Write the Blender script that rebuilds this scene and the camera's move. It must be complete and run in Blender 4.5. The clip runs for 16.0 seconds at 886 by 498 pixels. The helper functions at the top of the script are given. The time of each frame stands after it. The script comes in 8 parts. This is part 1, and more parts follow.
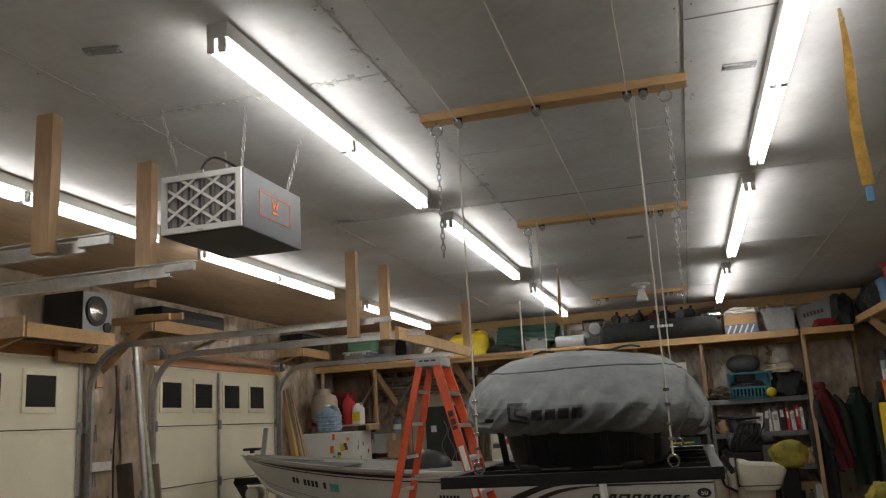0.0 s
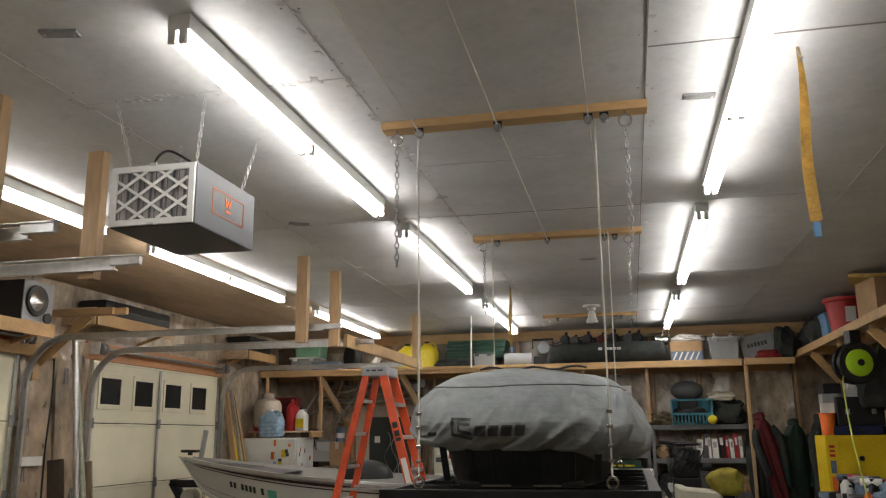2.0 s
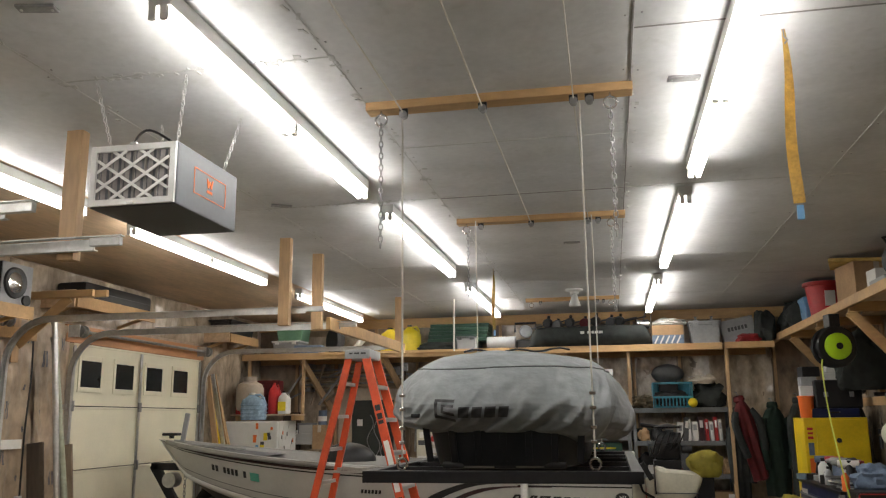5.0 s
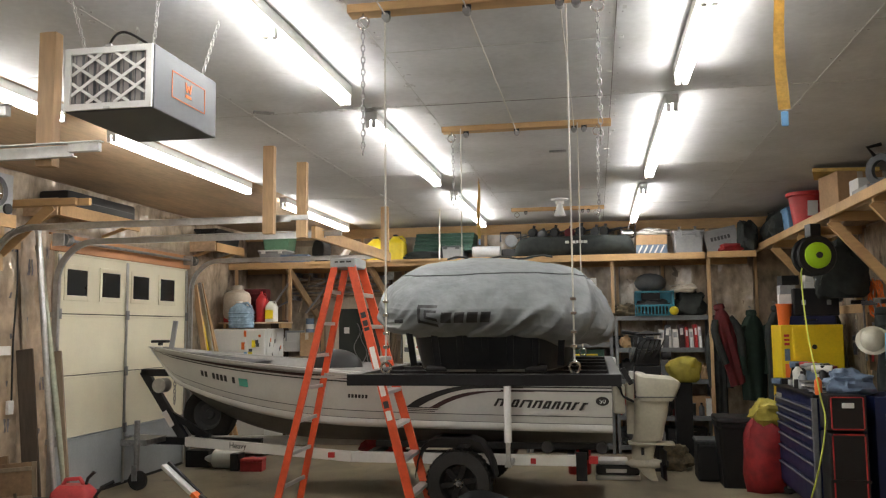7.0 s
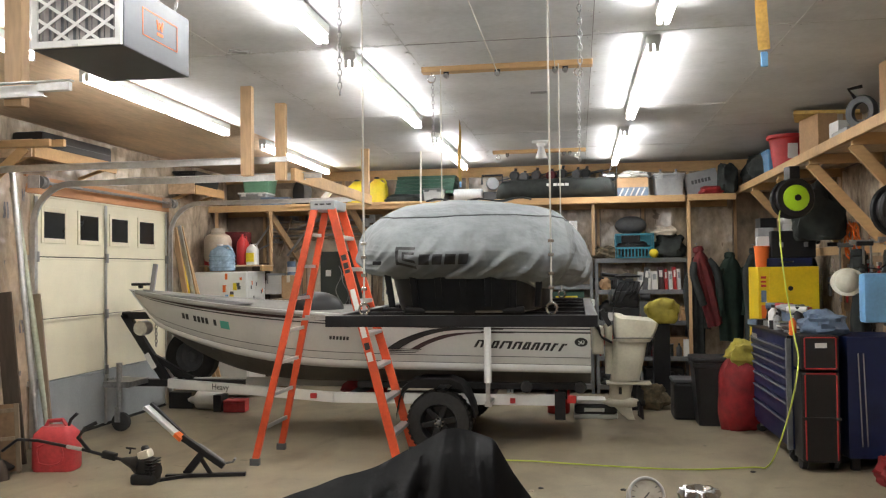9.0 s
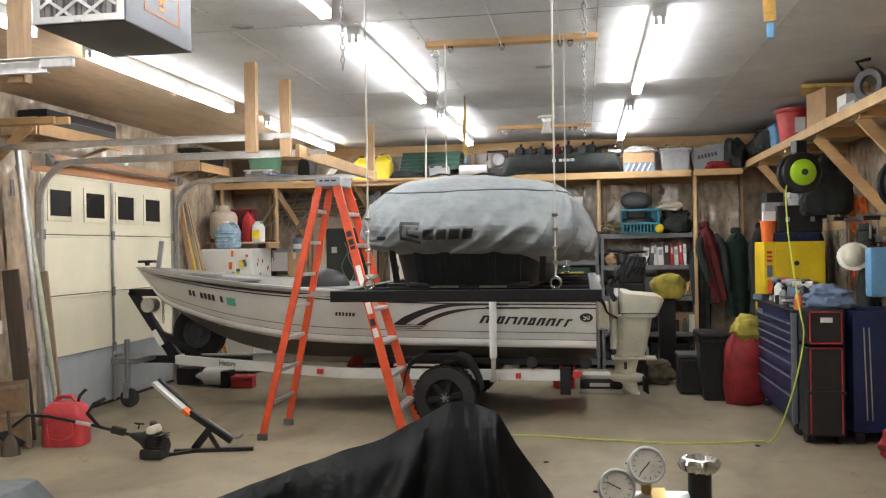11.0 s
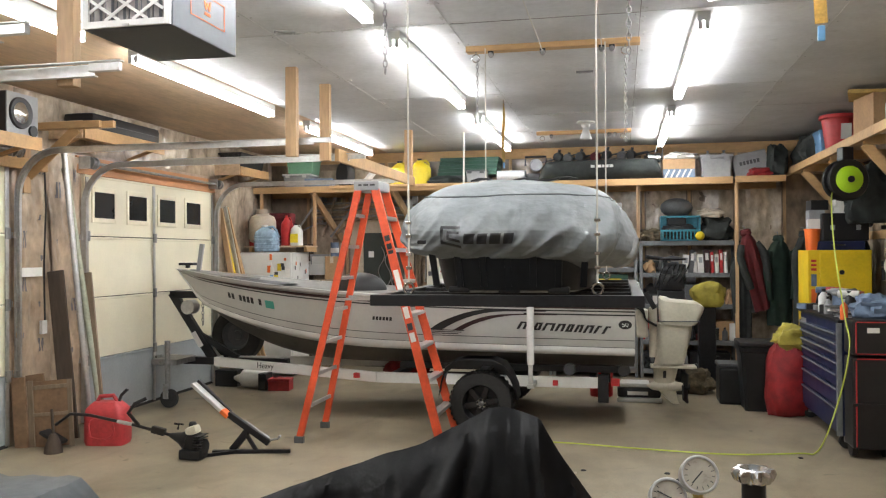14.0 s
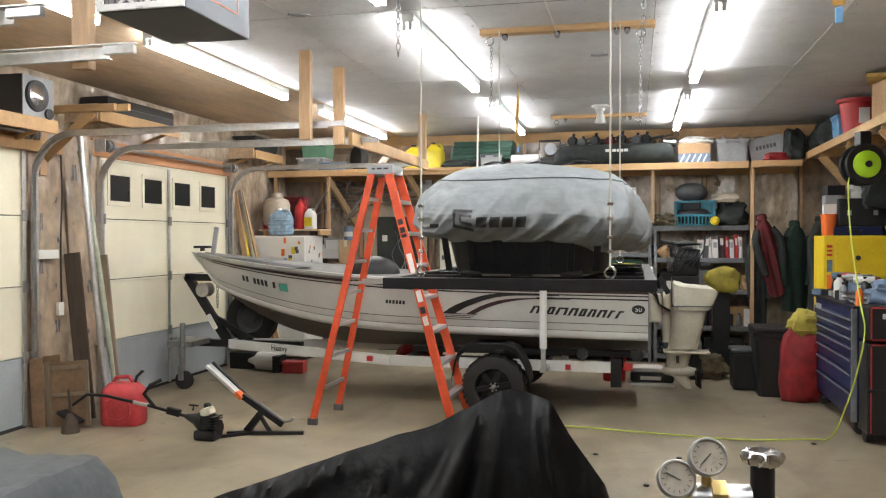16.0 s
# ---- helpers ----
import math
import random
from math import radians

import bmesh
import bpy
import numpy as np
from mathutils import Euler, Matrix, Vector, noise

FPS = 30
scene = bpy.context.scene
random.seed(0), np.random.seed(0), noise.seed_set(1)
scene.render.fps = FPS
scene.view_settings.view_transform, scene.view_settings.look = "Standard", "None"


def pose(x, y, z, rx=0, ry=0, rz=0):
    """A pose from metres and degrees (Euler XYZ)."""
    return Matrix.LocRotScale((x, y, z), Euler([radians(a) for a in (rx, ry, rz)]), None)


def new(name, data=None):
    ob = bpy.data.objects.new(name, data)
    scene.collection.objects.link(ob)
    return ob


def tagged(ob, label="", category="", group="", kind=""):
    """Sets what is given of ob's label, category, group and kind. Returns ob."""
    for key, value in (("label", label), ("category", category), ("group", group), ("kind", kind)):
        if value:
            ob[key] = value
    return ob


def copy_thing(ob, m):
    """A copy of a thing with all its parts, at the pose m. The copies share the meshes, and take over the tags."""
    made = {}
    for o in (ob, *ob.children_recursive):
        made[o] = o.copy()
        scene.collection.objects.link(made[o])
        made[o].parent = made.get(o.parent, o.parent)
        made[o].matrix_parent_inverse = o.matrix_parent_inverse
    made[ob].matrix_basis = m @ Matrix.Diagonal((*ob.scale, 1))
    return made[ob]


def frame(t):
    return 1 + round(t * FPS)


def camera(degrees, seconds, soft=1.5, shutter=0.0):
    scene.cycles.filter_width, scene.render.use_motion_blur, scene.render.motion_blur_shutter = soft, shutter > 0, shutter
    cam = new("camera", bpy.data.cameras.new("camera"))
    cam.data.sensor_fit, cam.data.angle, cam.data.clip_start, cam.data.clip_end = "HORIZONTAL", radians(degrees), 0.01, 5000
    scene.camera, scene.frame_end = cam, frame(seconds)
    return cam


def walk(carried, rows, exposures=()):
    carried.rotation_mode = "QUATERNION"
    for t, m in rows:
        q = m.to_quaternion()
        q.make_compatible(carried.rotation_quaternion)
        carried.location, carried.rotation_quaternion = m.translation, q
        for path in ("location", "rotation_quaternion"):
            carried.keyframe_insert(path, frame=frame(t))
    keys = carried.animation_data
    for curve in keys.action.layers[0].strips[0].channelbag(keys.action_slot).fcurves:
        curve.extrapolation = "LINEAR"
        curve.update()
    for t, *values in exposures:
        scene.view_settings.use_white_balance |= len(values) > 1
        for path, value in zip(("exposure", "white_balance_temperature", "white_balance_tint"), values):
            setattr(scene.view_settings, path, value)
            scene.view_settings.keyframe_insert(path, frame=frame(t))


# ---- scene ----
cam = camera(56.1, 16.0, soft=1.2)
PATH = [
    (0.0, -0.031, -0.057, 1.682, 102.00, 3.27, 16.25),
    (0.5, -0.029, -0.051, 1.689, 102.29, 2.80, 14.83),
    (1.0, -0.026, -0.048, 1.692, 102.53, 2.24, 14.41),
    (1.5, -0.025, -0.046, 1.687, 102.71, 1.56, 13.02),
    (2.0, -0.026, -0.035, 1.681, 102.70, 0.48, 12.53),
    (2.5, -0.021, -0.029, 1.673, 102.78, 0.27, 12.37),
    (3.0, -0.020, -0.036, 1.678, 102.80, 0.32, 11.77),
    (5.5, -0.038, -0.017, 1.666, 100.50, 0.69, 11.02),
    (6.0, -0.032, -0.039, 1.660, 98.64, 0.61, 9.76),
    (6.5, -0.033, -0.010, 1.660, 96.77, 0.38, 10.58),
    (7.0, -0.020, -0.011, 1.655, 95.48, 0.55, 10.42),
    (7.5, -0.011, -0.006, 1.661, 94.05, 0.78, 9.00),
    (8.0, -0.001, -0.006, 1.655, 93.18, 0.72, 8.81),
    (8.5, 0.002, -0.011, 1.651, 92.19, 0.66, 9.26),
    (9.0, 0.000, 0.000, 1.650, 91.55, 0.64, 9.25),
    (11.5, 0.010, 0.001, 1.640, 89.88, 0.86, 10.01),
    (12.0, 0.003, 0.009, 1.646, 90.05, 0.57, 10.71),
    (12.5, -0.006, 0.006, 1.642, 90.37, 0.46, 11.25),
    (13.0, -0.013, 0.012, 1.639, 90.39, 0.39, 11.61),
    (13.5, -0.015, 0.010, 1.639, 90.42, 0.41, 11.83),
    (14.0, -0.017, 0.010, 1.635, 90.39, 0.31, 12.10),
    (14.5, -0.010, 0.013, 1.629, 90.22, 0.21, 12.43),
    (15.0, -0.010, 0.015, 1.632, 89.81, 0.14, 12.78),
    (15.5, -0.010, 0.012, 1.624, 89.47, 0.10, 13.02),
    (16.0, -0.010, 0.008, 1.630, 89.32, 0.08, 13.06),
]
EXPOSURES = [(0.0, -0.28, 6600, 10), (1.5, 0.05, 6600, 10), (3.0, 0.27, 6650, 10), (5.5, 0.5, 6600, 10), (6.5, 0.68, 6550, 10), (7.5, 0.8, 6500, 10), (8.5, 1.1, 6400, 10), (11.5, 1.3, 6180, 10), (16.0, 1.36, 6180, 10)]
walk(cam, [(t, pose(x, y, z, a, b, c)) for t, x, y, z, a, b, c in PATH], EXPOSURES)

# world and light: night outside, fluorescent tubes inside
night = bpy.data.worlds.new("night")
night.use_nodes = True
night.node_tree.nodes["Background"].inputs[0].default_value = (0.02, 0.025, 0.04, 1)
night.node_tree.nodes["Background"].inputs[1].default_value = 0.05
scene.world = night
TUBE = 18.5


# materials
def mat(name, col, rough=0.5, metal=0.0, var=0.18, scale=3.0, bump=0.15, bscale=40.0, col2=None, spec=0.5, stretch=(1, 1, 1), rand=0.0):
    m = bpy.data.materials.new(name)
    m.use_nodes = True
    nt = m.node_tree
    b = nt.nodes["Principled BSDF"]
    b.inputs["Roughness"].default_value = rough
    b.inputs["Metallic"].default_value = metal
    b.inputs["Specular IOR Level"].default_value = spec
    tc = nt.nodes.new("ShaderNodeTexCoord")
    mp = nt.nodes.new("ShaderNodeMapping")
    mp.inputs["Scale"].default_value = stretch
    nt.links.new(tc.outputs["Object"], mp.inputs[0])
    n1 = nt.nodes.new("ShaderNodeTexNoise")
    n1.inputs["Scale"].default_value = scale
    n1.inputs["Detail"].default_value = 6
    n1.inputs["Roughness"].default_value = 0.65
    n2 = nt.nodes.new("ShaderNodeTexNoise")
    n2.inputs["Scale"].default_value = bscale
    n2.inputs["Detail"].default_value = 3
    for n in (n1, n2):
        nt.links.new(mp.outputs[0], n.inputs["Vector"])
    r = nt.nodes.new("ShaderNodeValToRGB")
    lo = tuple(c * (1 - 1.6 * var) for c in col) if col2 is None else col2
    hi = tuple(min(1, c * (1 + var)) for c in col)
    r.color_ramp.elements[0].position, r.color_ramp.elements[1].position = 0.3, 0.7
    r.color_ramp.elements[0].color = (*lo, 1)
    r.color_ramp.elements[1].color = (*hi, 1)
    mx = nt.nodes.new("ShaderNodeMath")
    mx.operation = "MULTIPLY_ADD"
    mx.inputs[1].default_value = 0.3
    nt.links.new(n2.outputs[0], mx.inputs[0])
    sc = nt.nodes.new("ShaderNodeMath")
    sc.operation = "MULTIPLY"
    sc.inputs[1].default_value = 0.7
    nt.links.new(n1.outputs[0], sc.inputs[0])
    nt.links.new(sc.outputs[0], mx.inputs[2])
    nt.links.new(mx.outputs[0], r.inputs[0])
    out = r.outputs[0]
    if rand:
        oi = nt.nodes.new("ShaderNodeObjectInfo")
        hs = nt.nodes.new("ShaderNodeHueSaturation")
        mr = nt.nodes.new("ShaderNodeMapRange")
        mr.inputs[3].default_value, mr.inputs[4].default_value = 1 - rand, 1 + rand
        nt.links.new(oi.outputs["Random"], mr.inputs[0])
        nt.links.new(mr.outputs[0], hs.inputs["Value"])
        nt.links.new(out, hs.inputs["Color"])
        out = hs.outputs[0]
    nt.links.new(out, b.inputs["Base Color"])
    rr = nt.nodes.new("ShaderNodeMapRange")
    rr.inputs[3].default_value, rr.inputs[4].default_value = max(0.03, rough - 0.1), min(1, rough + 0.1)
    nt.links.new(n1.outputs[0], rr.inputs[0])
    nt.links.new(rr.outputs[0], b.inputs["Roughness"])
    if bump:
        bp = nt.nodes.new("ShaderNodeBump")
        bp.inputs["Strength"].default_value = bump
        bp.inputs["Distance"].default_value = 0.01
        nt.links.new(n2.outputs[0], bp.inputs["Height"])
        nt.links.new(bp.outputs[0], b.inputs["Normal"])
    return m


def glow(name, col, strength):
    m = bpy.data.materials.new(name)
    m.use_nodes = True
    b = m.node_tree.nodes["Principled BSDF"]
    b.inputs["Base Color"].default_value = (0.9, 0.9, 0.9, 1)
    b.inputs["Emission Color"].default_value = (*col, 1)
    b.inputs["Emission Strength"].default_value = strength
    return m


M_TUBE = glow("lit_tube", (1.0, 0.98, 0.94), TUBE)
M_FLOOR = mat("concrete_floor", (0.292, 0.246, 0.17), 0.5, var=0.2, scale=2.6, bump=0.12, bscale=70)


def add_stains(m, scale, lo, hi, dark, stretch):
    """Large worn and oily patches over a material's base colour."""
    nt = m.node_tree
    b = nt.nodes["Principled BSDF"]
    old = b.inputs["Base Color"].links[0].from_socket
    tc = nt.nodes.new("ShaderNodeTexCoord")
    mp = nt.nodes.new("ShaderNodeMapping")
    mp.inputs["Scale"].default_value = stretch
    n = nt.nodes.new("ShaderNodeTexNoise")
    n.inputs["Scale"].default_value, n.inputs["Detail"].default_value, n.inputs["Distortion"].default_value = scale, 5, 0.6
    mr = nt.nodes.new("ShaderNodeMapRange")
    mr.inputs[1].default_value, mr.inputs[2].default_value, mr.inputs[3].default_value, mr.inputs[4].default_value = lo, hi, 0.0, 1.0
    mx = nt.nodes.new("ShaderNodeMix")
    mx.data_type, mx.blend_type = "RGBA", "MULTIPLY"
    mx.inputs["B"].default_value = (dark, dark, dark * 0.97, 1)
    nt.links.new(tc.outputs["Object"], mp.inputs[0])
    nt.links.new(mp.outputs[0], n.inputs["Vector"])
    nt.links.new(n.outputs[0], mr.inputs[0])
    nt.links.new(mr.outputs[0], mx.inputs["Factor"])
    nt.links.new(old, mx.inputs["A"])
    nt.links.new(mx.outputs["Result"], b.inputs["Base Color"])


add_stains(M_FLOOR, 0.8, 0.5, 0.72, 0.55, (1.6, 0.8, 1))
add_stains(M_FLOOR, 6.0, 0.66, 0.74, 0.6, (1, 1, 1))
M_CEIL = mat("painted_drywall", (0.655, 0.66, 0.67), 0.7, var=0.1, scale=2.2, bump=0.12, bscale=25)
add_stains(M_CEIL, 1.1, 0.48, 0.75, 0.82, (1, 1, 1))
add_stains(M_CEIL, 9.0, 0.62, 0.8, 0.85, (1, 1, 1))
M_PLY = mat("plywood_sheet", (0.64, 0.47, 0.31), 0.6, var=0.24, scale=3.5, bump=0.1, bscale=30, stretch=(1, 0.25, 1))
M_WOOD = mat("pine_lumber", (0.56, 0.355, 0.165), 0.6, var=0.18, scale=3, bump=0.1, bscale=40, stretch=(0.3, 1, 1), rand=0.12)
M_WOODV = mat("pine_upright", (0.52, 0.34, 0.18), 0.6, var=0.2, scale=5, bump=0.1, bscale=40, stretch=(1, 1, 0.15), rand=0.12)
M_HEADER = mat("orange_pine_header", (0.56, 0.27, 0.12), 0.55, var=0.2, scale=4, bump=0.08, bscale=30, stretch=(1, 0.2, 1))
M_GREYWOOD = mat("old_grey_wood", (0.25, 0.19, 0.13), 0.8, var=0.3, scale=6, bump=0.2, bscale=40, stretch=(1, 1, 0.15), rand=0.25)
M_KRAFT = mat("kraft_insulation_paper", (0.47, 0.36, 0.255), 0.34, var=0.3, scale=4.5, bump=0.8, bscale=9, spec=0.7, stretch=(1, 1, 0.55))
M_PLASTIC_SHEET = mat("vapour_barrier_film", (0.53, 0.44, 0.335), 0.2, var=0.4, scale=5, bump=1.0, bscale=13, spec=0.9, stretch=(1, 1, 0.6))
M_BACKWALL = mat("brown_backed_insulation", (0.3, 0.225, 0.155), 0.35, var=0.45, scale=4, bump=0.8, bscale=10, spec=0.6, stretch=(1, 1, 0.6))


def add_film(m, depth):
    """A glossy clear film over a wall material, crinkled deeper than the paper below it."""
    nt = m.node_tree
    b = nt.nodes["Principled BSDF"]
    tc = nt.nodes.new("ShaderNodeTexCoord")
    mp = nt.nodes.new("ShaderNodeMapping")
    mp.inputs["Scale"].default_value = (1, 1, 0.45)
    n = nt.nodes.new("ShaderNodeTexNoise")
    n.noise_type = "RIDGED_MULTIFRACTAL"
    n.inputs["Scale"].default_value, n.inputs["Detail"].default_value, n.inputs["Distortion"].default_value = 7, 4, 0.8
    bp = nt.nodes.new("ShaderNodeBump")
    bp.inputs["Strength"].default_value, bp.inputs["Distance"].default_value = 0.6, depth
    nt.links.new(tc.outputs["Object"], mp.inputs[0])
    nt.links.new(mp.outputs[0], n.inputs["Vector"])
    nt.links.new(n.outputs[0], bp.inputs["Height"])
    nt.links.new(bp.outputs[0], b.inputs["Coat Normal"])
    b.inputs["Coat Weight"].default_value, b.inputs["Coat Roughness"].default_value = 0.75, 0.16


for film_material in (M_KRAFT, M_PLASTIC_SHEET, M_BACKWALL):
    add_film(film_material, 0.02)
M_DOOR = mat("cream_door_paint", (0.82, 0.77, 0.6), 0.5, var=0.06, scale=2, bump=0.05, bscale=60)
# Bluish grey for the doors' bottom section, in place of cream.
M_DOORGREY = mat("grey_door_section", (0.38, 0.41, 0.43), 0.6, var=0.1, scale=3, bump=0.05)
M_GALV = mat("galvanised_steel", (0.55, 0.55, 0.54), 0.35, 0.85, var=0.15, scale=12, bump=0.05)
M_STEEL = mat("dull_steel", (0.33, 0.33, 0.33), 0.45, 0.8, var=0.2, scale=10, bump=0.05)
M_BROWNPLY = mat("old_brown_plywood", (0.2, 0.122, 0.066), 0.7, var=0.3, scale=5, bump=0.15, bscale=30, rand=0.2)
M_ALU = mat("aluminium", (0.66, 0.66, 0.66), 0.4, 0.8, var=0.1, scale=8, bump=0.03)
M_CHROME = mat("chrome", (0.62, 0.62, 0.62), 0.22, 1.0, var=0.03, bump=0)
M_BLACK = mat("black_plastic", (0.011, 0.011, 0.012), 0.45, var=0.25, scale=6, bump=0.05)
M_BLACKSTEEL = mat("black_painted_steel", (0.014, 0.014, 0.016), 0.4, 0.2, var=0.25, scale=10, bump=0.04)
M_RUBBER = mat("tyre_rubber", (0.025, 0.024, 0.023), 0.8, var=0.3, scale=12, bump=0.15)
M_GREYTARP = mat("grey_canvas_cover", (0.22, 0.236, 0.247), 0.66, var=0.16, scale=7, bump=0.6, bscale=20)
M_BLACKTARP = mat("black_vinyl_cover", (0.0035, 0.0035, 0.004), 0.33, var=0.3, scale=6, bump=0.5, bscale=14)
M_BLACKTARP.node_tree.nodes["Principled BSDF"].inputs["Specular IOR Level"].default_value = 0.2
M_PRINT = mat("faded_blue_print", (0.2, 0.19, 0.2), 0.5, var=0.3, scale=30, bump=0)
M_DIAL = mat("aged_dial_face", (0.42, 0.38, 0.31), 0.3, var=0.12, scale=40, bump=0)
M_HULL = mat("white_hull_paint", (0.62, 0.62, 0.6), 0.35, var=0.06, scale=3, bump=0.02)
M_HULLALU = mat("bare_hull_aluminium", (0.34, 0.335, 0.32), 0.42, 0.5, var=0.1, scale=3, bump=0.05)
M_HULLDARK = mat("dark_hull_bottom", (0.12, 0.11, 0.1), 0.5, 0.2, var=0.3, scale=4, bump=0.05)
M_MAROON = mat("maroon_stripe", (0.045, 0.018, 0.02), 0.4, var=0.1, bump=0)
M_DECAL = mat("black_decal", (0.02, 0.02, 0.022), 0.45, var=0.1, bump=0)
M_GREYCARPET = mat("grey_boat_carpet", (0.16, 0.16, 0.17), 0.9, var=0.2, scale=20, bump=0.3, bscale=150)
M_ORANGE = mat("orange_fibreglass", (0.66, 0.085, 0.025), 0.42, var=0.15, scale=9, bump=0.05)
M_RED = mat("red_plastic", (0.5, 0.028, 0.03), 0.42, var=0.15, scale=6, bump=0.05)
M_REDCLOTH = mat("red_nylon", (0.26, 0.012, 0.014), 0.7, var=0.25, scale=6, bump=0.3, bscale=12)
M_BLUE = mat("blue_enamel", (0.007, 0.014, 0.066), 0.45, var=0.15, scale=6, bump=0.03)
M_YELLOW = mat("yellow_enamel", (0.78, 0.55, 0.015), 0.4, var=0.12, scale=4, bump=0.03)
M_YPLAST = mat("yellow_plastic", (0.75, 0.58, 0.02), 0.4, var=0.12, scale=6, bump=0.04)
M_YSTRAP = mat("yellow_webbing", (0.6, 0.4, 0.11), 0.7, var=0.3, scale=18, bump=0.3, bscale=80)
M_LIME = mat("lime_plastic", (0.42, 0.72, 0.02), 0.4, var=0.08, bump=0.02)
M_LIMEHOSE = mat("lime_hose", (0.5, 0.58, 0.08), 0.5, var=0.1, bump=0.02)
M_CREAM = mat("cream_motor_paint", (0.62, 0.59, 0.48), 0.4, var=0.1, scale=5, bump=0.03)
M_WHITE = mat("white_enamel", (0.72, 0.72, 0.7), 0.35, var=0.06, scale=4, bump=0.02)
M_PAPER = mat("white_paper", (0.75, 0.74, 0.71), 0.8, var=0.06, scale=6, bump=0.03)
M_CARD = mat("brown_cardboard", (0.4, 0.25, 0.13), 0.8, var=0.15, scale=5, bump=0.06, rand=0.15)
M_GREY = mat("grey_plastic", (0.33, 0.34, 0.35), 0.5, var=0.12, scale=6, bump=0.05)
M_DKGREY = mat("dark_grey_paint", (0.085, 0.09, 0.095), 0.5, var=0.2, scale=7, bump=0.04)
M_SHELFGREY = mat("grey_steel_shelving", (0.2, 0.21, 0.22), 0.45, 0.3, var=0.2, scale=8, bump=0.04)
M_GREEN = mat("dark_green_plastic", (0.02, 0.07, 0.045), 0.5, var=0.2, bump=0.04)
M_LTGREEN = mat("pale_green_box", (0.2, 0.42, 0.27), 0.5, var=0.15, bump=0.04)
M_TEAL = mat("teal_plastic", (0.04, 0.22, 0.3), 0.45, var=0.15, bump=0.03)
M_LTBLUE = mat("light_blue_plastic", (0.16, 0.36, 0.62), 0.3, var=0.15, bump=0.04)
M_TAN = mat("tan_painted_steel", (0.5, 0.43, 0.34), 0.45, var=0.15, bump=0.03)
M_DENIM = mat("blue_grey_cloth", (0.16, 0.22, 0.32), 0.85, var=0.25, scale=8, bump=0.3, bscale=20)
M_OLIVE = mat("olive_canvas", (0.36, 0.3, 0.04), 0.8, var=0.25, scale=6, bump=0.3, bscale=15)
M_BRASS = mat("brass", (0.6, 0.45, 0.18), 0.35, 0.9, var=0.15, bump=0.02)
M_ROPE = mat("pale_rope", (0.6, 0.58, 0.52), 0.7, var=0.1, bump=0.1, bscale=200)
# Grey in the base colour stands in for reflections on the panes.
M_SMOKE = mat("dark_night_glass", (0.03, 0.032, 0.034), 0.12, var=0.05, bump=0, spec=0.6)
M_DKCLOTH = mat("dark_clothing", (0.03, 0.035, 0.033), 0.9, var=0.35, scale=6, bump=0.4, bscale=14)
M_CAMO = mat("camouflage_cloth", (0.16, 0.12, 0.07), 0.9, scale=14, col2=(0.04, 0.04, 0.025), bump=0.3, bscale=14)
M_TEALSTICK = mat("teal_sticker", (0.1, 0.45, 0.36), 0.5, var=0.05, bump=0)
M_ORANGEMARK = mat("orange_print", (0.8, 0.16, 0.02), 0.5, var=0.05, bump=0)
M_SLATE = mat("slate_grey_enamel", (0.1, 0.106, 0.118), 0.55, 0.0, var=0.08, scale=5, bump=0.03)
# Coat red and green, darkened: the shade they hang in is in the colour.
M_DARKRED = mat("shaded_red_nylon", (0.11, 0.008, 0.01), 0.75, var=0.25, scale=6, bump=0.3, bscale=12)
M_DKGREEN = mat("shaded_green_cloth", (0.014, 0.032, 0.022), 0.85, var=0.3, scale=6, bump=0.3, bscale=14)
M_WATERJUG = mat("pale_blue_plastic", (0.3, 0.43, 0.56), 0.25, var=0.25, scale=14, bump=0.15, bscale=30)
M_SLED = mat("black_moulded_tub", (0.012, 0.0135, 0.016), 0.38, var=0.25, scale=8, bump=0.12, bscale=30)
M_DARKPLANK = mat("dark_weathered_plank", (0.07, 0.05, 0.035), 0.75, var=0.4, scale=7, bump=0.25, bscale=40, stretch=(1, 1, 0.12))
M_SAGE = mat("pale_sage_pipe", (0.4, 0.42, 0.32), 0.5, var=0.2, scale=9, bump=0.05)
M_GASRED = mat("faded_red_plastic", (0.52, 0.05, 0.055), 0.5, var=0.22, scale=8, bump=0.08)
M_ENTRY = mat("dark_entry_door_paint", (0.03, 0.038, 0.033), 0.4, var=0.25, scale=4, bump=0.06)
M_FILTER = mat("grey_filter_media", (0.3, 0.28, 0.27), 0.9, var=0.2, scale=12, bump=0.2)


# geometry helpers
def box(bm, c, s, rot=None, bev=0.0):
    r = bmesh.ops.create_cube(bm, size=1.0)
    vs = r["verts"]
    m = Matrix.Translation(c) @ (rot.to_4x4() if rot is not None else Matrix()) @ Matrix.Diagonal((*s, 1))
    bmesh.ops.transform(bm, matrix=m, verts=vs)
    if bev:
        es = list({e for v in vs for e in v.link_edges})
        bmesh.ops.bevel(bm, geom=es, offset=bev, segments=2, affect="EDGES", profile=0.6)


def span(bm, a, b, bev=0.0):
    box(bm, [(p + q) / 2 for p, q in zip(a, b)], [abs(q - p) for p, q in zip(a, b)], None, bev)


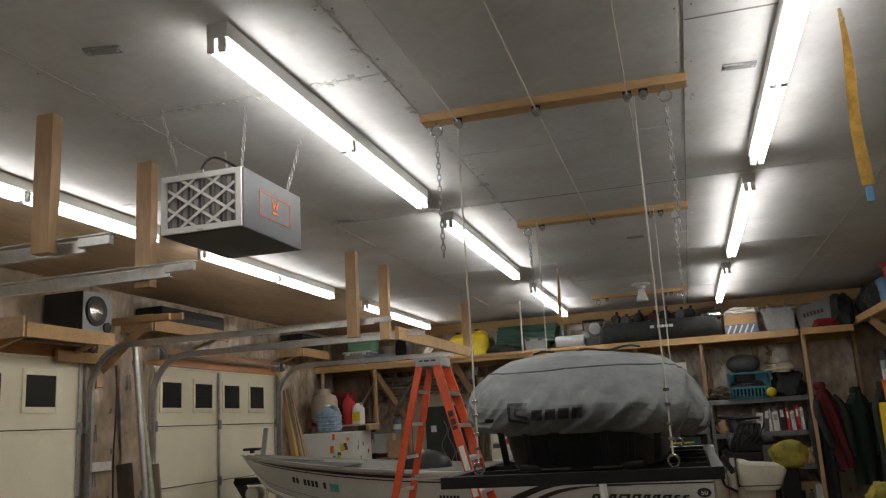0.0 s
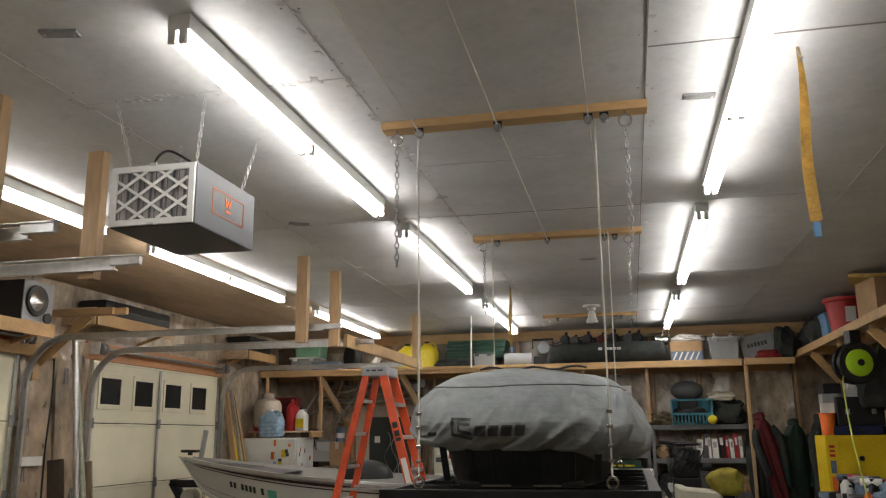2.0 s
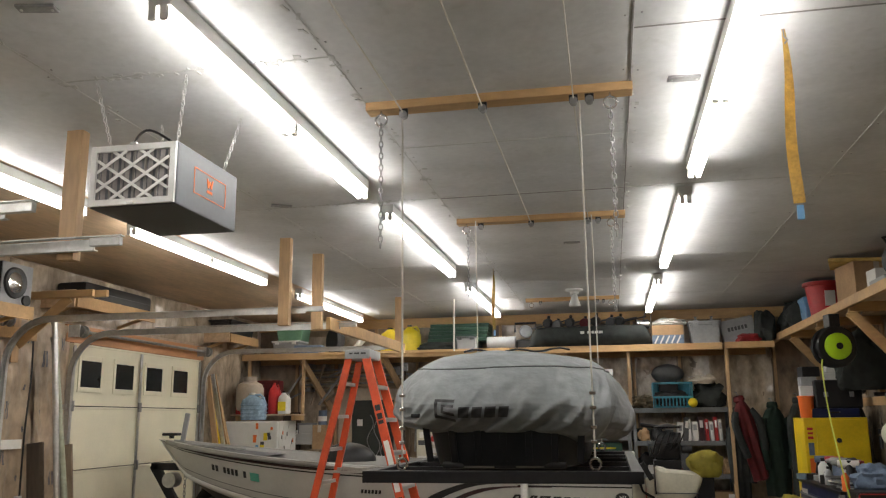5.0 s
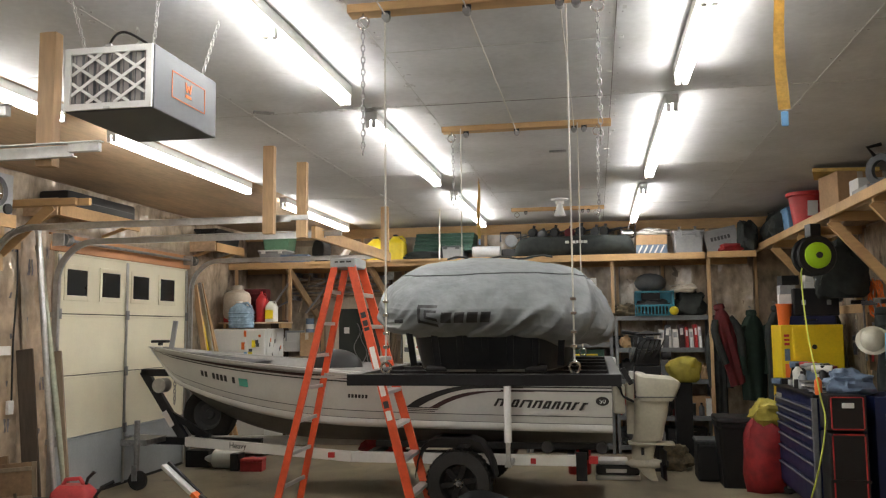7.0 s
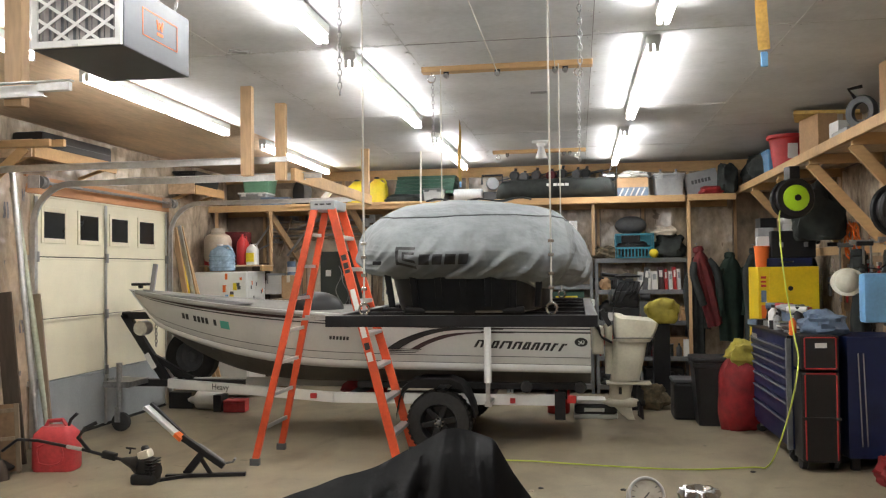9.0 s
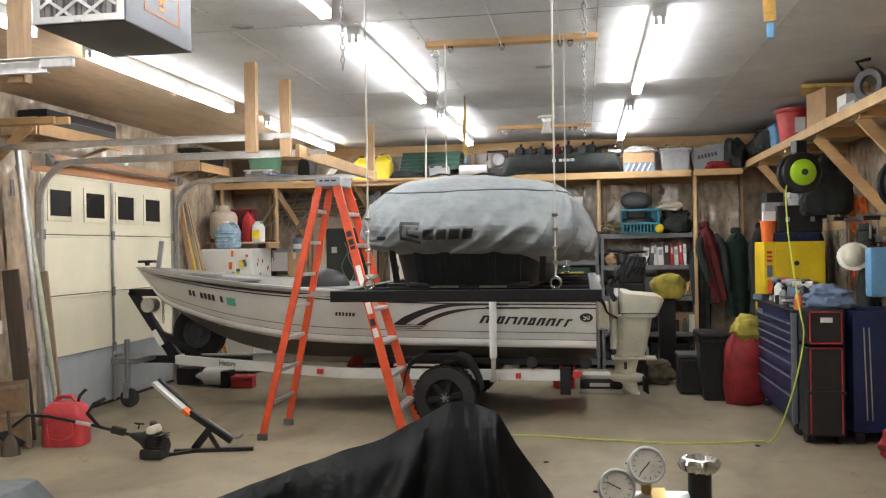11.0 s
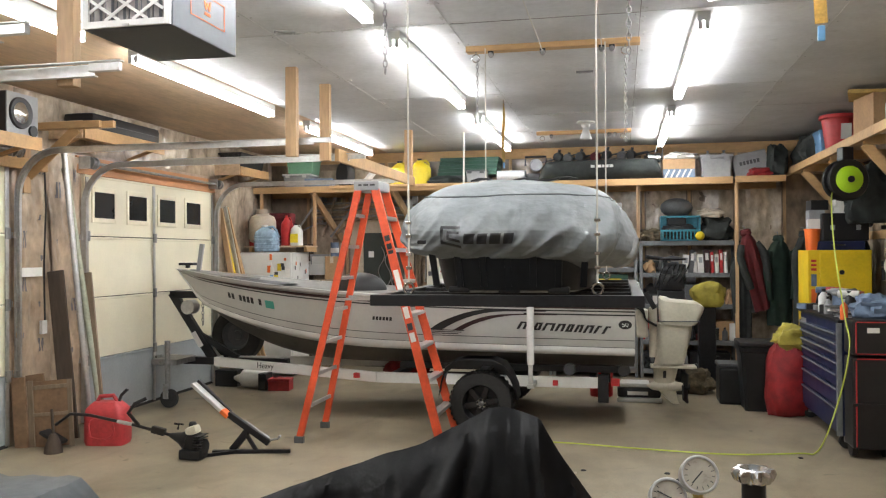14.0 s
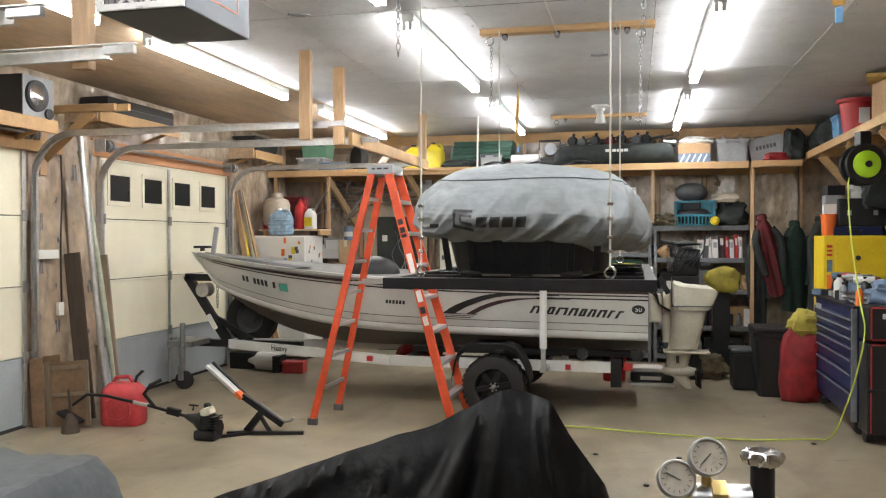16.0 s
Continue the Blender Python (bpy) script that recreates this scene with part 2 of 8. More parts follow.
def cyl(bm, p0, p1, r0, r1=None, n=14):
    p0, p1 = Vector(p0), Vector(p1)
    d = p1 - p0
    m = Matrix.Translation((p0 + p1) / 2) @ d.to_track_quat("Z", "Y").to_matrix().to_4x4()
    bmesh.ops.create_cone(bm, cap_ends=True, segments=n, radius1=r0, radius2=r0 if r1 is None else r1, depth=d.length, matrix=m)


def bar(bm, p0, p1, w, h, up=(0, 0, 1), bev=0.0):
    """A straight bar of section w x h from p0 to p1; h lies towards up."""
    p0, p1 = Vector(p0), Vector(p1)
    y = (p1 - p0).normalized()
    x = y.cross(Vector(up)).normalized()
    z = x.cross(y)
    box(bm, (p0 + p1) / 2, (w, (p1 - p0).length, h), Matrix((x, y, z)).transposed(), bev)


def grid(bm, rows, close=False, caps=False):
    vs = [[bm.verts.new(p) for p in r] for r in rows]
    n = len(vs[0])
    for a, b in zip(vs, vs[1:]):
        for i in range(n if close else n - 1):
            j = (i + 1) % n
            bm.faces.new((a[i], a[j], b[j], b[i]))
    if caps:
        bm.faces.new(vs[0][::-1])
        bm.faces.new(vs[-1])


def tube(bm, pts, r, n=8, closed=False):
    pts = [Vector(p) for p in pts]
    rows = []
    k = len(pts)
    ref = Vector((0.123, 0.31, 0.94))
    for i, p in enumerate(pts):
        a = pts[(i - 1) % k] if closed or i else p
        b = pts[(i + 1) % k] if closed or i < k - 1 else p
        t = (b - a).normalized()
        u = t.cross(ref).normalized()
        v = t.cross(u)
        rows.append([p + r * (math.cos(q * math.tau / n) * u + math.sin(q * math.tau / n) * v) for q in range(n)])
    if closed:
        rows.append(rows[0])
    grid(bm, rows, True, not closed)
    if closed:
        bmesh.ops.remove_doubles(bm, verts=bm.verts[:], dist=1e-5)


def lathe(bm, prof, c=(0, 0, 0), axis=(0, 0, 1), n=24, ring=False):
    q = Vector(axis).to_track_quat("Z", "Y")
    rows = [[Vector(c) + q @ Vector((r * math.cos(k * math.tau / n), r * math.sin(k * math.tau / n), z)) for k in range(n)] for r, z in prof + prof[:1] * ring]
    grid(bm, rows, True, not ring)


def smooth_path(p, n=6):
    p = [Vector(q) for q in p]
    out = []
    for i in range(len(p) - 1):
        a, b, c, d = p[max(0, i - 1)], p[i], p[i + 1], p[min(len(p) - 1, i + 2)]
        for k in range(n):
            t = k / n
            out.append(0.5 * ((2 * b) + (c - a) * t + (2 * a - 5 * b + 4 * c - d) * t * t + (3 * b - a - 3 * c + d) * t ** 3))
    return out + [p[-1]]


def new_bm():
    return bmesh.new()


def finish(name, bm, material, smooth=False):
    bmesh.ops.recalc_face_normals(bm, faces=bm.faces[:])
    me = bpy.data.meshes.new(name)
    bm.to_mesh(me)
    bm.free()
    me.materials.append(material)
    if smooth:
        me.shade_smooth()
        me.set_sharp_from_angle(angle=radians(38))
    return new(name, me)


def part(name, bm, material, parent, label="", smooth=False):
    ob = finish(name, bm, material, smooth)
    ob.parent = parent
    return tagged(ob, label)


def alone(name, bm, material, label, category, group="", kind="", smooth=False, m=None):
    ob = finish(name, bm, material, smooth)
    if m is not None:
        ob.matrix_basis = m
    return tagged(ob, label, category, group, kind)


def thing(name, m, label, category, group="", kind=""):
    ob = new(name)
    ob.empty_display_size = 0.1
    ob.matrix_basis = m
    return tagged(ob, label, category, group, kind)


def one(fn, *a, **k):
    bm = new_bm()
    fn(bm, *a, **k)
    return bm


def share(name, ob, parent, m):
    """Another piece on the same mesh as ob."""
    o = new(name, ob.data)
    o.parent = parent
    o.matrix_basis = m
    return o


WX, BY, RX, FY, CZ = -5.2, 11.8, 2.75, -3.5, 3.13

# ---- setting ----
alone("floor", one(span, (WX - 0.2, FY - 0.2, -0.15), (RX + 0.2, BY + 0.2, 0)), M_FLOOR, "worn tan-grey concrete garage floor with stains", "floor", kind="structure")
alone("ceiling", one(span, (-3.35, FY, CZ), (RX + 0.1, BY + 0.1, CZ + 0.12)), M_CEIL, "unfinished grey-white drywall ceiling with visible seams", "ceiling", kind="structure")
alone("ceiling_plywood", one(span, (WX - 0.1, FY, CZ + 0.003), (-3.353, BY + 0.1, CZ + 0.12)), M_PLY, "brown plywood ceiling strip above the garage doors", "ceiling", kind="structure")

D1 = (7.25, 9.85)
D2 = (3.6, 6.2)
DT = 2.45
bm = new_bm()
for a, b in ((FY, D2[0]), (D2[1], D1[0]), (D1[1], BY + 0.15)):
    span(bm, (WX - 0.16, a, 0), (WX, b, CZ))
for a, b in (D2, D1):
    span(bm, (WX - 0.16, a, DT + 0.17), (WX, b, CZ))
alone("wall_left", bm, M_KRAFT, "insulated stud wall behind crinkled tan kraft paper", "wall", kind="structure")
alone("wall_back", one(span, (WX, BY, 0), (RX, BY + 0.15, CZ)), M_BACKWALL, "dark brown insulated back wall under clear film", "wall", kind="structure")
alone("wall_right", one(span, (RX, FY, 0), (RX + 0.15, BY + 0.15, CZ)), M_BACKWALL, "brown insulated side wall behind shelves and tools", "wall", kind="structure")
alone("wall_front", one(span, (WX - 0.16, FY - 0.15, 0), (RX + 0.15, FY, CZ)), M_KRAFT, "plain insulated wall closing the garage", "wall", kind="structure")
# studs on the back wall and side wall
stud = None
for i, x in enumerate([-4.6 + 0.61 * k for k in range(12)]):
    bm = one(span, (-0.019, -0.04, 0), (0.019, 0, CZ - 0.05))
    if stud is None:
        stud = part("stud", bm, M_WOODV, bpy.data.objects["wall_back"])
        stud.matrix_basis = pose(x, BY - 0.001, 0)
    else:
        bm.free()
        share("stud", stud, bpy.data.objects["wall_back"], pose(x, BY - 0.001, 0))
part("top_plate", one(span, (WX, BY - 0.042, CZ - 0.14), (RX, BY - 0.002, CZ - 0.002)), M_WOOD, bpy.data.objects["wall_back"])
# crinkled film above the doors and between studs
def crinkle(a, b, seed):
    """Relief of hanging film at a metres along and b metres up, about -1 to 1."""
    d = noise.noise(Vector((a * 5 + seed, b * 1.6, seed))) + 0.35 * noise.noise(Vector((a * 12, b * 4 + seed, 3)))
    d += 0.34 * (0.5 - abs(noise.noise(Vector((a * 13 + b * 4, b * 5.5 + seed, 7)))) * 2)
    return d + 0.18 * (0.5 - abs(noise.noise(Vector((a * 24 - b * 9, b * 11 + seed, 9)))) * 2)


def film(name, parent, o, u, v, nu, nv, amp, seed, material):
    bm = new_bm()
    o, u, v = Vector(o), Vector(u), Vector(v)
    n = u.cross(v).normalized()
    nu, nv = nu * 2, nv * 3
    rows = []
    for i in range(nv + 1):
        rows.append([o + u * (j / nu) + v * (i / nv) + n * amp * crinkle(u.length * j / nu, v.length * i / nv, seed) for j in range(nu + 1)])
    grid(bm, rows)
    return part(name, bm, material, parent, smooth=True)


wl = bpy.data.objects["wall_left"]
film("plastic_film", wl, (WX + 0.025, 6.28, DT + 0.2), (0, 5.3, 0), (0, 0, 0.46), 60, 8, 0.03, 2.0, M_PLASTIC_SHEET)
film("plastic_film", wl, (WX + 0.025, 9.95, 0.1), (0, 1.8, 0), (0, 0, 2.5), 26, 24, 0.03, 5.0, M_PLASTIC_SHEET)
film("paper_batt", wl, (WX + 0.03, 6.27, 0.05), (0, 0.46, 0), (0, 0, 2.55), 10, 40, 0.035, 7.0, M_KRAFT)
film("paper_batt", wl, (WX + 0.03, 6.75, 0.05), (0, 0.42, 0), (0, 0, 2.55), 10, 40, 0.035, 9.0, M_KRAFT)


def batt_point(y, z, y0, seed):
    return (WX + 0.037 + 0.035 * crinkle(y - y0, z - 0.05, seed), y, z)


# unreadable print on the paper, as plain bars
rng = random.Random(77)
for y0, width, seed in ((6.27, 0.46, 7.0), (6.75, 0.42, 9.0)):
    for k in range(9):
        zc = 0.75 + 0.2 * k + rng.uniform(-0.05, 0.05)
        yc = y0 + width * (0.22 if k % 2 else 0.72)
        hh = rng.choice((0.05, 0.12, 0.15))
        for q in range(2 if hh > 0.1 else 1):
            bm = new_bm()
            grid(bm, [[batt_point(yc + 0.035 * q + 0.02 * a / 2, zc + hh * b / 6, y0, seed) for a in range(3)] for b in range(7)])
            part("print_bar", bm, M_PRINT, wl, "faded unreadable print bar")
film("plastic_film", wl, (WX + 0.025, FY + 0.1, 0.05), (0, 6.9, 0), (0, 0, 2.9), 40, 24, 0.03, 4.0, M_PLASTIC_SHEET)
wr = bpy.data.objects["wall_right"]
film("plastic_film", wr, (RX - 0.03, 3.0, 0.1), (0, 8.7, 0), (0, 0, 2.55), 80, 24, 0.022, 6.0, M_PLASTIC_SHEET)
wb = bpy.data.objects["wall_back"]
for k in range(11):
    film("plastic_film", wb, (-4.56 + 0.61 * k + 0.53, BY - 0.02, 0.1), (-0.53, 0, 0), (0, 0, 2.8), 8, 30, 0.03, 11.0 + k, M_PLASTIC_SHEET if k > 6 or k < 2 else M_BACKWALL)
alone("door_header", one(span, (WX - 0.1, D1[0] - 0.1, DT), (WX + 0.03, D1[1] + 0.1, DT + 0.17), 0.004), M_HEADER, "orange-brown lumber header above a garage door", "trim", "door headers", "structure")
alone("door_header", one(span, (WX - 0.1, D2[0] - 0.1, DT), (WX + 0.03, D2[1] + 0.06, DT + 0.17), 0.004), M_HEADER, "orange-brown lumber header above a garage door", "trim", "door headers", "structure")


def garage_door(name, y0, y1, label):
    d = thing(name, pose(WX + 0.03, y0, 0), label, "garage door", "garage doors", "structure")
    w = y1 - y0
    h = DT / 4
    for k in range(4):
        z0 = k * h
        s = part("section", one(span, (-0.045, 0, z0 + 0.004), (0, w, z0 + h - 0.004), 0.004), M_DOORGREY if k == 0 else M_DOOR, d, "grey bottom section" if k == 0 else "")
        part("meeting_rail", one(span, (0.001, 0, z0 + h - 0.028), (0.012, w, z0 + h - 0.006), 0.003), M_DOORGREY if k == 0 else M_DOOR, s)
        if k == 3:
            for c in range(4):
                cy = (0.32, 0.92, 1.52, 2.12)[c]
                wf = new_bm()
                ww, wh = 0.2, 0.15
                zc = z0 + 0.315
                span(wf, (0.002, cy - ww - 0.008, zc - wh - 0.03), (0.014, cy - ww + 0.03, zc + wh + 0.03), 0.003)
                span(wf, (0.002, cy + ww - 0.03, zc - wh - 0.03), (0.014, cy + ww + 0.008, zc + wh + 0.03), 0.003)
                span(wf, (0.002, cy - ww + 0.03, zc + wh - 0.02), (0.014, cy + ww - 0.03, zc + wh + 0.03), 0.003)
                span(wf, (0.002, cy - ww + 0.03, zc - wh - 0.03), (0.014, cy + ww - 0.03, zc - wh + 0.02), 0.003)
                win = part("window_frame", wf, M_DOOR, s)
                part("pane", one(span, (0.002, cy - ww + 0.03, zc - wh + 0.02), (0.008, cy + ww - 0.03, zc + wh - 0.02)), M_SMOKE, win, "dark night window pane")
    for c in (0.02, 1.22, w - 0.02):
        part("stile", one(span, (0.012, c - 0.022, 0.02), (0.022, c + 0.022, DT - 0.03), 0.003), M_GALV, d, "galvanised reinforcing stile")
    for k in range(1, 4):
        for c in (0.02, 1.22, w - 0.02):
            part("hinge", one(span, (0.022, c - 0.03, k * h - 0.05), (0.036, c + 0.03, k * h + 0.05), 0.004), M_STEEL, d)
    part("bottom_seal", one(span, (-0.045, 0, 0.0), (0.006, w, 0.03)), M_RUBBER, d)
    part("lift_handle", one(span, (0.03, w / 2 - 0.09, 0.46), (0.055, w / 2 + 0.03, 0.52), 0.006), M_STEEL, d)
    return d


garage_door("door_1", *D1, "cream sectional garage door with dark windows, closed")
garage_door("door_2", *D2, "cream sectional garage door with dark windows, closed")


def door_track(y, xend, z, sgn):
    t = thing("door_track", pose(WX + 0.07, y, 0), "galvanised steel garage door track curving to horizontal", "door track", "door tracks")
    pts = [(0, 0, 0.02), (0, 0, z - 0.4)] + [(0.4 - 0.4 * math.cos(a), 0, z - 0.4 + 0.4 * math.sin(a)) for a in [math.pi / 2 * k / 8 for k in range(1, 9)]] + [(xend - WX - 0.07, 0, z)]
    bm = new_bm()
    prof = ((-0.0275, 0), (0.0275, 0), (0.0275, 0.03), (0.0225, 0.03), (0.0225, 0.005), (-0.0225, 0.005), (-0.0225, 0.03), (-0.0275, 0.03))
    rows = []
    for i, p in enumerate(pts):
        a, b = Vector(pts[max(0, i - 1)]), Vector(pts[min(len(pts) - 1, i + 1)])
        u = (b - a).cross(Vector((0, 1, 0))).normalized()
        rows.append([Vector(p) + u * q + Vector((0, w * sgn, 0)) for q, w in prof])
    grid(bm, rows, True, True)
    part("rail", bm, M_GALV, t)
    part("angle_iron", one(span, (0.9, -0.05 * sgn, z + 0.028), (xend - WX + 0.1, -0.05 * sgn + 0.035, z + 0.033)), M_GALV, t)
    for zz in (0.6, 1.2, 1.8):
        part("wall_bracket", one(span, (-0.06, -0.02, zz), (0.0, 0.02, zz + 0.05)), M_GALV, t)
    part("end_bracket", one(span, (xend - WX - 0.06, -0.06, z - 0.02), (xend - WX + 0.1, -0.03, z + 0.02), 0.003), M_GALV, t)
    return t


for y, xe, z, s in ((2.9, -2.46, 2.53, 1), (3.52, -2.46, 2.52, 1), (6.3, -2.42, 2.55, -1), (7.18, -2.42, 2.52, 1), (9.92, -2.75, 2.55, -1)):
    door_track(y, xe, z, s)


# torsion bar over each door
for y0, y1 in (D1, D2):
    t = thing("torsion_bar", pose(WX + 0.12, y0, DT + 0.1), "steel torsion bar with cable drums over the door", "door hardware", "torsion bars")
    part("shaft", one(cyl, (0, -0.05, 0), (0, y1 - y0 + 0.05, 0), 0.016), M_STEEL, t, smooth=True)
    for yy in (0.0, y1 - y0):
        part("drum", one(lathe, [(0.02, -0.05), (0.06, -0.045), (0.06, -0.03), (0.045, -0.02), (0.045, 0.02), (0.06, 0.03), (0.06, 0.045), (0.02, 0.05)], (0, yy, 0), (0, 1, 0)), M_STEEL, t, smooth=True)
        part("bracket", one(span, (-0.12, yy - 0.08, -0.06), (0.03, yy - 0.07, 0.06)), M_GALV, t)

# lumber hangers from the ceiling
for x, y, zb in ((-2.62, 2.84, 2.5), (-2.64, 3.58, 2.46), (-2.57, 6.22, 2.42), (-2.54, 6.9, 2.46), (-2.5, 9.66, 2.53)):
    alone("hanger_post", one(span, (-0.045, -0.03, 0), (0.045, 0.03, CZ - zb), 0.003), M_WOODV, "pine lumber post hanging from the ceiling, holding a door track", "post", "ceiling hanger posts", m=pose(x, y, zb))
alone("lumber_stringer", one(span, (0, 0, 0), (0.038, 2.75, 0.11), 0.003), M_WOOD, "long pine board bolted between ceiling hanger posts", "beam", m=pose(-2.47, 6.94, 2.46))


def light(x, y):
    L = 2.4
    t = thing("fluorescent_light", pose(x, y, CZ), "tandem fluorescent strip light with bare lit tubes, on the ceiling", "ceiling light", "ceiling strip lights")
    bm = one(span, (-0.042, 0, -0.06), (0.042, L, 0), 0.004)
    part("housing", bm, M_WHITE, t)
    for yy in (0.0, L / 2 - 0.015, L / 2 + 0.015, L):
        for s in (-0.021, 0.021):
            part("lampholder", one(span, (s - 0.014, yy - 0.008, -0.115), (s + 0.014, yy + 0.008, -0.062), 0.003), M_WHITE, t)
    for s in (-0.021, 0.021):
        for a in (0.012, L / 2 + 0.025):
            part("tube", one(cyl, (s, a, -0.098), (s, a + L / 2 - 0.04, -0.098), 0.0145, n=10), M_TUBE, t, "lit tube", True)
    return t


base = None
# The y -0.63 row is unseen: added behind the camera, inferred from lit gauge faces.
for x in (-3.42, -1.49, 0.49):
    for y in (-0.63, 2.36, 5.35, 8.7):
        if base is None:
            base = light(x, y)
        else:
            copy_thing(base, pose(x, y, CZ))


# ---- hoist with its load ----
RZ = 1.41


def chain(bm, x, y, z0, z1, link=0.036, r=0.0028, w=0.009):
    n = int((z0 - z1) / (link * 0.78))
    for k in range(n):
        zc = z0 - link / 2 - k * link * 0.78
        pts = []
        for a in range(10):
            q = a * math.tau / 10
            h = w * math.cos(q)
            v = (link / 2) * math.sin(q)
            pts.append((x + (h if k % 2 else 0), y + (0 if k % 2 else h), zc + v))
        tube(bm, pts, r, 5, True)


for y, x0, x1 in ((3.56, -1.1, 0.12), (5.92, -1.1, 0.12), (10.2, -1.02, 0.11)):
    b = thing("hoist_beam", pose(0, y, CZ), "pine board screwed flat to the ceiling with pulleys and eye hooks", "beam", "hoist beams")
    part("board", one(span, (x0, -0.045, -0.04), (x1, 0.045, 0), 0.003), M_WOOD, b)
    for x in (x0 + 0.07, x1 - 0.1):
        pts = [(x + 0.028 * math.cos(q), -0.02, -0.085 + 0.028 * math.sin(q)) for q in [k * math.tau / 14 for k in range(14)]]
        part("eye_hook", one(tube, pts, 0.005, 6, True), M_CHROME, b, "zinc eye hook", True)
        part("hook_shank", one(cyl, (x, -0.02, -0.06), (x, -0.02, -0.035), 0.005, n=8), M_CHROME, b)
    for x in (x0 + 0.18, x0 + 0.55, x1 - 0.26, x1 - 0.19):
        p = part("pulley_block", one(span, (x - 0.02, -0.035, -0.075), (x + 0.02, -0.02, -0.04), 0.003), M_BLACKSTEEL, b, "black pulley block")
        part("pulley_wheel", one(cyl, (x, -0.045, -0.07), (x, -0.012, -0.07), 0.018), M_STEEL, p, smooth=True)
for x, y, z1 in ((-1.03, 3.54, 2.42), (0.02, 3.54, 2.42), (-1.02, 5.9, 2.55), (0.02, 5.9, 2.4)):
    alone("hanging_chain", one(chain, x, y, CZ - 0.1, z1), M_STEEL, "loose steel safety chain hanging from an eye hook", "chain", "hanging chains", smooth=True)

for k, (x, ya, yb) in enumerate(((-0.92, 3.51, -3.4), (-0.55, 3.51, -3.4), (-0.14, 3.51, -3.4), (-0.55, 3.52, 5.86), (-0.14, 3.52, 5.86))):
    alone("hoist_cable", one(cyl, (x, ya, CZ - 0.062), (x + (0.05 if yb < 0 else 0), yb, CZ - 0.062 + 0.02 * (yb < 0)), 0.0035, n=6), M_ROPE, "thin steel hoist cable running below the ceiling", "cable", "hoist cables")
rack = thing("hoist_rack", pose(-0.515, 4.65, RZ), "black steel tube hoist platform hanging on cables", "hoist rack")
hw, hl = 0.592, 1.08
for s in (-1, 1):
    part("end_tube", one(span, (-hw, s * hl - 0.025, 0), (hw, s * hl + 0.025, 0.05), 0.003), M_BLACKSTEEL, rack)
    part("side_tube", one(span, (s * hw - 0.05 * (s > 0), -hl + 0.025, 0), (s * hw + 0.05 * (s < 0), hl - 0.025, 0.05), 0.003), M_BLACKSTEEL, rack)
    for sx in (-0.42, 0.4):
        yy = s * hl - 0.0
        pts = [(sx + 0.022 * math.cos(q), yy, 0.078 + 0.024 * math.sin(q)) for q in [k * math.tau / 14 for k in range(14)]]
        part("eye_bolt", one(tube, pts, 0.006, 6, True), M_CHROME, rack, "zinc eye bolt", True)
        c = part("lift_cable", one(cyl, (sx, yy, 0.1), (sx, yy, CZ - RZ - 0.06), 0.0045, n=6), M_ROPE, rack, "pale steel lift cable")
        for zz in (0.16, 0.22, 0.3, 0.36):
            part("cable_clamp", one(span, (sx - 0.012, yy - 0.008, zz), (sx + 0.012, yy + 0.008, zz + 0.014), 0.002), M_CHROME, c)
for k in range(4):
    y = -hl + 2 * hl * (k + 1) / 5
    part("cross_tube", one(span, (-hw + 0.05, y - 0.02, 0.005), (hw - 0.05, y + 0.02, 0.045), 0.003), M_BLACKSTEEL, rack)

sled = thing("ice_sled", pose(-0.51, 4.62, RZ + 0.05), "black moulded plastic ice fishing sled on the hoist platform", "sled")
rows = []
for z, w, l in ((0.0, 0.3, 0.86), (0.012, 0.345, 0.9), (0.05, 0.355, 0.92), (0.22, 0.39, 0.97), (0.25, 0.42, 1.0), (0.255, 0.4, 0.98)):
    r = []
    for k in range(40):
        q = k * math.tau / 40
        c, s = math.cos(q), math.sin(q)
        r.append((w * math.copysign(abs(c) ** 0.35, c), l * math.copysign(abs(s) ** 0.35, s), z))
    rows.append(r)
bm = new_bm()
grid(bm, rows, True, True)
part("tub", bm, M_SLED, sled, smooth=True)
for x in (-0.2, 0.0, 0.2):
    part("runner", one(span, (x - 0.02, -0.8, -0.0), (x + 0.02, 0.8, 0.012), 0.004), M_BLACK, sled)
for k in range(7):
    x = -0.33 + 0.11 * k
    part("side_rib", one(bar, (x, -0.905, 0.03), (x * 1.04, -0.968, 0.215), 0.03, 0.014, up=(0, 1, 0), bev=0.004), M_SLED, sled)
for s_ in (-1, 1):
    part("runner_lip", one(span, (-0.4, s_ * 0.985 - 0.012, 0.222), (0.4, s_ * 0.985 + 0.012, 0.24), 0.004), M_SLED, sled)
for x in (-0.23, 0.0, 0.22):
    part("hull_rib", one(span, (x - 0.05, -0.9, 0.0), (x + 0.05, -0.86, 0.03), 0.01), M_BLACK, sled)

# grey travel cover over the folded shelter
COVER_N = 640


def outline_angles(n):
    """Angles that step evenly along the rounded rectangular outline."""
    qs = [k * math.tau / 40000 for k in range(40001)]
    pts = [Vector((0.535 * math.copysign(abs(math.cos(q)) ** 0.5, math.cos(q)), 1.02 * math.copysign(abs(math.sin(q)) ** 0.42, math.sin(q)))) for q in qs]
    run = [0.0]
    for a, b in zip(pts, pts[1:]):
        run.append(run[-1] + (b - a).length)
    out, j = [], 0
    for k in range(n):
        want = run[-1] * k / n
        while run[j + 1] < want:
            j += 1
        f = (want - run[j]) / max(1e-9, run[j + 1] - run[j])
        out.append(qs[j] + (qs[j + 1] - qs[j]) * f)
    return out


